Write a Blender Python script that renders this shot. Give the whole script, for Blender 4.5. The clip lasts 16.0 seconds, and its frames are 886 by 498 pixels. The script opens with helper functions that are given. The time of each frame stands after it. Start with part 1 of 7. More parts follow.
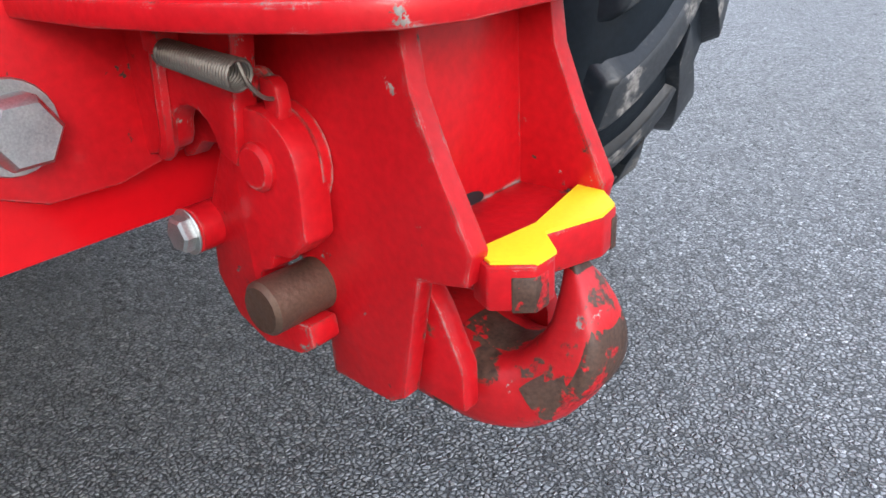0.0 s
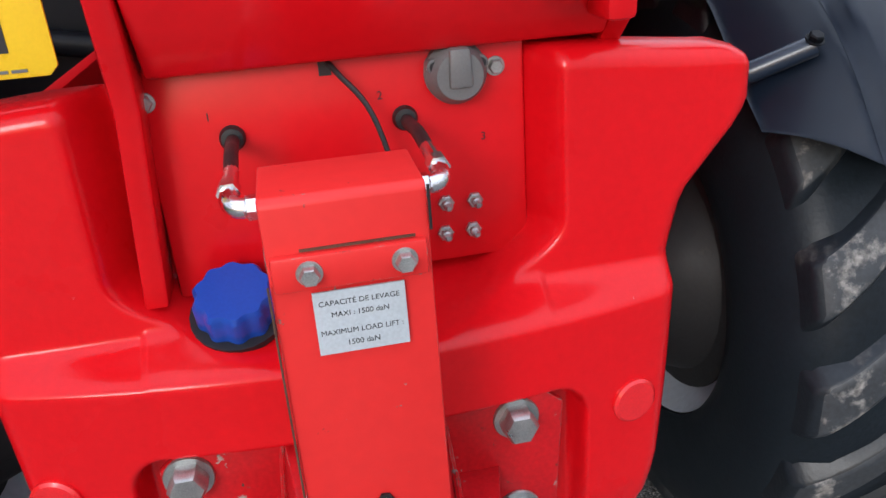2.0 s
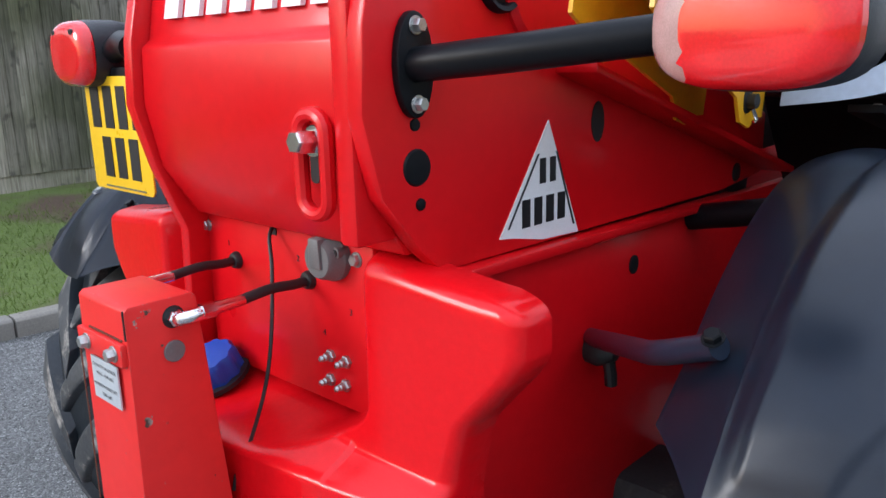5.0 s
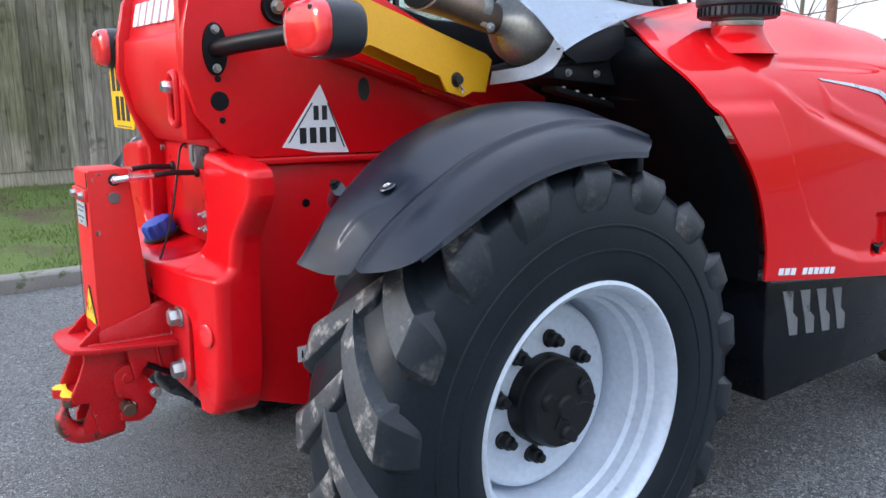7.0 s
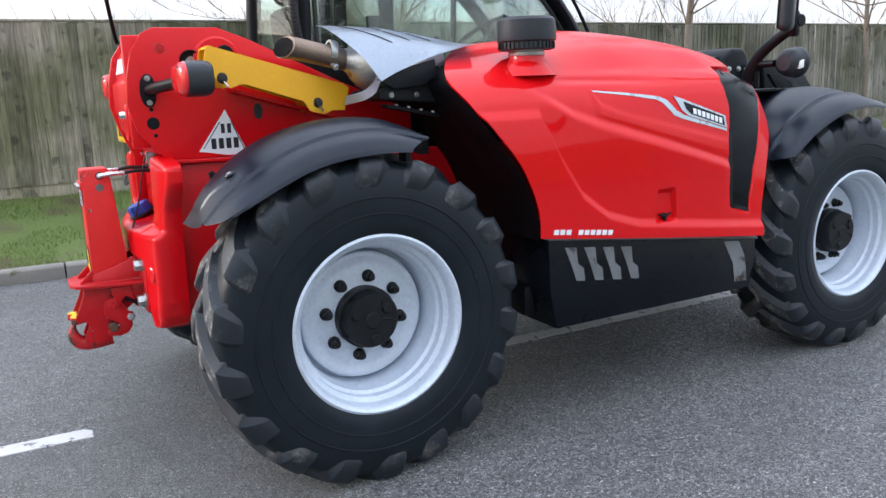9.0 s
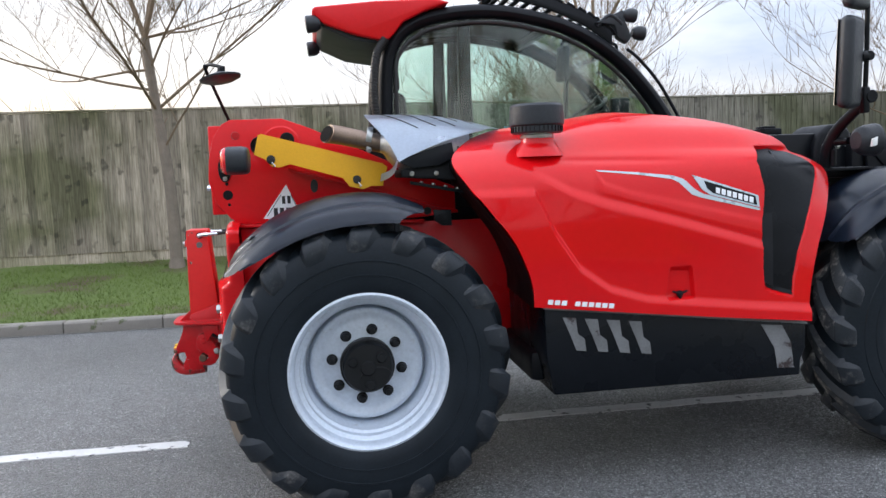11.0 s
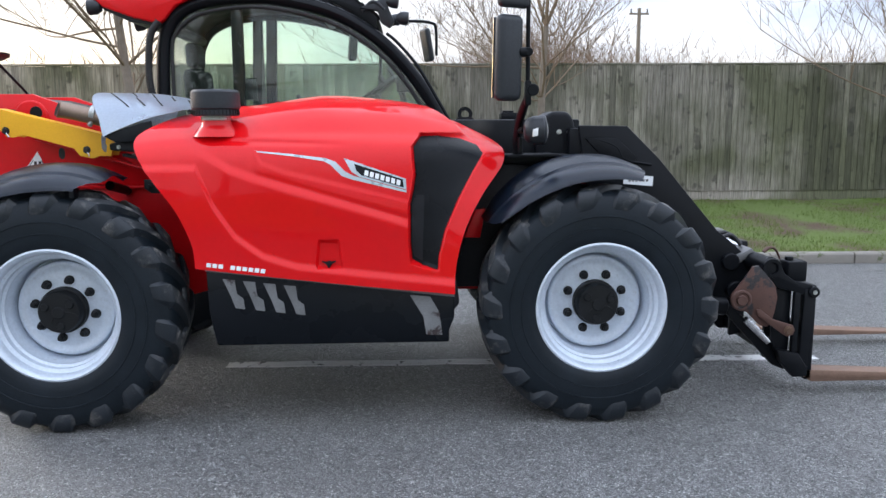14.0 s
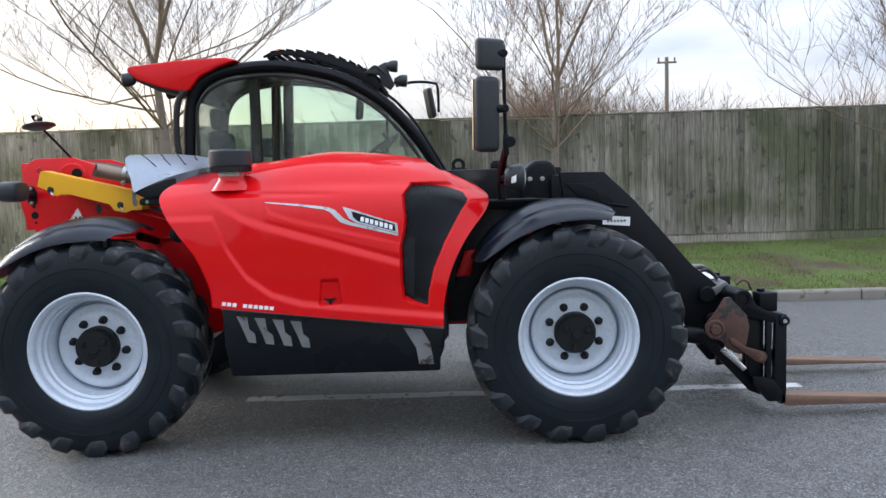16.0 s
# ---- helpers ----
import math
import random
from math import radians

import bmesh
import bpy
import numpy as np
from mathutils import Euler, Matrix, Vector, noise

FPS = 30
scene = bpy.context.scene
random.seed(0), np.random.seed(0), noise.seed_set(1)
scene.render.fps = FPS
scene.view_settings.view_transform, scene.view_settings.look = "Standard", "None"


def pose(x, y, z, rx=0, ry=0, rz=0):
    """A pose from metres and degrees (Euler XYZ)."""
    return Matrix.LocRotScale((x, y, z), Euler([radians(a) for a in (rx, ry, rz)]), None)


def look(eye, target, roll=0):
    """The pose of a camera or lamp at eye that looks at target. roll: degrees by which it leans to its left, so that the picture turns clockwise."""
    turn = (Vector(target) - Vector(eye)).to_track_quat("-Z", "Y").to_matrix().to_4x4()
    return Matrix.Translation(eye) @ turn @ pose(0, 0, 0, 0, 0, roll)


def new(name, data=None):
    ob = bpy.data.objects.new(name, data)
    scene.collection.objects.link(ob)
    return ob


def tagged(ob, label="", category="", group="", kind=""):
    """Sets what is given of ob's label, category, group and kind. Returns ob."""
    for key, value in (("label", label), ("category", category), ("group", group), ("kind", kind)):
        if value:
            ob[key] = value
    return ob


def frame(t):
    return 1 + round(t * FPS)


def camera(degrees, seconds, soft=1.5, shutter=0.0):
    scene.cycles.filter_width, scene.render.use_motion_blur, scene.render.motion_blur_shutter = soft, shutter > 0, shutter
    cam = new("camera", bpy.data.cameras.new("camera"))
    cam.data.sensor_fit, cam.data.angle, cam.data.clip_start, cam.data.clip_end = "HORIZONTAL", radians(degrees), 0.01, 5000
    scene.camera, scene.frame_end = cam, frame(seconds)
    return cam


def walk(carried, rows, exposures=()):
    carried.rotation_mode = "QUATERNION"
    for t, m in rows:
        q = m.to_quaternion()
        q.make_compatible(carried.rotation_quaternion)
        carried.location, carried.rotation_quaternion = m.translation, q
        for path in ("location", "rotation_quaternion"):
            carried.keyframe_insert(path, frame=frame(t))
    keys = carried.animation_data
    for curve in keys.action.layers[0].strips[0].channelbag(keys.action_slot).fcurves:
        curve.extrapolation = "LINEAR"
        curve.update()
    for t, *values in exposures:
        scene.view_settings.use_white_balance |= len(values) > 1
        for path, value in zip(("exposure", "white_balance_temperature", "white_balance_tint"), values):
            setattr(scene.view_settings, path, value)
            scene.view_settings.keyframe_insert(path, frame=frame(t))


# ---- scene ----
cam = camera(58.8, 16.0)
PATH = [
    (0, (-1.172, 0.368, 0.736), (0.06, -0.96, -0.112), -3.4),
    (0.5, (-1.174, 0.344, 0.748), (0.065, -0.921, -0.182), -2.9),
    (0.9, (-1.178, 0.314, 0.945), (-0.01, -0.789, -0.246), -2.9),
    (1, (-1.224, 0.319, 1.007), (0.036, -0.716, -0.15), -4.3),
    (1.2, (-1.236, 0.303, 1.14), (0.064, -0.634, -0.057), -4.9),
    (1.5, (-1.316, 0.25, 1.278), (0.21, -0.492, 0.219), -6.1),
    (2, (-1.462, 0.029, 1.375), (0.333, -0.282, 0.551), -4.2),
    (2.5, (-1.46, -0.2, 1.398), (0.379, -0.002, 0.639), -2.8),
    (3, (-1.432, -0.384, 1.437), (0.348, 0.177, 0.718), -3.0),
    (3.2, (-1.4, -0.436, 1.443), (0.353, 0.227, 0.744), -3.0),
    (5.3, (-1.264, -1.182, 1.462), (0.125, 0.19, 1.025), -1.1),
    (5.5, (-1.286, -1.285, 1.46), (0.101, 0.096, 1.05), -1.0),
    (6, (-1.316, -1.566, 1.443), (0.016, -0.126, 1.052), -0.6),
    (6.5, (-1.311, -1.887, 1.407), (-0.092, -0.355, 0.998), 0.1),
    (7, (-1.319, -2.233, 1.374), (-0.145, -0.667, 0.962), -0.1),
    (7.5, (-1.356, -2.571, 1.363), (-0.204, -0.983, 0.974), -1.0),
    (8, (-1.304, -2.873, 1.4), (-0.165, -1.273, 1.024), -2.0),
    (8.5, (-1.201, -3.251, 1.356), (-0.105, -1.615, 1.007), -3.0),
    (9, (-1.089, -3.53, 1.42), (-0.152, -1.809, 1.02), -2.3),
    (9.5, (-0.9, -3.671, 1.351), (-0.018, -1.884, 1.182), -0.0),
    (9.7, (-0.832, -3.749, 1.41), (0.005, -1.944, 1.2), -2.2),
    (11.8, (0.36, -4.313, 1.411), (0.52, -2.329, 1.217), 1.2),
    (12, (0.502, -4.309, 1.46), (0.679, -2.328, 1.243), 0.9),
    (12.5, (0.883, -4.266, 1.444), (1.066, -2.288, 1.212), 1.3),
    (13, (1.189, -4.385, 1.457), (1.35, -2.406, 1.217), 0.3),
    (13.5, (1.465, -4.639, 1.469), (1.622, -2.664, 1.196), -0.0),
    (14, (1.742, -4.838, 1.513), (1.824, -2.864, 1.198), -0.3),
    (14.5, (1.872, -5.037, 1.504), (1.849, -3.054, 1.243), -1.1),
    (15, (1.908, -5.273, 1.517), (1.818, -3.286, 1.302), -2.4),
    (15.5, (1.935, -5.377, 1.524), (1.84, -3.386, 1.352), -2.6),
    (16, (1.996, -5.275, 1.497), (1.981, -3.284, 1.313), -1.8),
]
walk(cam, [(t, look(e, a, r)) for t, e, a, r in PATH],
     [(0, 1.34, 5750, 10), (0.5, 1.33, 5750, 10), (1, 0.98, 5800, 10), (1.5, 0.72, 5850, 10), (3, 0.75, 5950, 10), (5.5, 1.0, 5700, 10), (6.5, 1.13, 5680, 10), (7.5, 1.15, 5740, 10), (8.5, 1.08, 5800, 10), (9, 1.15, 5900, 10), (9.5, 1.06, 6050, 10), (12.5, 0.95, 5950, 10), (14, 1.1, 5900, 10), (16, 0.88, 5900, 10)])

# ---- sky, sun, exposure ----
world = bpy.data.worlds.new("World")
scene.world = world
world.use_nodes = True
wn, wl = world.node_tree.nodes, world.node_tree.links
wn.clear()
w_out, w_bg = wn.new("ShaderNodeOutputWorld"), wn.new("ShaderNodeBackground")
w_sky = wn.new("ShaderNodeTexSky")
w_sky.sky_type, w_sky.sun_disc = "NISHITA", False
w_sky.sun_elevation, w_sky.sun_rotation = radians(16), radians(-60)
w_sky.air_density, w_sky.dust_density = 1.0, 2.5
w_co, w_map, w_noise, w_ramp = (wn.new("ShaderNodeTexCoord"), wn.new("ShaderNodeMapping"),
                                wn.new("ShaderNodeTexNoise"), wn.new("ShaderNodeValToRGB"))
w_map.inputs["Scale"].default_value = (1.6, 1.6, 6.0)
w_noise.inputs["Scale"].default_value, w_noise.inputs["Detail"].default_value = 1.6, 6.0
w_noise.inputs["Roughness"].default_value = 0.55
w_ramp.color_ramp.elements[0].position, w_ramp.color_ramp.elements[1].position = 0.33, 0.68
w_ramp.color_ramp.elements[0].color = (5.9, 6.5, 7.7, 1)
w_ramp.color_ramp.elements[1].color = (11.8, 11.5, 11.0, 1)
w_ramp.color_ramp.elements.new(0.5).color = (8.9, 9.0, 9.4, 1)
w_mix = wn.new("ShaderNodeMixRGB")
w_mix.inputs[0].default_value = 0.72
wl.new(w_co.outputs["Generated"], w_map.inputs["Vector"])
wl.new(w_map.outputs["Vector"], w_noise.inputs["Vector"])
wl.new(w_noise.outputs["Fac"], w_ramp.inputs["Fac"])
wl.new(w_sky.outputs["Color"], w_mix.inputs[1])
wl.new(w_ramp.outputs["Color"], w_mix.inputs[2])
# an overcast sky brightens towards the zenith
w_sep, w_rise, w_mul = wn.new("ShaderNodeSeparateXYZ"), wn.new("ShaderNodeValToRGB"), wn.new("ShaderNodeMixRGB")
w_rise.color_ramp.elements[0].color = (0.80, 0.715, 0.59, 1)
w_rise.color_ramp.elements[1].color = (1.75, 1.78, 1.86, 1)
w_rise.color_ramp.elements.new(0.16).color = (0.80, 0.785, 0.76, 1)
w_mul.blend_type = "MULTIPLY"
w_mul.inputs[0].default_value = 1.0
wl.new(w_co.outputs["Generated"], w_sep.inputs["Vector"])
wl.new(w_sep.outputs["Z"], w_rise.inputs["Fac"])
wl.new(w_mix.outputs["Color"], w_mul.inputs[1])
wl.new(w_rise.outputs["Color"], w_mul.inputs[2])
# warmer low down towards the sun, cooler away from it
w_az, w_tint, w_low, w_warm = (wn.new("ShaderNodeVectorMath"), wn.new("ShaderNodeValToRGB"), wn.new("ShaderNodeMapRange"), wn.new("ShaderNodeMixRGB"))
w_az.operation = "DOT_PRODUCT"
w_az.inputs[1].default_value = (-0.80, 0.60, 0.0)
w_tint.color_ramp.elements[0].color = (0.93, 0.95, 1.03, 1)
w_tint.color_ramp.elements[1].color = (1.30, 1.10, 0.86, 1)
w_tint.color_ramp.elements[0].position = 0.35
w_low.inputs["From Min"].default_value, w_low.inputs["From Max"].default_value = 0.02, 0.34
w_low.inputs["To Min"].default_value, w_low.inputs["To Max"].default_value = 1.0, 0.0
w_warm.blend_type = "MULTIPLY"
wl.new(w_co.outputs["Generated"], w_az.inputs[0])
wl.new(w_az.outputs["Value"], w_tint.inputs["Fac"])
wl.new(w_sep.outputs["Z"], w_low.inputs["Value"])
wl.new(w_low.outputs["Result"], w_warm.inputs[0])
wl.new(w_mul.outputs["Color"], w_warm.inputs[1])
wl.new(w_tint.outputs["Color"], w_warm.inputs[2])
wl.new(w_warm.outputs["Color"], w_bg.inputs["Color"])
w_bg.inputs["Strength"].default_value = 0.10
wl.new(w_bg.outputs["Background"], w_out.inputs["Surface"])

sun = new("sun", bpy.data.lights.new("sun", "SUN"))
sun.data.energy, sun.data.angle, sun.data.color = 0.9, radians(18), (1.0, 0.94, 0.86)
sun.matrix_world = look((0, 0, 0), (0.87, -0.50, -0.42))


# ---- materials ----
def mat(name, col, rough=0.5, metal=0.0, var=0.12, vscale=4.0, bump=0.0, bscale=150.0, coat=0.0, spots=None, rvar=0.1, ior=1.5, each=False, crough=0.12, soft=0.05, edge=0.0):
    """Principled surface: two scales of colour variation, fine relief, and spots (colour, scale, threshold, roughness)."""
    m = bpy.data.materials.new(name)
    m.use_nodes = True
    n, l = m.node_tree.nodes, m.node_tree.links
    b = n["Principled BSDF"]
    b.inputs["Metallic"].default_value, b.inputs["IOR"].default_value = metal, ior
    b.inputs["Coat Weight"].default_value, b.inputs["Coat Roughness"].default_value = coat, crough
    tc = n.new("ShaderNodeTexCoord")
    where = tc.outputs["Object"]
    if each:
        oi, sh, ad = n.new("ShaderNodeObjectInfo"), n.new("ShaderNodeVectorMath"), n.new("ShaderNodeVectorMath")
        sh.operation, ad.operation = "SCALE", "ADD"
        sh.inputs[0].default_value = (17, 31, 23)
        l.new(oi.outputs["Random"], sh.inputs["Scale"])
        l.new(where, ad.inputs[0])
        l.new(sh.outputs["Vector"], ad.inputs[1])
        where = ad.outputs["Vector"]
    big, small = n.new("ShaderNodeTexNoise"), n.new("ShaderNodeTexNoise")
    big.inputs["Scale"].default_value, big.inputs["Detail"].default_value = vscale, 5
    small.inputs["Scale"].default_value, small.inputs["Detail"].default_value = vscale * 17, 3
    for t in (big, small):
        l.new(where, t.inputs["Vector"])
    add = n.new("ShaderNodeMath")
    add.operation = "ADD"
    l.new(big.outputs["Fac"], add.inputs[0])
    l.new(small.outputs["Fac"], add.inputs[1])
    rng = n.new("ShaderNodeMapRange")
    rng.inputs["From Min"].default_value, rng.inputs["From Max"].default_value = 0.6, 1.4
    rng.inputs["To Min"].default_value, rng.inputs["To Max"].default_value = 1 - var, 1 + var
    l.new(add.outputs[0], rng.inputs["Value"])
    mul = n.new("ShaderNodeMixRGB")
    mul.blend_type = "MULTIPLY"
    mul.inputs[0].default_value = 1.0
    mul.inputs[1].default_value = (*col, 1)
    l.new(rng.outputs["Result"], mul.inputs[2])
    colour = mul.outputs["Color"]
    rr = n.new("ShaderNodeMapRange")
    rr.inputs["From Min"].default_value, rr.inputs["From Max"].default_value = 0.3, 0.7
    rr.inputs["To Min"].default_value, rr.inputs["To Max"].default_value = max(0.02, rough - rvar), min(1, rough + rvar)
    l.new(big.outputs["Fac"], rr.inputs["Value"])
    rough_out = rr.outputs["Result"]
    if spots:
        scol, sscale, thr, srough = spots
        sp, st = n.new("ShaderNodeTexNoise"), n.new("ShaderNodeMapRange")
        sp.inputs["Scale"].default_value, sp.inputs["Detail"].default_value = sscale, 7
        sp.inputs["Roughness"].default_value = 0.65
        l.new(where, sp.inputs["Vector"])
        st.inputs["From Min"].default_value, st.inputs["From Max"].default_value = thr, thr + soft
        l.new(sp.outputs["Fac"], st.inputs["Value"])
        mx, mr = n.new("ShaderNodeMixRGB"), n.new("ShaderNodeMix")
        l.new(st.outputs["Result"], mx.inputs[0])
        l.new(colour, mx.inputs[1])
        # the spots are uneven in tone themselves
        sv, sm = n.new("ShaderNodeMapRange"), n.new("ShaderNodeMixRGB")
        sv.inputs["From Min"].default_value, sv.inputs["From Max"].default_value = 0.32, 0.68
        sv.inputs["To Min"].default_value, sv.inputs["To Max"].default_value = 0.55, 1.5
        l.new(small.outputs["Fac"], sv.inputs["Value"])
        sm.blend_type = "MULTIPLY"
        sm.inputs[0].default_value = 1.0
        sm.inputs[1].default_value = (*scol, 1)
        l.new(sv.outputs["Result"], sm.inputs[2])
        l.new(sm.outputs["Color"], mx.inputs[2])
        colour = mx.outputs["Color"]
        l.new(st.outputs["Result"], mr.inputs[0])
        l.new(rough_out, mr.inputs[2])
        mr.inputs[3].default_value = srough
        rough_out = mr.outputs[0]
    if edge:
        # paint knocked off along sharp edges: pale bare metal with brown patches
        bv, ge, dt, en, eh, es, em = (n.new("ShaderNodeBevel"), n.new("ShaderNodeNewGeometry"), n.new("ShaderNodeVectorMath"),
                                      n.new("ShaderNodeTexNoise"), n.new("ShaderNodeTexNoise"), n.new("ShaderNodeMapRange"), n.new("ShaderNodeMath"))
        bv.samples = 6
        bv.inputs["Radius"].default_value = edge
        dt.operation = "DOT_PRODUCT"
        l.new(bv.outputs["Normal"], dt.inputs[0])
        l.new(ge.outputs["True Normal"], dt.inputs[1])
        en.inputs["Scale"].default_value, en.inputs["Detail"].default_value = 34, 6
        en.inputs["Roughness"].default_value = 0.7
        eh.inputs["Scale"].default_value, eh.inputs["Detail"].default_value = 55, 3
        for t in (en, eh):
            l.new(where, t.inputs["Vector"])
        em.operation = "MULTIPLY_ADD"
        em.inputs[1].default_value = -1.0
        l.new(dt.outputs["Value"], em.inputs[0])
        l.new(en.outputs["Fac"], em.inputs[2])
        es.inputs["From Min"].default_value, es.inputs["From Max"].default_value = -0.338, -0.322
        l.new(em.outputs[0], es.inputs["Value"])
        ec, ex = n.new("ShaderNodeValToRGB"), n.new("ShaderNodeMixRGB")
        k = ec.color_ramp.elements
        k[0].position, k[0].color = 0.46, (0.060, 0.042, 0.032, 1)
        k[1].position, k[1].color = 0.60, (0.30, 0.28, 0.25, 1)
        l.new(eh.outputs["Fac"], ec.inputs["Fac"])
        l.new(es.outputs["Result"], ex.inputs[0])
        l.new(colour, ex.inputs[1])
        l.new(ec.outputs["Color"], ex.inputs[2])
        colour = ex.outputs["Color"]
    l.new(colour, b.inputs["Base Color"])
    l.new(rough_out, b.inputs["Roughness"])
    if bump:
        fine, bp = n.new("ShaderNodeTexNoise"), n.new("ShaderNodeBump")
        fine.inputs["Scale"].default_value, fine.inputs["Detail"].default_value = bscale, 3
        l.new(tc.outputs["Object"], fine.inputs["Vector"])
        l.new(fine.outputs["Fac"], bp.inputs["Height"])
        bp.inputs["Strength"].default_value, bp.inputs["Distance"].default_value = bump, 0.002
        l.new(bp.outputs["Normal"], b.inputs["Normal"])
    return m


M = {}
RED = (0.60, 0.003, 0.007)
M["red"] = mat("red_paint", RED, 0.36, var=0.06, vscale=3, bump=0.05, bscale=400, coat=0.2, ior=1.3)
M["redworn"] = mat("red_paint_chipped_at_edges", (0.66, 0.022, 0.020), 0.48, var=0.06, vscale=3, bump=0.05, bscale=400, ior=1.4, edge=0.0035)
M["hood"] = mat("red_gloss_paint", (0.60, 0.0025, 0.005), 0.5, var=0.04, vscale=2, coat=0.5, crough=0.03, ior=1.12)
M["cast"] = mat("red_textured_casting", (0.62, 0.003, 0.007), 0.34, var=0.06, vscale=5, bump=0.3, bscale=100, coat=0.5, crough=0.14, ior=1.15,
                spots=((0.75, 0.62, 0.60), 48, 0.735, 0.6))
M["hitch"] = mat("worn_red_paint", (0.46, 0.005, 0.009), 0.42, var=0.22, vscale=9, bump=0.12, bscale=180, ior=1.33, coat=0.15, edge=0.006,
                 spots=((0.09, 0.045, 0.03), 26, 0.67, 0.75))
M["hook"] = mat("chipped_red_and_rust", (0.44, 0.007, 0.010), 0.45, var=0.2, vscale=12, bump=0.3, bscale=120, edge=0.009,
                spots=((0.068, 0.036, 0.023), 30, 0.545, 0.55), soft=0.035)
M["rust"] = mat("bare_rusty_steel", (0.13, 0.08, 0.055), 0.5, 0.6, var=0.35, vscale=25, bump=0.4, bscale=140)
M["rustbrown"] = mat("brown_rusty_paint", (0.085, 0.042, 0.032), 0.6, 0.2, var=0.3, vscale=14, bump=0.3, bscale=120,
                     spots=((0.02, 0.02, 0.022), 12, 0.56, 0.5))
M["fork"] = mat("rusty_fork_steel", (0.21, 0.135, 0.098), 0.55, 0.5, var=0.3, vscale=12, bump=0.3, bscale=90)
M["paintrust"] = mat("rust_with_paint_remains", (0.070, 0.038, 0.025), 0.55, 0.15, var=0.65, vscale=22, bump=0.6, bscale=120,
                     spots=((0.42, 0.008, 0.011), 38, 0.56, 0.45), soft=0.03)
M["axle"] = mat("dusty_axle_casting", (0.011, 0.011, 0.012), 0.65, var=0.4, vscale=7, bump=0.3, bscale=90,
                spots=((0.05, 0.045, 0.039), 9, 0.60, 0.85), soft=0.12)
M["clearlens"] = mat("clear_ribbed_lens", (0.44, 0.27, 0.25), 0.15, var=0.25, vscale=40, bump=0.1, bscale=160, coat=0.5)
M["zinc"] = mat("zinc_plated_steel", (0.42, 0.43, 0.42), 0.36, 0.85, var=0.3, vscale=40, bump=0.1, bscale=300)
M["chrome"] = mat("bright_plated_steel", (0.72, 0.72, 0.74), 0.2, 1.0, var=0.1, vscale=40)
M["spring"] = mat("dull_spring_steel", (0.16, 0.145, 0.125), 0.5, 0.6, var=0.2, vscale=40)
M["black"] = mat("black_paint", (0.005, 0.006, 0.008), 0.42, var=0.25, vscale=8, bump=0.08, bscale=250, ior=1.25)
M["panel"] = mat("satin_black_panel", (0.009, 0.0105, 0.013), 0.5, var=0.25, vscale=5, bump=0.05, bscale=200, ior=1.3,
                 spots=((0.05, 0.05, 0.052), 60, 0.72, 0.7))
M["plastic"] = mat("grained_black_plastic", (0.022, 0.025, 0.030), 0.42, var=0.22, vscale=4, bump=0.25, bscale=900, rvar=0.06, ior=1.4)
M["fender"] = mat("grained_fender_plastic", (0.0085, 0.0165, 0.034), 0.36, var=0.12, vscale=2, coat=0.5, crough=0.22, bump=0.12, bscale=900, rvar=0.06, ior=1.45)
M["gloss"] = mat("black_grille_mesh", (0.005, 0.006, 0.0075), 0.24, var=0.25, vscale=3, bump=0.25, bscale=420, ior=1.22)
M["steelbox"] = mat("dark_steel_guard", (0.004, 0.0055, 0.008), 0.28, 0.0, var=0.3, vscale=4, bump=0.12, bscale=90, rvar=0.14, ior=1.25)
M["yellow"] = mat("yellow_paint", (0.78, 0.40, 0.005), 0.42, var=0.08, vscale=8, bump=0.08, bscale=200)
M["yelhook"] = mat("bright_yellow_paint", (0.86, 0.62, 0.01), 0.42, var=0.06, vscale=20, bump=0.1, bscale=150,
                   spots=((0.06, 0.05, 0.04), 30, 0.70, 0.7))
M["plateyel"] = mat("yellow_reflective_plate", (0.86, 0.55, 0.01), 0.35, var=0.05, vscale=20)
# black of the print, also painted in for the shade in holes and slots
M["ink_and_holes"] = mat("black_print_and_hole_shade", (0.01, 0.01, 0.012), 0.5)
M["white"] = mat("white_label", (0.78, 0.80, 0.82), 0.4, var=0.06, vscale=20)
M["silverlab"] = mat("silver_label", (0.55, 0.60, 0.64), 0.35, 0.3, var=0.1, vscale=20)
M["decal"] = mat("silver_decal", (0.42, 0.47, 0.50), 0.32, 0.4, var=0.08, vscale=10)
M["worn"] = mat("worn_silver_decal", (0.16, 0.165, 0.17), 0.5, 0.2, var=0.3, vscale=12, spots=((0.03, 0.02, 0.02), 9, 0.56, 0.6))
M["rim"] = mat("silver_white_rim_paint", (0.54, 0.60, 0.68), 0.36, 0.15, var=0.14, vscale=4, bump=0.05, bscale=200, coat=0.15,
               spots=((0.30, 0.29, 0.27), 14, 0.62, 0.6), soft=0.2)
M["hub"] = mat("black_hub_casting", (0.006, 0.007, 0.008), 0.5, var=0.25, vscale=12, bump=0.3, bscale=110, ior=1.33)
M["heat"] = mat("brushed_heat_shield_steel", (0.50, 0.56, 0.64), 0.36, 0.7, var=0.10, vscale=5, bump=0.08, bscale=160)
M["muffler"] = mat("stainless_muffler_steel", (0.60, 0.56, 0.50), 0.34, 0.85, var=0.25, vscale=6)
M["pipe"] = mat("heat_tinted_exhaust_pipe", (0.23, 0.17, 0.13), 0.42, 0.8, var=0.3, vscale=10, bump=0.15, bscale=120)
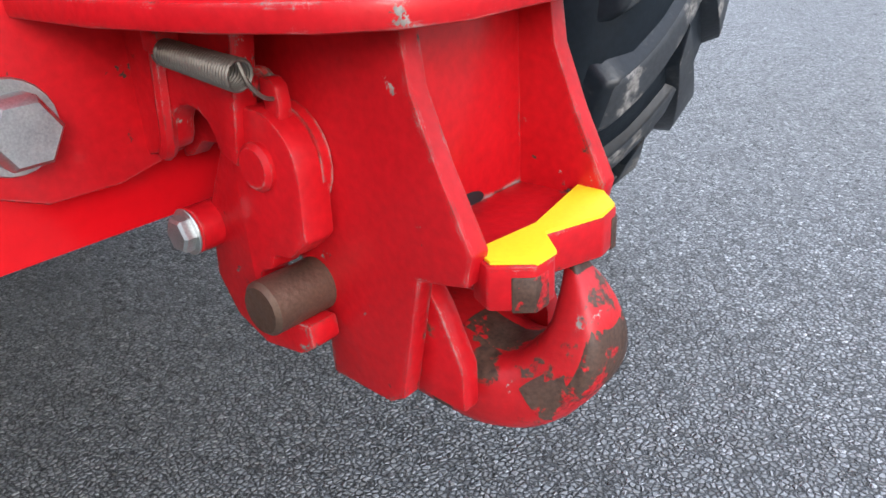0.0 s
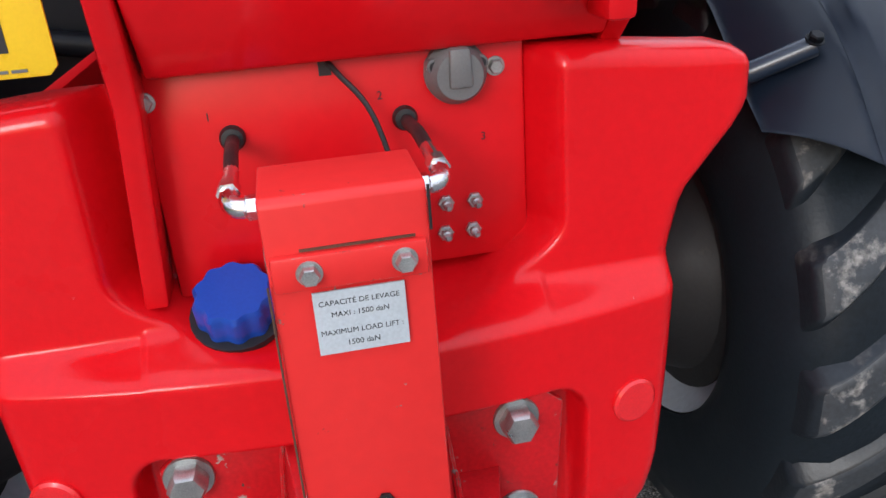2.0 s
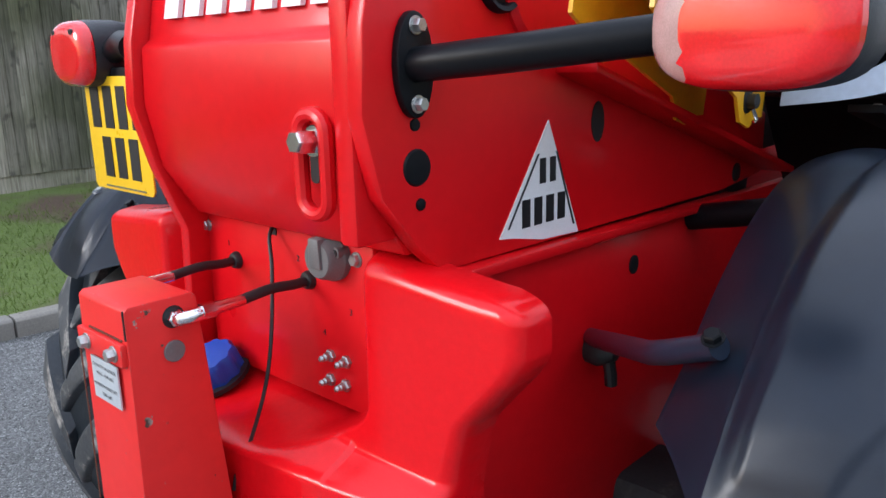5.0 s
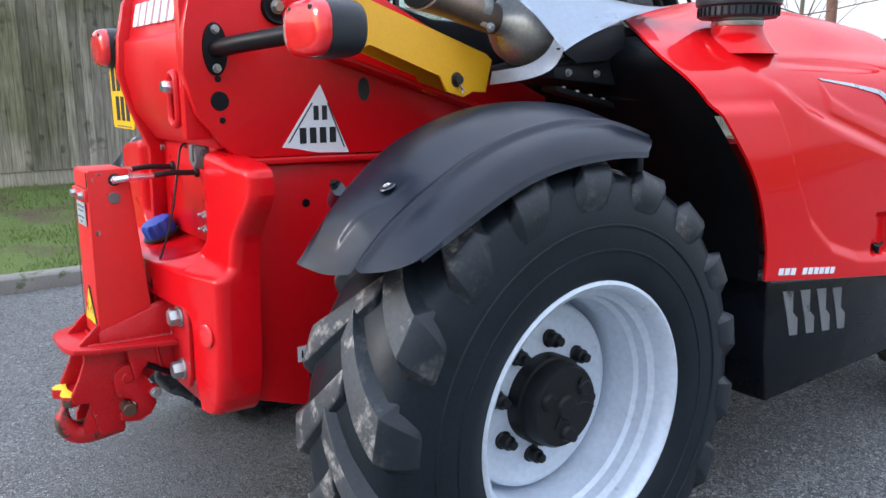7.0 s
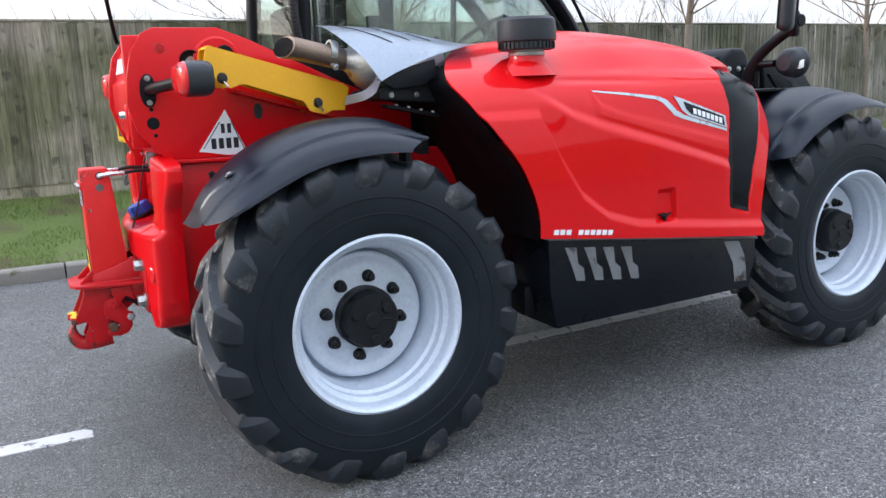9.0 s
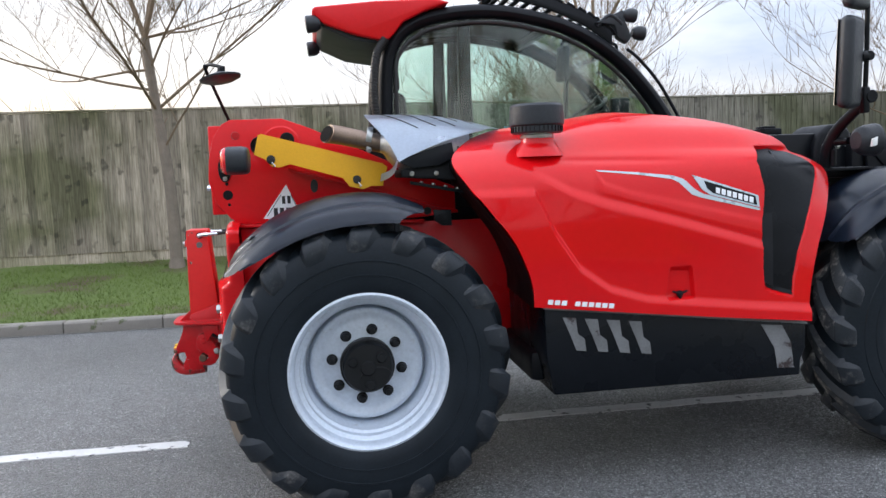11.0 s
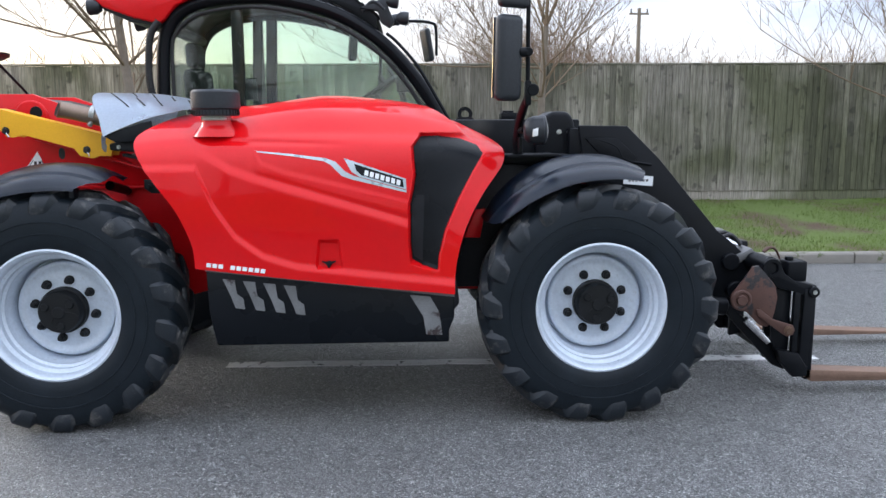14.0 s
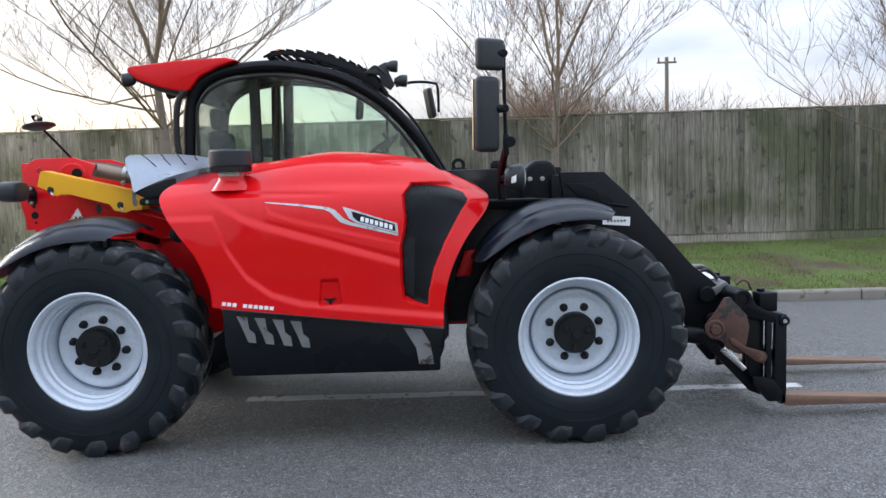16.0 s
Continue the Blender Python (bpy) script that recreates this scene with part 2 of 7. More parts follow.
# near-black colour for the shade inside the pipe mouth and louvres
M["dark_inside"] = mat("dark_inside_of_openings", (0.01, 0.009, 0.008), 0.9)
M["blue"] = mat("blue_plastic_cap", (0.008, 0.06, 0.38), 0.42, var=0.1, vscale=15, bump=0.1, bscale=200)
M["reflect"] = mat("red_reflector_lens", (0.66, 0.008, 0.012), 0.15, var=0.15, vscale=18, bump=0.06, bscale=160, coat=0.6, crough=0.04)
M["amber"] = mat("orange_lamp_lens", (0.85, 0.22, 0.03), 0.15, var=0.08, vscale=30, coat=0.8)
M["lens"] = mat("clear_lamp_lens", (0.75, 0.75, 0.74), 0.12, var=0.05, coat=0.8)
M["rubberhose"] = mat("black_rubber_hose", (0.012, 0.012, 0.013), 0.5, var=0.2, vscale=30, bump=0.2, bscale=300)
M["grey"] = mat("grey_plastic", (0.13, 0.13, 0.13), 0.45, var=0.15, vscale=20, bump=0.15, bscale=200)
M["seat"] = mat("black_seat_cloth", (0.008, 0.008, 0.009), 0.85, var=0.3, vscale=20, bump=0.4, bscale=400)
M["paper"] = mat("pale_blue_paper", (0.30, 0.62, 0.78), 0.6)
M["mirrorglass"] = mat("mirror_glass", (0.85, 0.87, 0.88), 0.03, 1.0, var=0.02)
M["tyre"] = mat("black_tyre_rubber", (0.0100, 0.0140, 0.0185), 0.40, var=0.3, vscale=6, bump=0.2, bscale=160, ior=1.26,
                spots=((0.10, 0.092, 0.082), 5.0, 0.67, 0.85), soft=0.1)
M["tread"] = mat("dusty_tread_rubber", (0.0115, 0.0155, 0.0205), 0.40, var=0.35, vscale=6, bump=0.25, bscale=140, each=True, soft=0.22, ior=1.4,
                 spots=((0.105, 0.100, 0.094), 9.0, 0.55, 0.85))
M["mud"] = mat("mud_caked_tread_rubber", (0.036, 0.040, 0.045), 0.6, var=0.4, vscale=6, bump=0.4, bscale=60, each=True, soft=0.10,
               spots=((0.21, 0.20, 0.185), 15.0, 0.52, 0.9))
M["bark"] = mat("grey_brown_bark", (0.20, 0.165, 0.13), 0.85, var=0.35, vscale=10, bump=0.5, bscale=60)
M["twig"] = mat("brown_twig_bark", (0.20, 0.145, 0.095), 0.85, var=0.3, vscale=12)
M["brush"] = mat("dry_brown_scrub", (0.22, 0.15, 0.10), 0.9, var=0.3, vscale=3)
M["pine"] = mat("dark_conifer_needles", (0.03, 0.045, 0.025), 0.8, var=0.4, vscale=4)
M["greenwire"] = mat("green_coated_wire", (0.02, 0.17, 0.11), 0.45, var=0.1, vscale=10)
M["poleworn"] = mat("reddish_timber_pole", (0.20, 0.10, 0.075), 0.8, var=0.25, vscale=6, bump=0.3, bscale=40)
M["concrete"] = mat("weathered_concrete", (0.21, 0.195, 0.17), 0.85, var=0.22, vscale=5, bump=0.4, bscale=90,
                    spots=((0.10, 0.11, 0.06), 6, 0.6, 0.9))


def glass_mat():
    m = bpy.data.materials.new("tinted_cab_glass")
    m.use_nodes = True
    n, l = m.node_tree.nodes, m.node_tree.links
    n.clear()
    out, tr, gl, mx, fr = (n.new("ShaderNodeOutputMaterial"), n.new("ShaderNodeBsdfTransparent"),
                           n.new("ShaderNodeBsdfGlossy"), n.new("ShaderNodeMixShader"), n.new("ShaderNodeFresnel"))
    tr.inputs["Color"].default_value = (0.87, 0.945, 0.905, 1)
    gl.inputs["Roughness"].default_value = 0.01
    gl.inputs["Color"].default_value = (1, 1, 1, 1)
    fr.inputs["IOR"].default_value = 1.55
    l.new(fr.outputs["Fac"], mx.inputs["Fac"])
    l.new(tr.outputs["BSDF"], mx.inputs[1])
    l.new(gl.outputs["BSDF"], mx.inputs[2])
    l.new(mx.outputs["Shader"], out.inputs["Surface"])
    return m


def asphalt_mat():
    m = bpy.data.materials.new("worn_asphalt")
    m.use_nodes = True
    n, l = m.node_tree.nodes, m.node_tree.links
    b = n["Principled BSDF"]
    tc = n.new("ShaderNodeTexCoord")
    big, mid, vor, fine = (n.new("ShaderNodeTexNoise"), n.new("ShaderNodeTexNoise"),
                           n.new("ShaderNodeTexVoronoi"), n.new("ShaderNodeTexNoise"))
    big.inputs["Scale"].default_value, big.inputs["Detail"].default_value = 0.55, 4
    mid.inputs["Scale"].default_value, mid.inputs["Detail"].default_value = 7, 5
    vor.inputs["Scale"].default_value = 118
    vor.inputs["Randomness"].default_value = 1.0
    rim = n.new("ShaderNodeTexVoronoi")
    rim.feature = "DISTANCE_TO_EDGE"
    rim.inputs["Scale"].default_value = 118
    rim.inputs["Randomness"].default_value = 1.0
    wob, wad = n.new("ShaderNodeTexNoise"), n.new("ShaderNodeMixRGB")
    wob.inputs["Scale"].default_value, wob.inputs["Detail"].default_value = 160, 2
    wad.blend_type = "ADD"
    wad.inputs[0].default_value = 0.006
    l.new(tc.outputs["Object"], wob.inputs["Vector"])
    l.new(tc.outputs["Object"], wad.inputs[1])
    l.new(wob.outputs["Color"], wad.inputs[2])
    fine.inputs["Scale"].default_value, fine.inputs["Detail"].default_value = 420, 2
    for t in (big, mid, fine):
        l.new(tc.outputs["Object"], t.inputs["Vector"])
    for t in (vor, rim):
        l.new(wad.outputs["Color"], t.inputs["Vector"])
    sep = n.new("ShaderNodeSeparateColor")
    l.new(vor.outputs["Color"], sep.inputs["Color"])
    ramp = n.new("ShaderNodeValToRGB")
    e = ramp.color_ramp.elements
    e[0].position, e[0].color = 0.0, (0.078, 0.079, 0.078, 1)
    e[1].position, e[1].color = 1.0, (0.42, 0.418, 0.41, 1)
    k = e.new(0.62)
    k.color = (0.188, 0.190, 0.188, 1)
    k = e.new(0.90)
    k.color = (0.268, 0.269, 0.266, 1)
    l.new(sep.outputs["Red"], ramp.inputs["Fac"])
    tint = n.new("ShaderNodeMixRGB")
    tint.blend_type = "MULTIPLY"
    tint.inputs[0].default_value = 1.0
    sc = n.new("ShaderNodeMapRange")
    sc.inputs["From Min"].default_value, sc.inputs["From Max"].default_value = 0.25, 0.75
    sc.inputs["To Min"].default_value, sc.inputs["To Max"].default_value = 1.06, 1.82
    ad = n.new("ShaderNodeMixRGB")
    ad.inputs[0].default_value = 0.5
    l.new(big.outputs["Fac"], ad.inputs[1])
    l.new(mid.outputs["Fac"], ad.inputs[2])
    l.new(ad.outputs["Color"], sc.inputs["Value"])
    gap, gmul = n.new("ShaderNodeMapRange"), n.new("ShaderNodeMixRGB")
    gap.inputs["From Min"].default_value, gap.inputs["From Max"].default_value = 0.02, 0.20
    gap.inputs["To Min"].default_value, gap.inputs["To Max"].default_value = 0.12, 1.15
    l.new(rim.outputs["Distance"], gap.inputs["Value"])
    gmul.blend_type = "MULTIPLY"
    gmul.inputs[0].default_value = 1.0
    l.new(ramp.outputs["Color"], gmul.inputs[1])
    l.new(gap.outputs["Result"], gmul.inputs[2])
    l.new(gmul.outputs["Color"], tint.inputs[1])
    l.new(sc.outputs["Result"], tint.inputs[2])
    l.new(tint.outputs["Color"], b.inputs["Base Color"])
    ro = n.new("ShaderNodeMapRange")
    ro.inputs["From Min"].default_value, ro.inputs["From Max"].default_value = 0.35, 0.65
    ro.inputs["To Min"].default_value, ro.inputs["To Max"].default_value = 0.30, 0.50
    l.new(big.outputs["Fac"], ro.inputs["Value"])
    l.new(ro.outputs["Result"], b.inputs["Roughness"])
    hgt, dome = n.new("ShaderNodeMath"), n.new("ShaderNodeMapRange")
    dome.interpolation_type = "SMOOTHSTEP"
    dome.inputs["From Max"].default_value = 0.30
    l.new(rim.outputs["Distance"], dome.inputs["Value"])
    hgt.operation = "MULTIPLY_ADD"
    hgt.inputs[1].default_value = 0.45
    l.new(fine.outputs["Fac"], hgt.inputs[0])
    l.new(dome.outputs["Result"], hgt.inputs[2])
    # every stone lies at a tilt of its own
    ge, tl, tn = n.new("ShaderNodeNewGeometry"), n.new("ShaderNodeVectorMath"), n.new("ShaderNodeVectorMath")
    tl.operation, tn.operation = "MULTIPLY_ADD", "ADD"
    l.new(vor.outputs["Color"], tl.inputs[0])
    tl.inputs[1].default_value, tl.inputs[2].default_value = (1.15, 1.15, 0), (-0.575, -0.575, 0)
    l.new(tl.outputs["Vector"], tn.inputs[0])
    l.new(ge.outputs["Normal"], tn.inputs[1])
    tnn = n.new("ShaderNodeVectorMath")
    tnn.operation = "NORMALIZE"
    l.new(tn.outputs["Vector"], tnn.inputs[0])
    bp = n.new("ShaderNodeBump")
    bp.inputs["Strength"].default_value, bp.inputs["Distance"].default_value = 0.9, 0.003
    l.new(hgt.outputs[0], bp.inputs["Height"])
    l.new(tnn.outputs["Vector"], bp.inputs["Normal"])
    l.new(bp.outputs["Normal"], b.inputs["Normal"])
    return m


def wood_mat():
    m = bpy.data.materials.new("weathered_fence_timber")
    m.use_nodes = True
    n, l = m.node_tree.nodes, m.node_tree.links
    b = n["Principled BSDF"]
    tc, oi, mp = n.new("ShaderNodeTexCoord"), n.new("ShaderNodeObjectInfo"), n.new("ShaderNodeMapping")
    geo = n.new("ShaderNodeNewGeometry")
    mp.inputs["Scale"].default_value = (14, 14, 0.9)
    off = n.new("ShaderNodeVectorMath")
    off.operation = "ADD"
    l.new(geo.outputs["Position"], off.inputs[0])
    sc = n.new("ShaderNodeVectorMath")
    sc.operation = "SCALE"
    sc.inputs[0].default_value = (0, 0, 7)
    l.new(oi.outputs["Random"], sc.inputs["Scale"])
    l.new(sc.outputs["Vector"], off.inputs[1])
    l.new(off.outputs["Vector"], mp.inputs["Vector"])
    grain, stain, knots = n.new("ShaderNodeTexNoise"), n.new("ShaderNodeTexNoise"), n.new("ShaderNodeTexNoise")
    grain.inputs["Scale"].default_value, grain.inputs["Detail"].default_value = 4.5, 6
    stain.inputs["Scale"].default_value, stain.inputs["Detail"].default_value = 0.8, 5
    knots.inputs["Scale"].default_value, knots.inputs["Detail"].default_value = 5.5, 2
    l.new(mp.outputs["Vector"], grain.inputs["Vector"])
    l.new(geo.outputs["Position"], stain.inputs["Vector"])
    l.new(off.outputs["Vector"], knots.inputs["Vector"])
    r1, r2, r3 = n.new("ShaderNodeValToRGB"), n.new("ShaderNodeValToRGB"), n.new("ShaderNodeMapRange")
    e = r1.color_ramp.elements
    e[0].position, e[0].color = 0.25, (0.11, 0.102, 0.082, 1)
    e[1].position, e[1].color = 0.75, (0.30, 0.285, 0.245, 1)
    e = r2.color_ramp.elements
    e[0].position, e[0].color = 0.38, (0.44, 0.48, 0.33, 1)
    e[1].position, e[1].color = 0.58, (1.12, 1.10, 1.08, 1)
    l.new(grain.outputs["Fac"], r1.inputs["Fac"])
    l.new(stain.outputs["Fac"], r2.inputs["Fac"])
    r3.inputs["From Min"].default_value, r3.inputs["From Max"].default_value = 0.62, 0.70
    r3.inputs["To Min"].default_value, r3.inputs["To Max"].default_value = 1.0, 0.50
    l.new(knots.outputs["Fac"], r3.inputs["Value"])
    hue = n.new("ShaderNodeMapRange")
    hue.inputs["To Min"].default_value, hue.inputs["To Max"].default_value = 0.70, 1.30
    l.new(oi.outputs["Random"], hue.inputs["Value"])
    # boards get paler and warmer towards the -x end of the run
    sx, pale, wash = n.new("ShaderNodeSeparateXYZ"), n.new("ShaderNodeMapRange"), n.new("ShaderNodeMixRGB")
    l.new(geo.outputs["Position"], sx.inputs["Vector"])
    pale.interpolation_type = "SMOOTHSTEP"
    pale.inputs["From Min"].default_value, pale.inputs["From Max"].default_value = 2.6, -1.6
    l.new(sx.outputs["X"], pale.inputs["Value"])
    wash.inputs[1].default_value, wash.inputs[2].default_value = (1, 1, 1, 1), (1.62, 1.50, 1.40, 1)
    l.new(pale.outputs["Result"], wash.inputs[0])
    last = r1.outputs["Color"]
    for src in (r2.outputs["Color"], r3.outputs["Result"], hue.outputs["Result"], wash.outputs["Color"]):
        mx = n.new("ShaderNodeMixRGB")
        mx.blend_type = "MULTIPLY"
        mx.inputs[0].default_value = 1.0
        l.new(last, mx.inputs[1])
        l.new(src, mx.inputs[2])
        last = mx.outputs["Color"]
    l.new(last, b.inputs["Base Color"])
    b.inputs["Roughness"].default_value = 0.85
    bp = n.new("ShaderNodeBump")
    bp.inputs["Strength"].default_value, bp.inputs["Distance"].default_value = 0.4, 0.004
    l.new(grain.outputs["Fac"], bp.inputs["Height"])
    l.new(bp.outputs["Normal"], b.inputs["Normal"])
    return m


def soil_mat():
    """Thin winter turf: green with brown bare patches."""
    m = bpy.data.materials.new("winter_turf")
    m.use_nodes = True
    n, l = m.node_tree.nodes, m.node_tree.links
    b = n["Principled BSDF"]
    geo = n.new("ShaderNodeNewGeometry")
    a, f = n.new("ShaderNodeTexNoise"), n.new("ShaderNodeTexNoise")
    a.inputs["Scale"].default_value, a.inputs["Detail"].default_value = 1.3, 6
    f.inputs["Scale"].default_value, f.inputs["Detail"].default_value = 45, 4
    l.new(geo.outputs["Position"], a.inputs["Vector"])
    l.new(geo.outputs["Position"], f.inputs["Vector"])
    r = n.new("ShaderNodeValToRGB")
    e = r.color_ramp.elements
    e[0].position, e[0].color = 0.36, (0.085, 0.055, 0.035, 1)
    e[1].position, e[1].color = 0.50, (0.095, 0.135, 0.026, 1)
    l.new(a.outputs["Fac"], r.inputs["Fac"])
    mx = n.new("ShaderNodeMixRGB")
    mx.blend_type = "OVERLAY"
    mx.inputs[0].default_value = 0.6
    l.new(r.outputs["Color"], mx.inputs[1])
    l.new(f.outputs["Fac"], mx.inputs[2])
    l.new(mx.outputs["Color"], b.inputs["Base Color"])
    b.inputs["Roughness"].default_value = 0.9
    bp = n.new("ShaderNodeBump")
    bp.inputs["Strength"].default_value, bp.inputs["Distance"].default_value = 0.8, 0.02
    l.new(f.outputs["Fac"], bp.inputs["Height"])
    l.new(bp.outputs["Normal"], b.inputs["Normal"])
    return m


M["glass"], M["asphalt"], M["wood"], M["turf"] = glass_mat(), asphalt_mat(), wood_mat(), soil_mat()
M["blade"] = mat("grass_blade_green", (0.105, 0.155, 0.022), 0.75, var=0.35, vscale=1.5)
M["line"] = mat("worn_white_road_paint", (0.55, 0.55, 0.54), 0.65, var=0.15, vscale=8, bump=0.3, bscale=120,
                spots=((0.09, 0.09, 0.092), 16, 0.57, 0.7))


# ---- mesh helpers ----
def put_mesh(bm, name, material, angle=32):
    bmesh.ops.recalc_face_normals(bm, faces=bm.faces[:])
    me = bpy.data.meshes.new(name)
    bm.to_mesh(me)
    bm.free()
    me.polygons.foreach_set("use_smooth", [True] * len(me.polygons))
    me.set_sharp_from_angle(angle=radians(angle))
    if material:
        me.materials.append(M[material])
    return me


def part(name, bm, material, parent=None, label="", angle=32):
    ob = new(name, put_mesh(bm, name, material, angle))
    if parent:
        ob.parent = parent
    if label:
        tagged(ob, label)
    return ob


def merge(bm, t, bev=0.0, seg=2):
    if bev:
        edges = [e for e in t.edges if len(e.link_faces) == 2 and e.calc_face_angle(0) > 0.45]
        bmesh.ops.bevel(t, geom=edges, offset=bev, segments=seg, affect="EDGES", profile=0.5, clamp_overlap=True)
    me = bpy.data.meshes.new("t")
    t.to_mesh(me)
    t.free()
    bm.from_mesh(me)
    bpy.data.meshes.remove(me)
    return bm


def bm_new():
    return bmesh.new()


def box(bm, lo, hi, bev=0.0, m=None, seg=2):
    t = bmesh.new()
    bmesh.ops.create_cube(t, size=1)
    for v in t.verts:
        v.co = Vector([(a + b) / 2 + c * (b - a) for a, b, c in zip(lo, hi, v.co)])
    if m:
        t.transform(m)
    return merge(bm, t, bev, seg)


def at_axis(axis, p, h):
    a, b = p
    return {"x": (h, a, b), "y": (a, h, b), "z": (a, b, h)}[axis]


def prism(bm, pts, axis, lo, hi, bev=0.0, m=None, seg=2):
    """pts in the two other axes, extruded along axis from lo to hi."""
    t = bmesh.new()
    a = [t.verts.new(at_axis(axis, p, lo)) for p in pts]
    b = [t.verts.new(at_axis(axis, p, hi)) for p in pts]
    t.faces.new(a)
    t.faces.new(b[::-1])
    n = len(pts)
    for i in range(n):
        t.faces.new((a[i], b[i], b[(i + 1) % n], a[(i + 1) % n]))
    bmesh.ops.recalc_face_normals(t, faces=t.faces[:])
    if m:
        t.transform(m)
    return merge(bm, t, bev, seg)


def frame_of(d):
    d = Vector(d).normalized()
    u = d.cross(Vector((0, 0, 1)) if abs(d.z) < 0.9 else Vector((1, 0, 0))).normalized()
    return d, u, d.cross(u)


def lathe(bm, origin, axis, prof, n=32, closed=False, sweep=None):
    """prof: (radius, height along axis) pairs."""
    t = bmesh.new()
    d, u, w = frame_of(axis)
    o = Vector(origin)
    rings = []
    for r, h in prof:
        if r < 1e-6:
            rings.append([t.verts.new(o + d * h)])
        else:
            rings.append([t.verts.new(o + d * h + (u * math.cos(2 * math.pi * i / n) + w * math.sin(2 * math.pi * i / n)) * r) for i in range(n)])
    for a, b in zip(rings, rings[1:] + ([rings[0]] if closed else [])):
        for i in range(n):
            j = (i + 1) % n
            f = [a[i % len(a)], a[j % len(a)], b[j % len(b)], b[i % len(b)]]
            f = [v for k, v in enumerate(f) if v not in f[:k]]
            if len(f) > 2:
                t.faces.new(f)
    if not closed:
        for r in (rings[0], rings[-1]):
            if len(r) > 2:
                t.faces.new(r)
    bmesh.ops.recalc_face_normals(t, faces=t.faces[:])
    return merge(bm, t)


def cyl(bm, p0, p1, r, r1=None, n=24, bev=0.0):
    p0, p1 = Vector(p0), Vector(p1)
    d, h, q = p1 - p0, (p1 - p0).length, r if r1 is None else r1
    if bev:
        prof = [(0, 0), (r - bev, 0), (r, bev), (q, h - bev), (q - bev, h), (0, h)]
    else:
        prof = [(0, 0), (r, 0), (q, h), (0, h)]
    return lathe(bm, p0, d, prof, n)


def smooth_pts(pts, k=6):
    """Catmull-Rom through pts."""
    P = [Vector(p) for p in pts]
    out = []
    for i in range(len(P) - 1):
        a, b, c, d = P[max(i - 1, 0)], P[i], P[i + 1], P[min(i + 2, len(P) - 1)]
        for s in range(k):
            t = s / k
            out.append(0.5 * ((2 * b) + (c - a) * t + (2 * a - 5 * b + 4 * c - d) * t * t + (3 * b - a - 3 * c + d) * t ** 3))
    out.append(P[-1])
    return out


def tube(bm, pts, r, n=10, r_end=None, squash=None):
    """Round tube along pts. squash: (wide, high) factors against the vertical."""
    t = bmesh.new()
    P = [Vector(p) for p in pts]
    rings = []
    up = None
    for i, p in enumerate(P):
        d = (P[min(i + 1, len(P) - 1)] - P[max(i - 1, 0)]).normalized()
        if up is None:
            up = Vector((0, 0, 1)) if abs(d.z) < 0.9 else Vector((0, 1, 0))
        u = d.cross(up).normalized()
        w = u.cross(d).normalized()
        up = w
        rr = r if r_end is None else r + (r_end - r) * i / (len(P) - 1)
        a, b = (rr, rr) if not squash else (rr * squash[0], rr * squash[1])
        rings.append([t.verts.new(p + u * math.cos(2 * math.pi * k / n) * a + w * math.sin(2 * math.pi * k / n) * b) for k in range(n)])
    for a, b in zip(rings, rings[1:]):
        for k in range(n):
            t.faces.new((a[k], a[(k + 1) % n], b[(k + 1) % n], b[k]))
    t.faces.new(rings[0][::-1])
    t.faces.new(rings[-1])
    return merge(bm, t)


def sheet(bm, f, nu, nv, thick=0.0):
    """Surface f(u, v) over the unit square."""
    t = bmesh.new()
    g = [[t.verts.new(f(i / nu, j / nv)) for j in range(nv + 1)] for i in range(nu + 1)]
    for i in range(nu):
        for j in range(nv):
            t.faces.new((g[i][j], g[i + 1][j], g[i + 1][j + 1], g[i][j + 1]))
    if thick:
        bmesh.ops.solidify(t, geom=t.faces[:], thickness=thick)
    return merge(bm, t)


def hexhead(bm, p, d, r, h, washer=True):
    """Hexagon bolt head with washer, standing on p, pointing along d."""
    d = Vector(d).normalized()
    p = Vector(p)
    if washer:
        lathe(bm, p, d, [(0, 0), (r * 1.35, 0), (r * 1.38, h * 0.1), (r * 1.33, h * 0.2), (0, h * 0.2)], 24)
        p = p + d * h * 0.2
    lathe(bm, p, d, [(0, 0), (r * 1.08, 0), (r * 1.08, h * 0.78), (r * 0.9, h), (0, h)], 6)
    return bm


def bar_text(bm, x0, x1, z0, z1, n, gap, place, slant=0.0):
    """n upright blocks in a rectangle, put on a surface by place(a, b, depth)."""
    w = (x1 - x0) / n
    for i in range(n):
        a, b = x0 + i * w + gap / 2, x0 + (i + 1) * w - gap / 2
        t = bmesh.new()
        q = [(a, z0), (b, z0), (b + slant, z1), (a + slant, z1)]
        lo, hi = [t.verts.new(place(*p, 0.0)) for p in q], [t.verts.new(place(*p, 1.0)) for p in q]
        t.faces.new(lo)
        t.faces.new(hi[::-1])
        for k in range(4):
            t.faces.new((lo[k], hi[k], hi[(k + 1) % 4], lo[(k + 1) % 4]))
        merge(bm, t)
    return bm


def bars(name, material, parent, x0, x1, z0, z1, n, gap, place, slant=0.0, label=""):
    """n upright blocks as parts of their own, side by side in a rectangle, put on a surface by place(a, b, depth)."""
    w = (x1 - x0) / n
    for i in range(n):
        part(name, bar_text(bmesh.new(), x0 + i * w, x0 + (i + 1) * w, z0, z1, 1, gap, place, slant), material, parent, label)


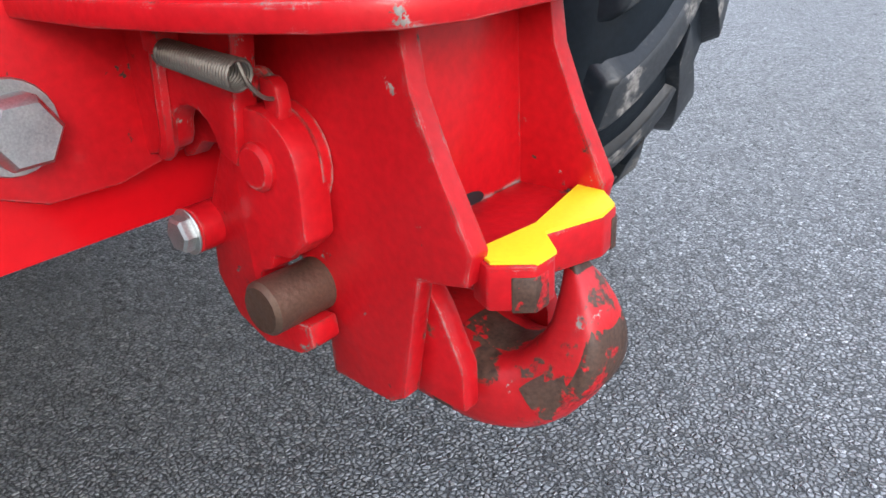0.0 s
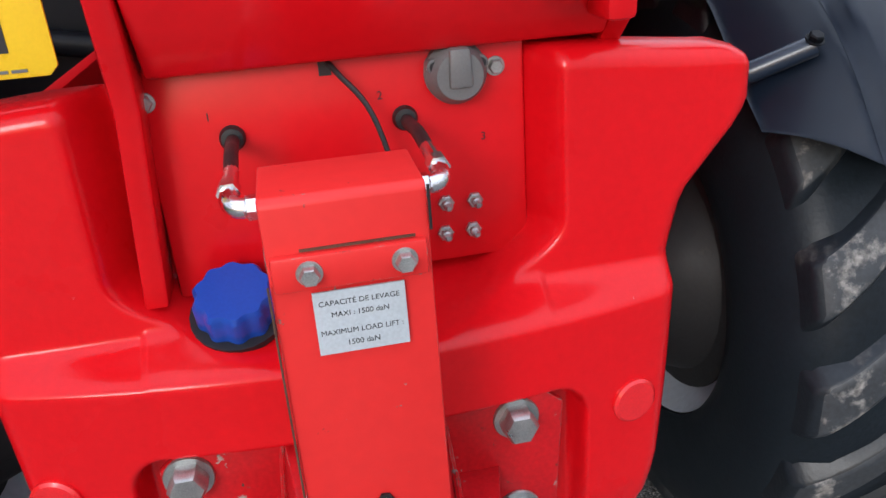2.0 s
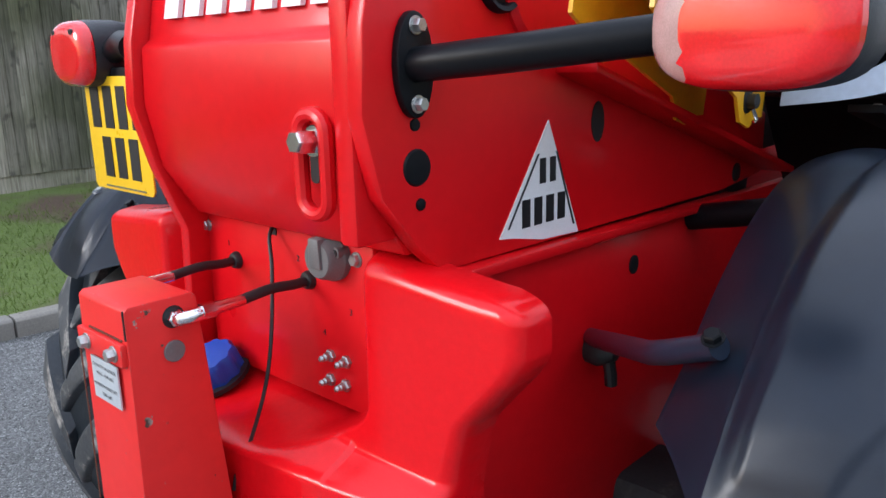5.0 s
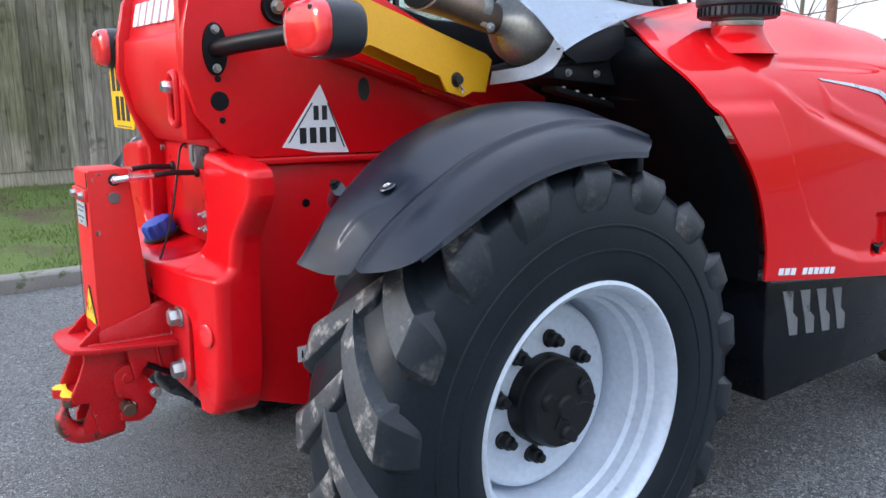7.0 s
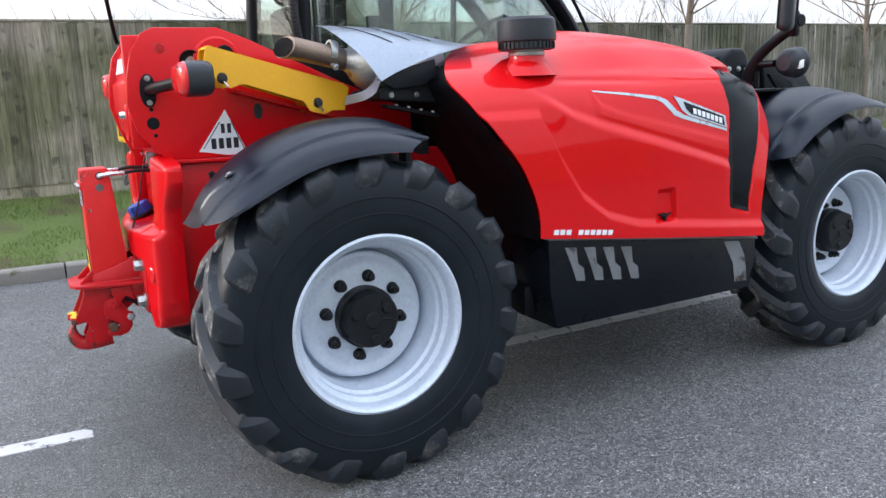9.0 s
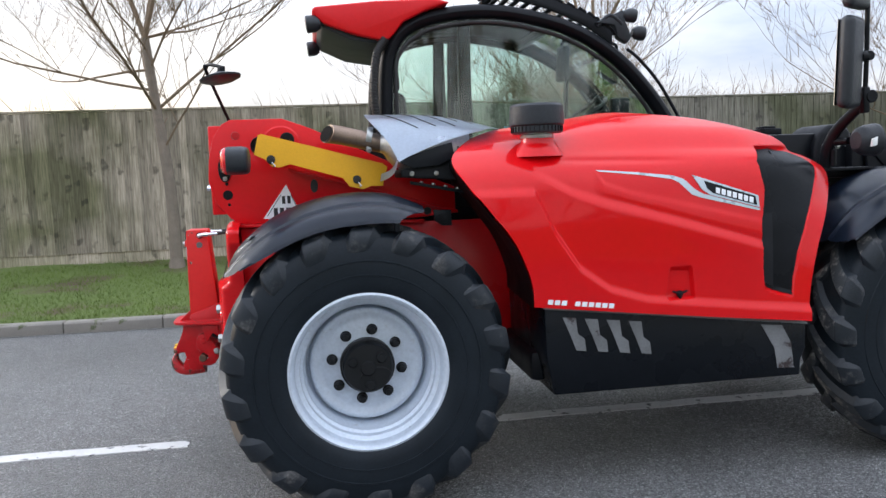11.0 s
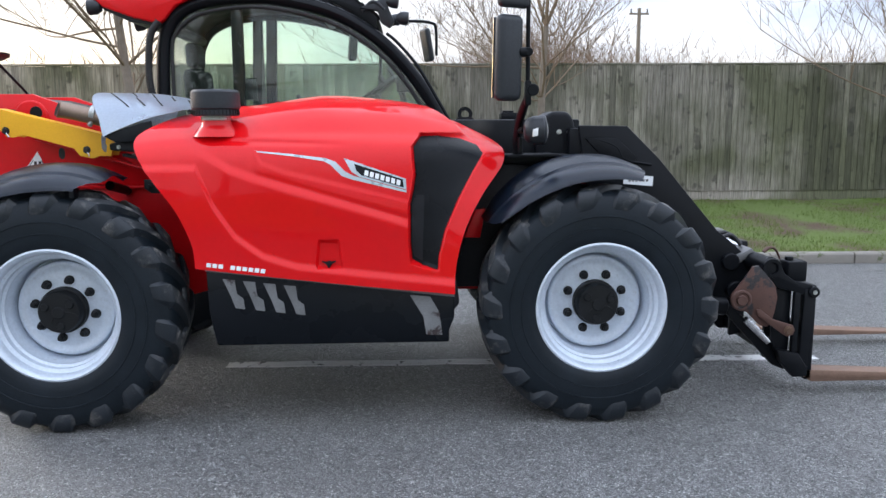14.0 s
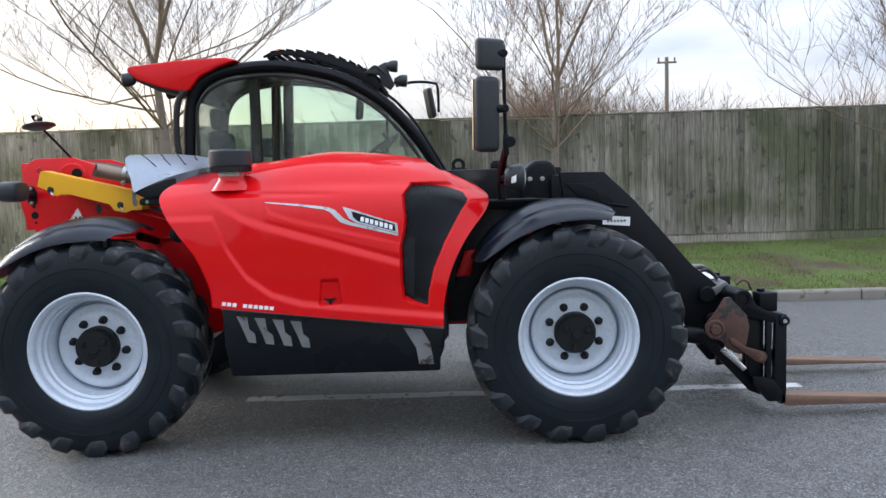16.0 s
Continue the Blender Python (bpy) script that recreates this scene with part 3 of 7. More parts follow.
def text_mesh(name, body, size, m, material, parent, extrude=0.0004):
    c = bpy.data.curves.new(name, "FONT")
    c.body, c.size, c.extrude, c.align_x, c.align_y = body, size, extrude, "CENTER", "CENTER"
    tmp = new(name, c)
    bpy.context.view_layer.update()
    me = bpy.data.meshes.new_from_object(tmp.evaluated_get(bpy.context.evaluated_depsgraph_get()))
    bpy.data.objects.remove(tmp)
    me.transform(m)
    me.materials.clear()
    me.materials.append(M[material])
    ob = new(name, me)
    ob.parent = parent
    return ob


def thing(name, label, category, at=(0, 0, 0), group=""):
    ob = new(name)
    ob.location = at
    ob.empty_display_size = 0.1
    return tagged(ob, label, category, group)


def structure(name, bm, material, label, category, angle=32):
    return tagged(part(name, bm, material, None, "", angle), label, category, "", "structure")


def interp(tab, x):
    if x <= tab[0][0]:
        return tab[0][1]
    for (a, p), (b, q) in zip(tab, tab[1:]):
        if x <= b:
            return p + (q - p) * (x - a) / (b - a)
    return tab[-1][1]


def sstep(x):
    x = max(0.0, min(1.0, x))
    return x * x * (3 - 2 * x)

# ---- ground, kerbs, verge ----
def kerb_y(x):
    return 3.52 - 0.035 * (x - 1.0)


def kerb_near(x):
    return -6.0 - 0.035 * (x - 1.0)


bm = bm_new()
ring = [(-400, -400), (400, -400), (400, 400), (-400, 400)]
bm.faces.new([bm.verts.new((x, y, 0)) for x, y in ring])
structure("ground", bm, "asphalt", "grey worn asphalt road surface", "road")

bm = bm_new()
for a, b in ((-5.2, -0.92), (0.57, 4.36), (5.9, 9.7)):
    near, far = [], []
    for i in range(25):
        x = a + (b - a) * i / 24
        j = 0.006 * math.sin(i * 2.3) + 0.004 * math.sin(i * 5.1)
        near.append((x, -0.012 + j - 0.012 * (x - 1)))
        far.append((x, 0.092 + j * 0.6 - 0.012 * (x - 1)))
    prism(bm, near + far[::-1], "z", -0.02, 0.005)
structure("road_marking", bm, "line", "worn white dashed centre line on asphalt", "road marking")


def verge_z(x, y):
    d = (y - kerb_y(x) - 0.12)
    z = 0.105 + 0.225 * sstep(d / 3.3)
    return z + 0.025 * noise.noise(Vector((x * 0.9, y * 0.9, 0))) * min(1.0, max(0.0, d)) + 0.012 * noise.noise(Vector((x * 4, y * 4, 3))) * min(1, max(0, d * 3))


bm = bm_new()
sheet(bm, lambda u, v: (lambda x, y: Vector((x, y, verge_z(x, y))))(-14 + 40 * u, kerb_y(-14 + 40 * u) + 0.122 + (7.4 - kerb_y(-14 + 40 * u)) * v), 400, 44)
structure("verge", bm, "turf", "grass verge with bare brown patches behind the kerb", "grass verge", 80)
bm = bm_new()
sheet(bm, lambda u, v: Vector((-200 + 430 * u, 7.5 + 190 * v, 0.28 + 0.4 * noise.noise(Vector((u * 30, v * 20, 1))))), 60, 30)
structure("field", bm, "turf", "rough grassland behind the fence", "field", 80)

bm = bm_new()
sheet(bm, lambda u, v: Vector((-30 + 70 * u, kerb_near(-30 + 70 * u) - 0.122 - 60 * v, 0.11 + 0.05 * noise.noise(Vector((u * 40, v * 30, 5))))), 60, 30)
structure("near_verge", bm, "turf", "grass verge along the near kerb", "grass verge", 80)


def kerb_run(name, fy, sign, label):
    root = tagged(new(name), label, "kerb", "", "structure")
    me = None
    x = -13.6
    while x < 25:
        if me is None:
            t = bm_new()
            prism(t, [(0, -0.1), (0, 0.095), (sign * 0.02, 0.112), (sign * 0.125, 0.112), (sign * 0.125, -0.1)], "x", 0.004, 0.908, 0.006)
            me = put_mesh(t, "kerb_stone", "concrete")
        ob = new("kerb_stone", me)
        ob.parent = root
        ob.matrix_basis = pose(x, fy(x), random.uniform(-0.004, 0.004), 0, 0, math.degrees(math.atan(-0.035)))
        x += 0.915
    return root


# ---- fence ----
FENCE_Y = 7.0


def build_fence():
    fence = tagged(new("fence"), "weathered grey-green close-board timber fence on a gravel board", "fence", "", "structure")
    base, top = 0.33, 2.36
    for name, y0, y1, z0, z1, lab in (("gravel_board", 0.0, 0.03, base - 0.12, base + 0.15, "pale timber gravel board"),
                                      ("capping_rail", -0.035, 0.05, top, top + 0.028, "timber capping rail"),
                                      ("back_rail", 0.06, 0.12, 0.9, 0.98, "")):
        t = bm_new()
        for k in range(-5, 6):
            box(t, (k * 3.0 + 0.2, FENCE_Y + y0, z0), (k * 3.0 + 3.192, FENCE_Y + y1, z1), 0.004)
        part(name, t, "wood", fence, lab)
    t = bm_new()
    prism(t, [(0, 0), (0.108, 0.012), (0.108, 0.018), (0, 0.006)], "z", base + 0.152, top - 0.002)
    board = put_mesh(t, "board", "wood")
    x = -6.6
    count = 0
    while count < 236:
        ob = new("board", board)
        ob.parent = fence
        ob.matrix_basis = pose(x, FENCE_Y - 0.026 + random.uniform(-0.004, 0.003), random.uniform(-0.006, 0.0), 0, random.uniform(-0.10, 0.10), random.uniform(-1.2, 0.8))
        x += 0.094 + random.uniform(-0.006, 0.006)
        count += 1
    t = bm_new()
    for x0, x1 in ((-14.5, -6.6), (x, 18.1)):
        q = x0
        while q < x1:
            prism(t, [(q, FENCE_Y - 0.026), (q + 0.108, FENCE_Y - 0.014), (q + 0.108, FENCE_Y - 0.008), (q, FENCE_Y - 0.02)], "z", base + 0.152, top - 0.002)
            q += 0.094
    tagged(part("far_boards", t, "wood", fence), kind="stuff")
    return fence


# ---- trees ----
def branch(bm, p, d, r, length, depth, rnd, spread=0.55, droop=0.0, sides=5):
    n = 5 if depth > 1 else 4
    pts = [p]
    dd = d.copy()
    for i in range(n):
        dd = (dd + Vector((rnd.uniform(-1, 1), rnd.uniform(-1, 1), rnd.uniform(-0.6, 0.8))) * 0.16 + Vector((0, 0, 0.05 - droop))).normalized()
        pts.append(pts[-1] + dd * length / n)
    tube(bm, pts, r, sides if depth > 1 else 3, r * (0.45 if depth > 0 else 0.2))
    if depth <= 0:
        return
    kids = {4: 5, 3: 6, 2: 7, 1: 8}[depth]
    for k in range(kids):
        i = rnd.randint(1, n) if k else n
        q = pts[i]
        side = Vector((rnd.uniform(-1, 1), rnd.uniform(-1, 1), rnd.uniform(-0.2, 0.6))).normalized()
        nd = (dd * (1 - spread) + side * spread + Vector((0, 0, 0.12))).normalized()
        f = 1 - 0.35 * i / n
        branch(bm, q, nd, max(0.0030, r * f * rnd.uniform(0.38, 0.58)), length * rnd.uniform(0.42, 0.72), depth - 1, rnd, spread, droop, 4)


def bare_tree(x, y, z, height, seed, label, fork=1.9, lean=0.0, rad=0.085, limbs=12):
    rnd = random.Random(seed)
    root = thing("bare_tree", label, "tree", (x, y, z), "bare trees along the fence")
    t = bm_new()
    pts = smooth_pts([(0, 0, -0.1), (0.02 + lean * 0.3, 0.01, fork * 0.5), (lean, 0.03, fork), (lean * 1.6, 0.0, fork * 1.45)], 4)
    tube(t, pts, rad, 10, rad * 0.6)
    cyl(t, (0, 0, -0.1), (0, 0, 0.12), rad * 1.5, rad, 10)
    part("trunk", t, "bark", root, "slender grey-brown trunk")
    t = bm_new()
    for k in range(limbs):
        a = 2 * math.pi * k / limbs + rnd.uniform(-0.3, 0.3)
        el = rnd.uniform(-0.08, 1.15)
        i = rnd.randint(len(pts) // 2, len(pts) - 1)
        d = Vector((math.cos(a) * math.cos(el), math.sin(a) * math.cos(el), math.sin(el)))
        branch(t, pts[i].copy(), d, rad * rnd.uniform(0.14, 0.28), height * rnd.uniform(0.42, 0.72), 3, rnd, 0.5, 0.02)
    for dx, dy in ((0.08, 0.05), (-0.34, 0.1), (0.36, -0.12)):
        branch(t, pts[-1].copy(), Vector((dx, dy, 1)).normalized(), rad * 0.42, height * 0.62, 3, rnd, 0.42)
    part("crown", t, "twig", root, "leafless crown of fine brown twigs")
    return root


def conifer(x, y, h, seed):
    rnd = random.Random(seed)
    root = thing("conifer", "dark green conifer standing across the road", "tree", (x, y, 0.1), "conifers across the road")
    t = bm_new()
    tube(t, [(0, 0, -0.2), (0, 0, h * 0.95)], 0.16, 8, 0.03)
    part("trunk", t, "bark", root)
    t = bm_new()
    for k in range(1500):
        f = rnd.random() ** 0.8
        z = h * (0.08 + 0.9 * f)
        R = (1 - f) * h * 0.24 + 0.12
        a = rnd.uniform(0, 2 * math.pi)
        rr = R * rnd.uniform(0.45, 1.1)
        c = Vector((math.cos(a) * rr, math.sin(a) * rr, z))
        out = Vector((math.cos(a), math.sin(a), -0.25)) * rnd.uniform(0.18, 0.42)
        sd = Vector((-math.sin(a), math.cos(a), 0)) * rnd.uniform(0.08, 0.18)
        v = [t.verts.new(q) for q in (c - out * 0.4 + sd, c - out * 0.4 - sd, c + out - sd * 0.2, c + Vector((0, 0, 0.14)))]
        for f3 in ((0, 1, 3), (1, 2, 3), (2, 0, 3), (0, 2, 1)):
            t.faces.new([v[q] for q in f3])
    part("crown", t, "pine", root)
    return root


bare_tree(-2.0, 6.3, 0.3, 4.2, 3, "leafless tree with a forked trunk in front of the fence", 2.0, -0.12, 0.085)
bare_tree(3.55, 6.3, 0.3, 3.9, 8, "leafless multi-stemmed tree in front of the fence", 1.75, 0.06, 0.065)
bare_tree(9.0, 6.3, 0.3, 4.1, 15, "leafless tree with spreading limbs in front of the fence", 1.9, 0.1, 0.08)
bare_tree(13.9, 6.3, 0.3, 4.0, 21, "slim leafless birch-like tree in front of the fence", 2.1, -0.05, 0.06)

# scrub beyond the fence
t = bm_new()
rnd = random.Random(5)
for k in range(1500):
    x, y = rnd.uniform(-26, 42), rnd.uniform(13, 26)
    h = (rnd.uniform(2.4, 3.6) if x < 5 else rnd.uniform(2.8, 4.3)) * (1.0 + 0.14 * math.sin(x * 0.5) + 0.08 * math.sin(x * 1.7))
    p = Vector((x, y, 0.2))
    for j in range(4):
        d = Vector((rnd.uniform(-0.45, 0.45), rnd.uniform(-0.45, 0.45), 1)).normalized()
        q = p + Vector((rnd.uniform(-0.5, 0.5), rnd.uniform(-0.5, 0.5), 0))
        e = q + d * h * rnd.uniform(0.6, 1.1)
        s = Vector((0.018, 0, 0))
        vs = [t.verts.new(c) for c in (q - s, q + s, e)]
        t.faces.new(vs)
        for i in range(3):
            b0 = q.lerp(e, rnd.uniform(0.35, 0.85))
            b1 = b0 + Vector((rnd.uniform(-0.5, 0.5), rnd.uniform(-0.3, 0.3), rnd.uniform(0.2, 0.7)))
            t.faces.new([t.verts.new(c) for c in (b0 - s * 0.6, b0 + s * 0.6, b1)])
# thicker twiggy growth close behind the boards
for k in range(620):
    if k < 260:
        x, y = rnd.gauss(3.9, 0.9), rnd.uniform(8.0, 9.6)
        h = 2.15 + 0.75 * math.exp(-((x - 3.9) / 0.9) ** 2)
    else:
        x, y = rnd.uniform(4.6, 12.5), rnd.uniform(11.5, 15.0)
        h = 2.35 + 0.45 * math.sin(0.9 + x * 0.55) ** 2
    for j in range(5):
        q = Vector((x + rnd.uniform(-0.25, 0.25), y + rnd.uniform(-0.25, 0.25), 0.3))
        e = q + Vector((rnd.uniform(-0.30, 0.30), rnd.uniform(-0.30, 0.30), 1)).normalized() * h * rnd.uniform(0.75, 1.12)
        s = Vector((0.009, 0, 0))
        t.faces.new([t.verts.new(c) for c in (q - s, q + s, e)])
        for i in range(4):
            b0 = q.lerp(e, rnd.uniform(0.6, 0.95))
            b1 = b0 + Vector((rnd.uniform(-0.4, 0.4), rnd.uniform(-0.2, 0.2), rnd.uniform(0.05, 0.45)))
            t.faces.new([t.verts.new(c) for c in (b0 - s * 0.6, b0 + s * 0.6, b1)])
tagged(part("scrub", t, "brush"), "dry brown leafless scrub behind the fence", "scrub", "", "stuff")

# green mesh fence past the end of the boards
mesh_fence = thing("mesh_fence", "green welded mesh fence with slim posts past the timber fence", "fence", (18.9, 7.0, 0.3))
for k in range(4):
    t = bm_new()
    box(t, (k * 2.5 - 0.03, -0.03, -0.3), (k * 2.5 + 0.03, 0.03, 2.12), 0.006)
    part("post", t, "greenwire", mesh_fence)
for k in range(3):
    t = bm_new()
    for i in range(26):
        x = k * 2.5 + 0.05 + i * 0.096
        box(t, (x - 0.004, -0.004, 0.05), (x + 0.004, 0.004, 2.0))
    for i in range(11):
        z = 0.06 + i * 0.193
        box(t, (k * 2.5, -0.005, z - 0.004), (k * 2.5 + 2.5, 0.005, z + 0.004))
    part("mesh_panel", t, "greenwire", mesh_fence)
# brown pole close behind the board fence
t = bm_new()
cyl(t, (0, 0, -0.2), (0, 0, 8.5), 0.13, 0.10, 14)
bpole = thing("timber_pole", "reddish-brown timber pole behind the board fence", "pole", (17.4, 7.6, 0.3))
part("shaft", t, "poleworn", bpole)

# utility pole far off
pole = thing("utility_pole", "timber utility pole with crossarm far beyond the fence", "utility pole", (14.62, 40, 0.2))
t = bm_new()
cyl(t, (0, 0, -0.2), (0, 0, 7.6), 0.14, 0.1, 10)
part("post", t, "bark", pole)
t = bm_new()
box(t, (-0.55, -0.05, 7.25), (0.55, 0.05, 7.36), 0.01)
part("crossarm", t, "bark", pole)
for dx in (-0.45, 0.0, 0.45):
    t = bm_new()
    lathe(t, (dx, 0, 7.36), (0, 0, 1), [(0, 0), (0.03, 0), (0.06, 0.08), (0.04, 0.12), (0.06, 0.18), (0, 0.24)], 8)
    part("insulator", t, "grey", pole)

for k, (x, y, h) in enumerate(((-17, -44, 9.5), (-10, -46, 11.0), (12.5, -45, 9.5), (19.5, -46, 11.0))):
    conifer(x, y, h, 30 + k)
bare_tree(-2.6, -15.0, 0.1, 5.4, 41, "leafless tree standing across the road", 2.6, 0.2, 0.11)
bare_tree(3.4, -17.5, 0.1, 5.8, 44, "tall leafless tree standing across the road", 3.0, -0.2, 0.12)
# ---- telehandler ----
tele = thing("telehandler", "red telescopic handler with black boom and silver wheels, parked on asphalt", "telehandler")
TYRE_R, HUB_Z, BASE = 0.612, 0.600, 2.69


def lug(side, r, y0, y1):
    """One curved tread bar of the row on that side of the crown, from y0 to the shoulder at y1."""
    t = bmesh.new()
    rows = []
    S = 12
    for i in range(S + 1 if side > 0 else S):
        s = i / S
        y = y0 + (y1 - y0) * s
        a = 0.47 * s - 0.14 * s * s
        drop = 0.020 * s ** 3 + (0.012 if i == S else 0.0)
        half = (0.039 + 0.017 * s) / r
        top, foot = r - drop, r - 0.034 - 0.032 * s * s - (0.020 if i == S else 0)
        rows.append([t.verts.new((rr * math.cos(aa), y, rr * math.sin(aa))) for aa, rr in
                     ((a - half * 1.55, foot), (a - half * 0.84, top), (a + half * 0.84, top), (a + half * 1.55, foot))])
    if side < 0:
        # the bar runs out down the sidewall
        for rt, yt, rf, yf, wide in ((0.578, -0.2175, 0.548, -0.200, 1.0), (0.552, -0.2265, 0.528, -0.207, 0.94), (0.526, -0.2285, 0.508, -0.213, 0.86), (0.500, -0.2235, 0.496, -0.217, 0.74)):
            a += 0.014
            rows.append([t.verts.new((rr * math.cos(aa), yy, rr * math.sin(aa))) for aa, rr, yy in
                         ((a - half * 1.4 * wide, rf, yf), (a - half * 0.84 * wide, rt, yt), (a + half * 0.84 * wide, rt, yt), (a + half * 1.4 * wide, rf, yf))])
    for p, q in zip(rows, rows[1:]):
        for j in range(3):
            t.faces.new((p[j], p[j + 1], q[j + 1], q[j]))
    t.faces.new(rows[0])
    t.faces.new(rows[-1][::-1])
    bmesh.ops.recalc_face_normals(t, faces=t.faces[:])
    me = put_mesh(merge(bmesh.new(), t, 0.009, 3), "tread_bar", "tread", 75)
    # dust and dried mud cake the running face
    me.materials.append(M["mud"])
    for p in me.polygons:
        c, nn = p.center, p.normal
        if (c.x * nn.x + c.z * nn.z) / math.hypot(c.x, c.z) > 0.78 and -0.195 < c.y:
            p.material_index = 1
    return me


LUGS = {-1: lug(-1, TYRE_R, -0.022, -0.217), 1: lug(1, TYRE_R - 0.003, -0.066, 0.152)}


def wheel(x, y, out, turn, name, label):
    """out: -1 or 1, the side to which the dish faces."""
    m = Matrix.Translation((x, y, HUB_Z)) @ (Matrix.Identity(4) if out < 0 else Matrix.Rotation(math.pi, 4, "Z")) @ Matrix.Rotation(radians(turn), 4, "Y")
    ax = (0, -1, 0)
    # rim: flange, stepped barrel, disc
    t = bm_new()
    lathe(t, (0, 0, 0), ax, [(rr * 0.982, yy + max(0.0, yy - 0.02) * 0.11) for rr, yy in [(0.330, 0.178), (0.337, 0.184), (0.337, 0.194), (0.328, 0.198), (0.316, 0.191), (0.309, 0.172), (0.306, 0.150), (0.289, 0.141),
                             (0.287, 0.116), (0.275, 0.108), (0.273, 0.080), (0.266, 0.071), (0.265, 0.030), (0.262, -0.012), (0.251, -0.014), (0.249, 0.024), (0.245, 0.036),
                             (0.236, 0.041), (0.222, 0.040), (0.208, 0.034), (0.190, 0.036), (0.12, 0.046), (0.0, 0.046), (0.0, -0.03), (0.25, -0.04),
                             (0.29, -0.10), (0.328, -0.145), (0.338, -0.152), (0.338, -0.135), (0.30, -0.08), (0.30, 0.12)]], 72, True)
    w = part(name, t, "rim", tele, label, 40)
    w.matrix_basis = m
    # tyre
    t = bm_new()
    lathe(t, (0, 0, 0), ax, [(0.322, 0.203), (0.336, 0.217), (0.376, 0.226), (0.430, 0.2295), (0.475, 0.227), (0.515, 0.219), (0.552, 0.206), (0.572, 0.188),
                             (0.586, 0.10), (0.591, 0.04), (0.589, -0.03), (0.580, -0.095), (0.556, -0.142), (0.520, -0.164), (0.48, -0.174),
                             (0.430, -0.178), (0.385, -0.176), (0.350, -0.168), (0.335, -0.158)], 96, True)
    for rr, yy in ((0.405, 0.2275), (0.462, 0.2280)):
        lathe(t, (0, 0, 0), ax, [(rr - 0.006, yy - 0.004), (rr - 0.002, yy + 0.003), (rr + 0.002, yy + 0.003), (rr + 0.006, yy - 0.004)], 96, True)
    part("tyre", t, "tyre", w, "black tractor-pattern tyre with dusty tread", 50)
    for side in (-1, 1):
        for k in range(18):
            ob = new("tread_bar", LUGS[side])
            ob.parent = w
            ob.matrix_basis = Matrix.Rotation(-2 * math.pi * (k + (0.5 if side > 0 else 0.0)) / 18, 4, "Y")
    # hub
    t = bm_new()
    lathe(t, (0, 0, 0), ax, [(0.0, 0.0), (0.116, 0.0), (0.116, 0.088), (0.108, 0.090), (0.106, 0.126), (0.099, 0.137), (0.02, 0.139), (0.0, 0.139)], 40)
    tube(t, [(0.02 + 0.07 * math.cos(a), -0.1395, -0.055 + 0.05 * math.sin(a)) for a in [math.pi * (0.1 + 0.8 * i / 10) for i in range(11)]], 0.003, 6)
    cyl(t, (0.06, -0.135, 0.045), (0.06, -0.144, 0.045), 0.012, None, 10)
    for k in range(3):
        a = 2 * math.pi * k / 3 + 0.4
        cyl(t, (0.070 * math.cos(a), -0.130, 0.070 * math.sin(a)), (0.070 * math.cos(a), -0.148, 0.070 * math.sin(a)), 0.024, 0.019, 16, 0.003)
    cyl(t, (0, -0.134, 0), (0, -0.146, 0), 0.034, 0.030, 20, 0.003)
    part("hub", t, "hub", w, "black planetary hub cover")
    # dark disc added to hide the pale inner rim, which lies in shade
    t = bm_new()
    lathe(t, (0, 0, 0), ax, [(0.0, -0.150), (0.20, -0.150), (0.215, -0.125), (0.285, -0.105), (0.294, -0.085), (0.270, -0.060), (0.0, -0.060)], 48)
    part("rim_cover", t, "axle", w, "added dark disc covering the inner side of the rim")
    for k in range(8):
        a = 2 * math.pi * (k + 0.5) / 8
        t = bm_new()
        c = Vector((0.150 * math.cos(a), -0.042, 0.150 * math.sin(a)))
        lathe(t, c, ax, [(0, 0), (0.023, 0), (0.024, 0.006), (0.019, 0.010), (0.0185, 0.030), (0.013, 0.034), (0.012, 0.046), (0, 0.048)], 14)
        part("wheel_bolt", t, "hub", w)
    t = bm_new()
    tube(t, [(-0.20, -0.10, -0.215), (-0.20, -0.14, -0.218)], 0.006, 8)
    part("valve", t, "zinc", w)
    return w


WY = 0.838
wheel(0, -WY, -1, -12, "wheel", "silver-white rear wheel with black hub")
wheel(BASE, -WY, -1, 0, "wheel", "silver-white front wheel with black hub")
wheel(0, WY, 1, 5, "wheel", "silver-white rear wheel with black hub")
wheel(BASE, WY, 1, 12, "wheel", "silver-white front wheel with black hub")

# chassis and axles
t = bm_new()
prism(t, [(-0.54, 0.55), (-0.40, 0.50), (0.3, 0.50), (0.6, 0.58), (3.0, 0.55), (3.2, 0.62), (3.2, 1.0), (2.4, 1.10), (0.9, 1.16), (-0.54, 1.172)], "y", -0.36, -0.335, 0.004)
part("chassis_side", t, "red", tele, "red chassis side plate")
t = bm_new()
prism(t, [(-0.54, 0.55), (-0.40, 0.50), (0.3, 0.50), (0.6, 0.58), (3.0, 0.55), (3.2, 0.62), (3.2, 1.0), (2.4, 1.10), (0.9, 1.16), (-0.54, 1.172)], "y", 0.335, 0.36, 0.004)
part("chassis_side", t, "red", tele)
t = bm_new()
box(t, (-0.45, -0.334, 0.56), (3.15, 0.334, 0.70), 0.01)
box(t, (0.72, -0.9, 0.46), (1.9, 0.9, 0.60), 0.03)
part("belly_plate", t, "black", tele, "black belly plate")
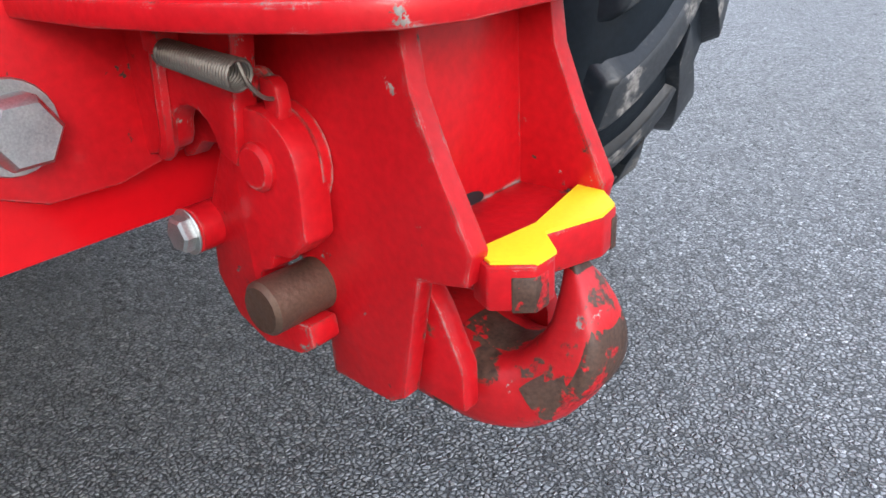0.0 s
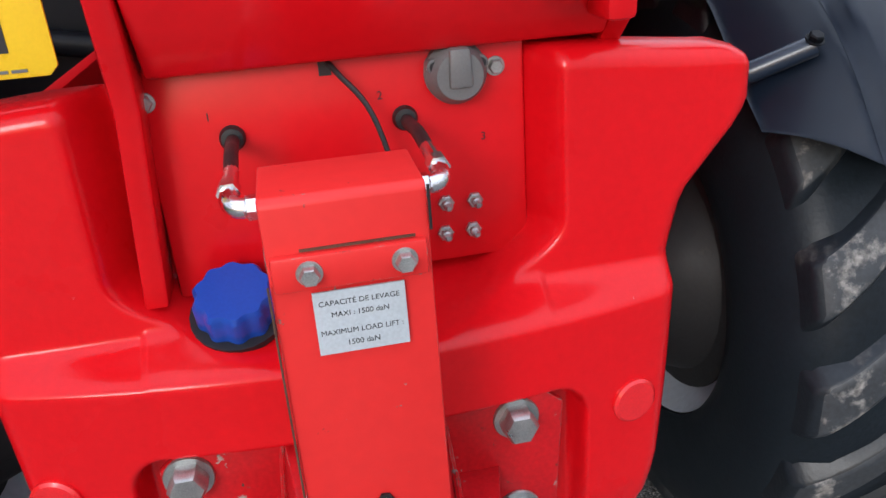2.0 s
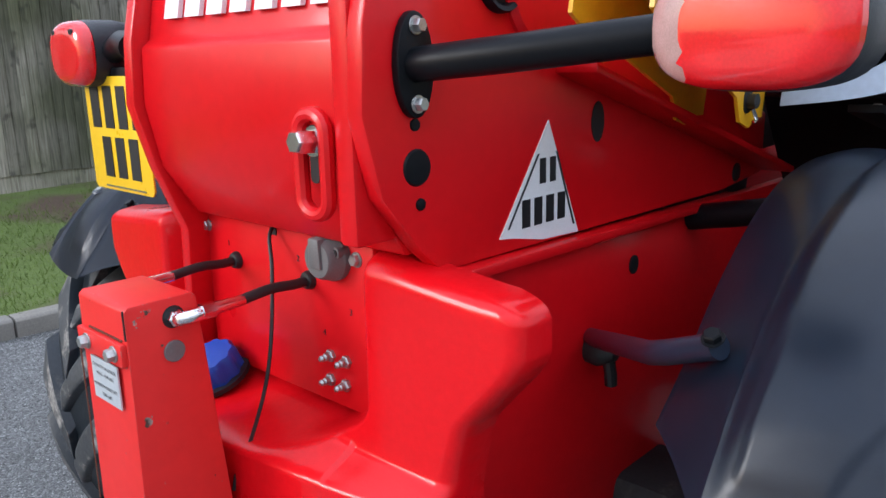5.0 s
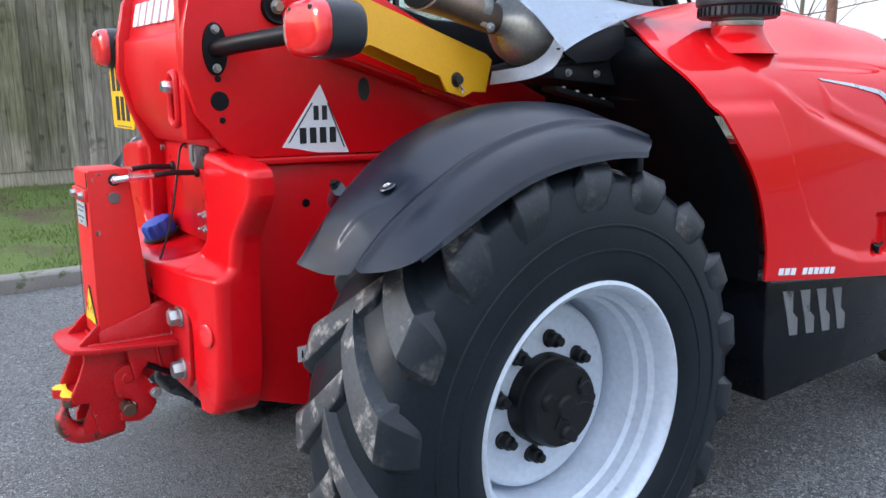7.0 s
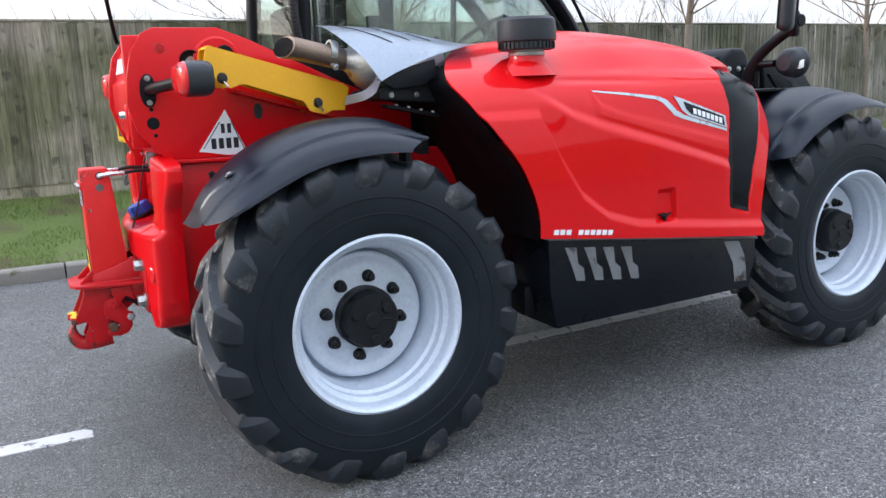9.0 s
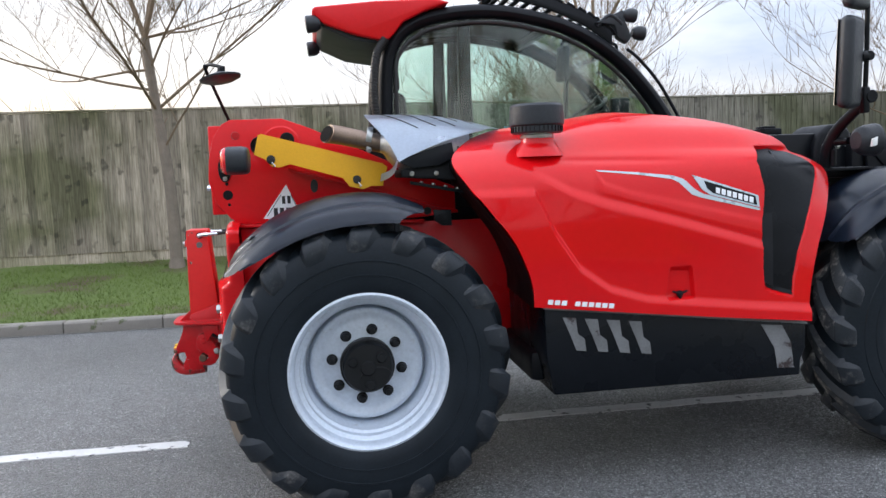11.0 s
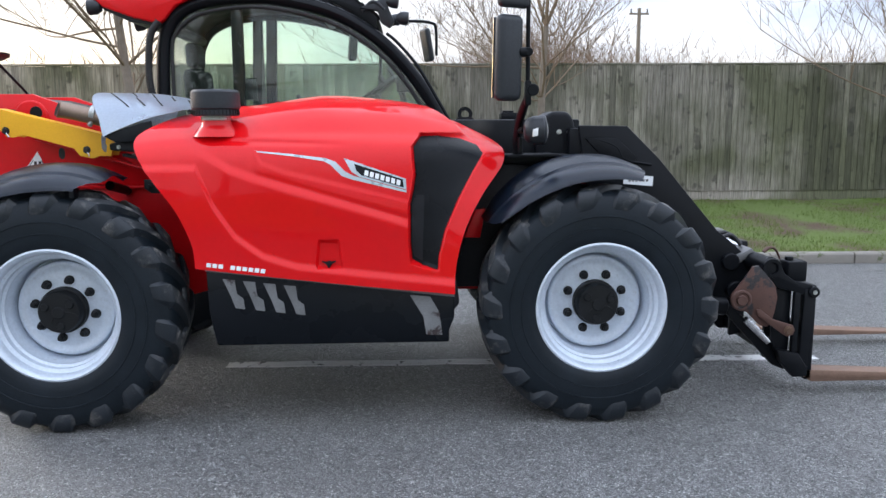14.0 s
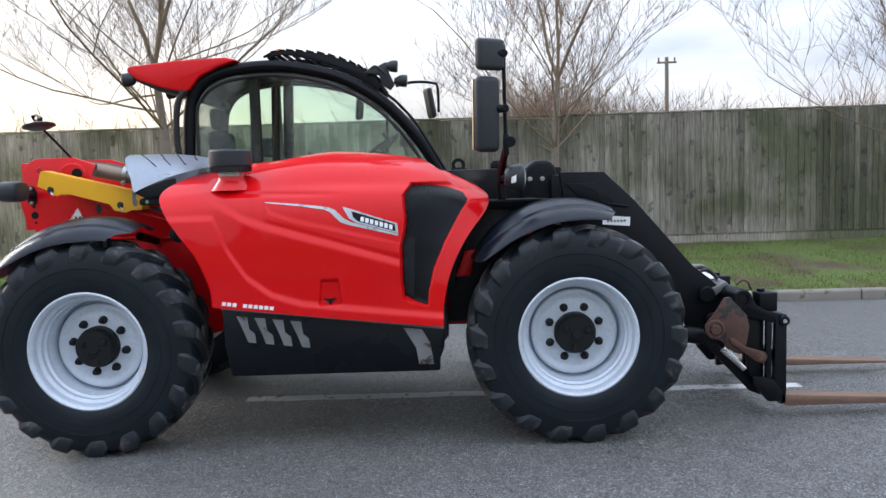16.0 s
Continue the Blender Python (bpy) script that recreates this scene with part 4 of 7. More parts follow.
for x in (0, BASE):
    t = bm_new()
    prism(t, [(-0.09, 0.52), (0.09, 0.52), (0.11, 0.6), (0.09, 0.70), (-0.09, 0.70), (-0.11, 0.6)], "y", -0.62, 0.62, 0.02, Matrix.Translation((x, 0, 0)))
    for s in (-1, 1):
        cyl(t, (x, s * 0.58, 0.6), (x, s * 0.80, 0.6), 0.19, 0.272, 28, 0.01)
    part("axle", t, "axle", tele, "dusty black axle beam")

# tail of the boom housing
TAIL = [(-0.548, 1.192), (-0.585, 1.225), (-0.648, 1.30), (-0.675, 1.40), (-0.668, 1.50), (-0.645, 1.60), (-0.60, 1.665), (-0.56, 1.685), (-0.32, 1.685), (-0.20, 1.64), (0.19, 1.46), (0.50, 1.33), (0.50, 1.20), (0.30, 1.185)]
t = bm_new()
prism(t, TAIL, "y", -0.362, -0.334, 0.004)
tail = part("tail_plate", t, "red", tele, "red side plate of the boom housing")
t = bm_new()
prism(t, [(-0.542, 0.955), (-0.600, 0.955), (-0.600, 1.185), (-0.622, 1.235)] + TAIL[2:] + [(-0.542, 1.185)], "y", 0.185, 0.213, 0.004)
for v in t.verts:
    v.co.y += 0.075 * max(0.0, 1.262 - v.co.z) if v.co.x < -0.5 else 0.0
part("tail_plate", t, "red", tele)
# bent flange along the plate
t = bm_new()
prism(t, [(-0.30, 1.452), (0.50, 1.217), (0.50, 1.203), (-0.30, 1.438)], "y", -0.432, -0.35, 0.003)
part("flange", t, "red", tail)
t = bm_new()
prism(t, [(-0.55, 1.192), (0.34, 1.176), (0.34, 1.160), (-0.55, 1.176)], "y", -0.385, -0.35, 0.003)
part("ledge", t, "red", tail)
# openings are black discs on the plate, their inner shade painted
for (x, z, rx, rz) in ((-0.185, 1.36, 0.018, 0.032), (0.36, 1.215, 0.02, 0.02), (-0.055, 1.10, 0.014, 0.017)):
    t = bm_new()
    lathe(t, (x, -0.3605, z), (0, -1, 0), [(0, 0), (rx, 0), (rx, 0.003), (0, 0.003)], 20)
    for v in t.verts:
        v.co.z = z + (v.co.z - z) * rz / rx
    part("opening", t, "ink_and_holes", tail)
for (x, z, r) in ((-0.59, 1.333, 0.024), (-0.592, 1.385, 0.008), (-0.586, 1.287, 0.008), (-0.37, 1.065, 0.011), (-0.54, 1.61, 0.02)):
    t = bm_new()
    y = -0.361
    lathe(t, (x, y, z), (0, -1, 0), [(0, 0), (r, 0), (r * 0.9, 0.004), (0, 0.005)], 20)
    part("plug", t, "hitch" if z > 1.6 else "black", tail)
# rear cover between the plates
cover_pts = [(-0.585, 1.215), (-0.640, 1.30), (-0.660, 1.40), (-0.655, 1.49), (-0.640, 1.50), (-0.622, 1.60), (-0.585, 1.655), (-0.50, 1.675), (-0.50, 1.215)]
t = bm_new()
prism(t, cover_pts, "y", -0.332, 0.183, 0.006)
cover = part("rear_cover", t, "red", tele, "red curved rear cover with raised white lettering blocks")
t = bm_new()
prism(t, [(-0.335, 1.24), (-0.30, 1.24), (-0.30, 1.66), (-0.335, 1.66)], "x", -0.668, -0.60, 0.008)
part("rib", t, "red", cover)
bars("raised_letter", "white", cover, -0.13, 0.29, 1.530, 1.592, 7, 0.020, lambda a, b, d: Vector((-0.634 - 0.008 * d + (b - 1.535) * 0.22, -a, b)), 0.0, "raised white lettering block")
# slotted boss with bolt
t = bm_new()
ring = [(-0.256 + 0.026 * math.cos(a), (1.378 if math.sin(a) >= 0 else 1.296) + 0.022 * math.sin(a)) for a in [2 * math.pi * (i + 0.5) / 32 for i in range(32)]]
tube(t, [(-0.664, y, z) for y, z in ring + ring[:2]], 0.0105, 10, None, (1.0, 0.9))
part("slot_boss", t, "red", cover)
# black inset stands in for the shade on the slot's red inside
t = bm_new()
prism(t, [(-0.256 + 0.0085 * math.cos(a), (1.378 if math.sin(a) >= 0 else 1.322) + 0.0085 * math.sin(a)) for a in [2 * math.pi * (i + 0.5) / 24 for i in range(24)]], "x", -0.6635, -0.640)
part("slot", t, "ink_and_holes", cover)
t = bm_new()
hexhead(t, (-0.660, -0.258, 1.366), (-1, 0, 0.05), 0.0145, 0.030)
part("cover_bolt", t, "chrome", cover)

# service plate under the cover
t = bm_new()
box(t, (-0.560, -0.240, 0.945), (-0.545, 0.200, 1.222), 0.004)
sp = part("service_plate", t, "red", tele, "red plate with hose outlets, socket and grease nipples")
t = bm_new()
# slots are black strips, dark in colour instead of cut through
for y0, y1 in ((-0.24, -0.03), (0.0, 0.12), (0.14, 0.16)):
    box(t, (-0.5615, y0, 1.2185), (-0.546, y1, 1.228))
box(t, (-0.5622, -0.014, 1.196), (-0.55, 0.0, 1.222))
part("slot", t, "ink_and_holes", sp)
t = bm_new()
hexhead(t, (-0.560, -0.205, 1.186), (-1, 0, 0), 0.0085, 0.008)
part("plate_bolt", t, "zinc", sp)
t = bm_new()
hexhead(t, (-0.560, 0.192, 1.187), (-1, 0, 0), 0.0085, 0.008)
part("plate_bolt", t, "zinc", sp)
for y, z in ((-0.135, 1.024), (-0.172, 1.023), (-0.132, 0.984), (-0.168, 0.984)):
    t = bm_new()
    hexhead(t, (-0.560, y, z), (-1, 0, 0), 0.0095, 0.007, False)
    lathe(t, (-0.566, y, z), (-1, 0, 0), [(0, 0), (0.006, 0), (0.006, 0.008), (0.004, 0.010), (0.0055, 0.014), (0.003, 0.018), (0, 0.018)], 12)
    part("grease_nipple", t, "zinc", sp)
for ch, y, z in (("1", 0.129, 1.163), ("2", -0.066, 1.166), ("3", -0.187, 1.103), ("4", -0.122, 1.058)):
    text_mesh("stamp", ch, 0.014, pose(-0.5605, y, z, 90, 0, -90), "ink_and_holes", sp)
# trailer socket
t = bm_new()
lathe(t, (-0.558, -0.156, 1.185), (-1, 0, 0), [(0, 0), (0.037, 0), (0.037, 0.012), (0.034, 0.016), (0.031, 0.030), (0.027, 0.036), (0, 0.038)], 28)
prism(t, [(-0.170, 1.172), (-0.142, 1.172), (-0.144, 1.217), (-0.168, 1.217)], "x", -0.600, -0.57, 0.004)
for s in (-1, 1):
    cyl(t, (-0.56, -0.156 + s * 0.027, 1.196), (-0.582, -0.156 + s * 0.027, 1.196), 0.009, None, 14, 0.001)
sock = part("trailer_socket", t, "grey", tele, "grey round trailer socket")
for s in (-1, 1):
    t = bm_new()
    cyl(t, (-0.580, -0.156 + s * 0.027, 1.196), (-0.584, -0.156 + s * 0.027, 1.196), 0.006, None, 12)
    part("screw", t, "ink_and_holes", sock)

# counterweight: one bowed casting with two horns, a sloping ledge and a pocket for the hitch pads
def cw_half(z):
    return interp(((0.525, 0.345), (0.545, 0.368), (0.58, 0.390), (0.64, 0.404), (0.75, 0.412), (0.905, 0.418), (0.95, 0.426), (0.995, 0.437), (1.015, 0.447), (1.05, 0.477),
                   (1.085, 0.508), (1.105, 0.521), (1.12, 0.526), (1.178, 0.526), (1.192, 0.520), (1.202, 0.505), (1.208, 0.480)), z)


def cw_front(y, z):
    a = abs(y)
    low = -0.694 + 0.052 * (a / 0.41) ** 2 + 0.010 * sstep((0.62 - z) / 0.1)
    horn = -0.612 + 0.016 * max(0.0, (a - 0.2) / 0.32) ** 2 + 0.012 * (z - 1.0)
    inner = 0.226 - 0.06 * max(0.0, (1.0 - z) / 0.06) ** 2
    top = -0.537 + (horn + 0.537) * sstep((a - inner) / 0.052)
    x = low + (top - low) * sstep((z - 0.890) / (0.050 if a < 0.24 else 0.042))
    qy, qz = a - 0.236, z - 0.752
    d = math.hypot(max(qy, 0.0), max(qz, 0.0)) + min(max(qy, qz), 0.0) - 0.048
    x += (-0.628 - x) * sstep(-d / 0.016)
    for over in (a - (cw_half(z) - 0.028), z - 1.180):
        if over > 0:
            x += 0.028 * (1 - math.sqrt(max(0.0, 1 - (over / 0.028) ** 2)))
    return min(x, -0.5365)


def cw_skin(u, v):
    z = 0.525 + 0.683 * min(1.0, v * 1.006)
    y = (2 * min(1.0, max(0.0, (u - 0.006) / 0.988)) - 1) * cw_half(z)
    edge = u < 0.003 or u > 0.997 or v > 0.999 or v < 0.001
    return Vector((-0.5355 if edge else cw_front(y, z), y, z - 0.020 * sstep((abs(y) - 0.26) / 0.26) * sstep((z - 1.1) / 0.1)))


t = bm_new()
sheet(t, cw_skin, 200, 190)
cw = part("counterweight", t, "cast", tele, "glossy red cast counterweight with two upright horns", 75)
t = bm_new()
box(t, (-0.626, -0.262, 0.510), (-0.56, 0.262, 0.780))
part("recess_wall", t, "cast", cw)
for s, y in ((-1, -0.350), (1, 0.372)):
    t = bm_new()
    lathe(t, (cw_front(y, 0.749) + 0.003, y, 0.749), (-1, y * 0.6, 0), [(0, -0.01), (0.032, -0.01), (0.032, 0.007), (0.028, 0.010), (0, 0.011)], 28)
    part("reflector", t, "reflect", cw, "round red reflector")
# blue filler cap
CAPM = Matrix.Translation((-0.602, 0.132, 0.936)) @ Matrix.Rotation(radians(-24), 4, "Y")
t = bm_new()
for r0, r1, z0, z1 in ((1.0, 1.0, 0.0, 0.036), (1.0, 0.90, 0.036, 0.043)):
    ring = [[(r * (0.0465 + 0.0024 * math.cos(10 * a)) * math.cos(a), r * (0.0465 + 0.0024 * math.cos(10 * a)) * math.sin(a)) for a in [2 * math.pi * i / 80 for i in range(80)]] for r in (r0, r1)]
    lo, hi = [t.verts.new((x, y, z0)) for x, y in ring[0]], [t.verts.new((x, y, z1)) for x, y in ring[1]]
    for i in range(80):
        t.faces.new((lo[i], lo[(i + 1) % 80], hi[(i + 1) % 80], hi[i]))
    if z0 > 0:
        t.faces.new(hi)
bmesh.ops.remove_doubles(t, verts=t.verts[:], dist=0.0001)
t.transform(CAPM)
part("filler_cap", t, "blue", tele, "blue ribbed plastic filler cap")
# black disc under the cap gives the hole's shade by colour
t = bm_new()
lathe(t, (0, 0, -0.006), (0, 0, 1), [(0.057, 0), (0.057, 0.009), (0, 0.009)], 24)
t.transform(CAPM)
part("filler_hole", t, "ink_and_holes", tele)
# hydraulic end fitting on the side plate
t = bm_new()
lathe(t, (-0.187, -0.36, 0.982), (0, -1, 0), [(0, 0), (0.026, 0), (0.028, 0.02), (0.023, 0.032), (0.012, 0.05), (0, 0.052)], 20)
tube(t, [(-0.187, -0.395, 0.97), (-0.187, -0.40, 0.945), (-0.185, -0.40, 0.925)], 0.011, 10)
part("rubber_boot", t, "rubberhose", tele, "black rubber boot on the side plate")

# number plate: characters as plain bars
t = bm_new()
prism(t, [(0.262, 1.237), (0.253, 1.246), (0.253, 1.436), (0.262, 1.445), (0.476, 1.445), (0.485, 1.436), (0.485, 1.246), (0.476, 1.237)], "x", -0.622, -0.618, 0.001)
npl = part("number_plate", t, "plateyel", tele, "yellow rear plate with two rows of black bars")
PL = lambda a, b, d: Vector((-0.6222 - 0.001 * d, -a, b))
bars("character", "ink_and_holes", npl, -0.472, -0.262, 1.352, 1.428, 4, 0.018, PL)
bars("character", "ink_and_holes", npl, -0.442, -0.285, 1.262, 1.336, 3, 0.018, PL)
bars("print", "grey", npl, -0.44, -0.28, 1.2425, 1.2455, 9, 0.003, PL)
t = bm_new()
box(t, (-0.616, 0.235, 1.36), (-0.60, 0.50, 1.46), 0.004)
box(t, (-0.612, 0.30, 1.40), (-0.52, 0.34, 1.44), 0.003)
part("plate_bracket", t, "black", tele)

# tail lamps on their arms
def tail_lamp(s):
    t = bm_new()
    p0 = Vector((-0.597, s * 0.365, 1.455)) if s < 0 else Vector((-0.55, 0.22, 1.49))
    end = s * 0.68 if s < 0 else 0.40
    tube(t, [p0, (p0.x + 0.02, (p0.y * 0.6 + end * 0.4), p0.z + 0.010), (-0.50, end, 1.485)], 0.021, 14)
    if s < 0:
        prism(t, [(-0.597 + 0.030 * math.cos(a), 1.455 + 0.062 * math.sin(a)) for a in [2 * math.pi * i / 24 for i in range(24)]], "y", -0.374, -0.362, 0.002)
    arm = part("lamp_arm", t, "black", tele, "black tubular lamp arm")
    if s < 0:
        for z in (1.500, 1.410):
            t = bm_new()
            hexhead(t, (-0.597, -0.374, z), (0, -1, 0), 0.008, 0.010)
            part("arm_bolt", t, "zinc", arm)
    y0, y1 = (s * 0.645, s * 0.842) if s < 0 else (0.375, 0.535)
    yc, w, zc, h = (y0 + y1) / 2, abs(y1 - y0) / 2, 1.485, 0.060

    def oval(x, f, bmx):
        return [bmx.verts.new((x, yc + math.copysign(abs(math.cos(a)) ** 0.7, math.cos(a)) * w * f, zc + math.copysign(abs(math.sin(a)) ** 0.7, math.sin(a)) * h * f)) for a in [2 * math.pi * i / 36 for i in range(36)]]

    def shell(st):
        bmx = bmesh.new()
        rings = [oval(x, f, bmx) for x, f in st]
        for a, b in zip(rings, rings[1:]):
            for i in range(36):
                bmx.faces.new((a[i], a[(i + 1) % 36], b[(i + 1) % 36], b[i]))
        bmx.faces.new(rings[0])
        bmx.faces.new(rings[-1][::-1])
        return merge(bm_new(), bmx)
    lamp = part("tail_lamp", shell([(-0.540, 0.97), (-0.528, 1.0), (-0.480, 1.0), (-0.462, 0.95), (-0.454, 0.85), (-0.450, 0.6)]), "plastic", tele, "rear lamp with red and amber lens in a black housing")
    stations = [(-0.566, 0.60), (-0.564, 0.74), (-0.558, 0.87), (-0.550, 0.95), (-0.541, 0.97)]
    # red body and a clear end towards the machine, cut from one curved lens
    for name, material, lab, test in (("lamp_lens", "reflect", "red ribbed lamp lens", lambda c: 0),
                                      ("clear_panel", "clearlens", "clear ribbed end of the lens", lambda c: 1)):
        if s > 0 and name == "clear_panel":
            continue
        q = shell(stations)
        bmesh.ops.subdivide_edges(q, edges=[e for e in q.edges if e.calc_length() > 0.03], cuts=5, use_grid_fill=True)
        bmesh.ops.triangulate(q, faces=q.faces[:])
        gone = []
        for f in q.faces:
            c = f.calc_center_median()
            e = (c.y - yc) / w * (1 if s < 0 else -1)
            kind = 1 if (e > 0.56 and s < 0) else 0
            if kind != test(c):
                gone.append(f)
        bmesh.ops.delete(q, geom=gone, context="FACES")
        part(name, q, material, lamp, lab)
    for e in (-0.5, 0.4):
        t = bm_new()
        cyl(t, (-0.560, yc + w * e, zc + h * 0.62), (-0.566, yc + w * e, zc + h * 0.60), 0.006, None, 10)
        part("lens_screw", t, "ink_and_holes", lamp)
    if s > 0:
        for ob in [arm, lamp]:
            ob.location.x -= 0.10
    return arm


tail_lamp(-1)
tail_lamp(1)

# triangular registration label: bars for its characters
t = bm_new()
prism(t, [(-0.318, 1.372), (-0.432, 1.214), (-0.40, 1.210), (-0.33, 1.196), (-0.236, 1.192)], "y", -0.3635, -0.362)
trilab = part("triangle_label", t, "white", tele, "worn white triangular label with black bars")
FL = lambda y: (lambda a, b, d: Vector((a, y - 0.0006 * d, b)))
bars("character", "ink_and_holes", trilab, -0.345, -0.295, 1.281, 1.318, 2, 0.010, FL(-0.364))
bars("character", "ink_and_holes", trilab, -0.387, -0.270, 1.221, 1.262, 4, 0.010, FL(-0.364))
t = bm_new()
for a, b in (((-0.415, 1.225), (-0.345, 1.325)), ((-0.252, 1.207), (-0.300, 1.325))):
    dx, dz = b[0] - a[0], b[1] - a[1]
    part("border", prism(bm_new(), [a, (a[0] + 0.004, a[1]), (b[0] + 0.004, b[1]), b], "y", -0.3646, -0.3637), "ink_and_holes", trilab)
for x, m_, lab in ((-0.392, "white", "small white caution label"), (-0.347, "plateyel", "small yellow caution label")):
    t = bm_new()
    box(t, (x - 0.02, -0.3625, 0.628), (x + 0.02, -0.3605, 0.672))
    q = part("caution_label", t, m_, tele, lab)
    bars("symbol", "ink_and_holes", q, x - 0.012, x + 0.010, 0.638, 0.660, 2, 0.006, FL(-0.3627))
t = bm_new()
# another opening drawn as a black disc, shade put into its colour
lathe(t, (-0.34, -0.3605, 0.585), (0, -1, 0), [(0, 0), (0.04, 0), (0.04, 0.002), (0, 0.002)], 20)
part("opening", t, "ink_and_holes", tele)

# yellow boom prop
t = bm_new()
sheer = Matrix(((1, 0, 0, 0), (0.168, 1, 0, -0.515), (0, 0, 1, 0), (0, 0, 0, 1)))
side = [(-0.442, 1.512), (-0.420, 1.598), (-0.408, 1.602), (0.140, 1.452), (0.160, 1.438), (0.134, 1.350), (0.080, 1.352), (0.042, 1.338), (-0.022, 1.353), (-0.048, 1.393), (-0.288, 1.466), (-0.338, 1.452), (-0.368, 1.457), (-0.394, 1.489)]
prism(t, side, "y", -0.003, 0.003, 0.0, sheer)
prism(t, [(-0.420, 1.592), (-0.408, 1.604), (0.140, 1.454), (0.140, 1.448), (-0.408, 1.596)], "y", 0.0, 0.108, 0.0, sheer)
prism(t, side, "y", 0.105, 0.111, 0.0, sheer)
prop = part("boom_prop", t, "yellow", tele, "yellow folded-steel boom safety prop")
for x, z in ((-0.370, 1.488), (0.014, 1.384)):
    y = -0.515 + 0.168 * x
    t = bm_new()
    lathe(t, (x, y - 0.003, z), (0, -1, 0), [(0, 0), (0.020, 0), (0.020, 0.003), (0.012, 0.004), (0.012, 0.018), (0, 0.019)], 18)
    part("pin", t, "rubberhose", prop)
    t = bm_new()
    tube(t, [(x + 0.004, y - 0.012, z - 0.012), (x + 0.018, y - 0.014, z - 0.03), (x + 0.010, y - 0.012, z - 0.034)], 0.0035, 8)
    part("clip", t, "chrome", prop)
t = bm_new()
lathe(t, (-0.43, -0.358, 1.56), (0, -1, 0), [(0, 0.006), (0.030, 0.006), (0.034, 0.016), (0.040, 0.018), (0.043, 0.012), (0.043, 0)], 28)
grommet = part("side_grommet", t, "black", tele, "black recessed boss with a bolt")
t = bm_new()
hexhead(t, (-0.43, -0.364, 1.56), (0, -1, 0), 0.013, 0.014)
part("bolt", t, "zinc", grommet)
# ---- tow hitch ----
# lift column
t = bm_new()
prism(t, [(-0.847, 0.70), (-0.842, 1.150), (-0.836, 1.156), (-0.745, 1.156), (-0.738, 1.150), (-0.70, 0.70)], "y", -0.068, 0.074, 0.003)
col = part("lift_column", t, "redworn", tele, "boxed red hydraulic lift column")
t = bm_new()
box(t, (-0.851, -0.064, 1.073), (-0.840, 0.071, 1.106), 0.003)
part("clamp_plate", t, "redworn", col)
t = bm_new()
box(t, (-0.8440, -0.055, 1.1070), (-0.841, 0.045, 1.1095))
part("seam", t, "rust", col)
for y in (0.039, -0.043):
    t = bm_new()
    hexhead(t, (-0.851, y, 1.090), (-1, 0, 0), 0.0085, 0.010)
    part("column_bolt", t, "zinc", col)
for y in (-0.068, 0.074):
    s = -1 if y < 0 else 1
    t = bm_new()
    cyl(t, (-0.779, y, 1.080), (-0.779, y + s * 0.004, 1.080), 0.0155, None, 24, 0.001)
    part("button_cap", t, "grey", col)
    t = bm_new()
    # port is a black disc in place of a shaded bore
    cyl(t, (-0.775, y - s * 0.004, 1.128), (-0.775, y + s * 0.001, 1.128), 0.016, None, 20)
    part("port", t, "ink_and_holes", col)
t = bm_new()
tube(t, [(-0.8475, 0.0755, 1.08), (-0.8485, 0.0755, 0.90), (-0.8495, 0.0755, 0.73)], 0.0012, 6)
part("worn_edge", t, "rust", col)
t = bm_new()
tube(t, [(-0.8445, -0.069, 1.153), (-0.8445, -0.069, 1.112)], 0.0015, 6)
part("open_seam", t, "ink_and_holes", col)
# capacity label
lx = -0.8478
t = bm_new()
box(t, (lx - 0.0012, -0.041, 1.007), (lx + 0.001, 0.040, 1.069))
lab = part("capacity_label", t, "silverlab", col, "silver capacity label with black print")
t = Matrix.Translation((lx - 0.0014, 0, 0)) @ pose(0, 0, 0, 90, 0, -90)
for body, z, sz in (("CAPACITÉ DE LEVAGE", 1.0575, 0.0072), ("MAXI : 1500 daN", 1.0460, 0.0072), ("MAXIMUM LOAD LIFT :", 1.0285, 0.0072), ("1500 daN", 1.0165, 0.0075)):
    text_mesh("print", body, sz, pose(lx - 0.0014, 0, z, 90, 0, -90), "ink_and_holes", lab, 0.0001)
# warning triangle
t = bm_new()
prism(t, [(0.055, 0.744), (0.050, 0.738), (-0.052, 0.738), (-0.058, 0.745), (-0.006, 0.838), (0.002, 0.839)], "x", -0.8495, -0.8465)
warn = part("warning_triangle", t, "ink_and_holes", col, "yellow warning triangle with black border")
t = bm_new()
prism(t, [(0.0515, 0.7408), (-0.0540, 0.7408), (-0.002, 0.8350)], "x", -0.8503, -0.849)
part("yellow_field", t, "plateyel", warn)
for y, z0, z1 in ((0.022, 0.765, 0.790), (0.014, 0.762, 0.795), (0.002, 0.785, 0.800), (-0.010, 0.768, 0.782), (-0.024, 0.766, 0.788)):
    part("symbol", box(bm_new(), (-0.8508, y, z0), (-0.850, y + 0.0022, z1)), "ink_and_holes", warn)
# side label
t = bm_new()
prism(t, [(-0.835, 0.778), (-0.745, 0.778), (-0.745, 0.838), (-0.835, 0.838)], "y", 0.0738, 0.0752)
sl = part("type_label", t, "silverlab", col, "small silver label with black code bars")
t = bm_new()
box(t, (-0.768, 0.0752, 0.815), (-0.752, 0.0757, 0.832))
part("symbol", t, "ink_and_holes", sl)
bars("code_bar", "ink_and_holes", sl, -0.825, -0.79, 0.783, 0.80, 9, 0.0015, lambda a, b, d: Vector((a, 0.0753 + 0.0004 * d, b)))
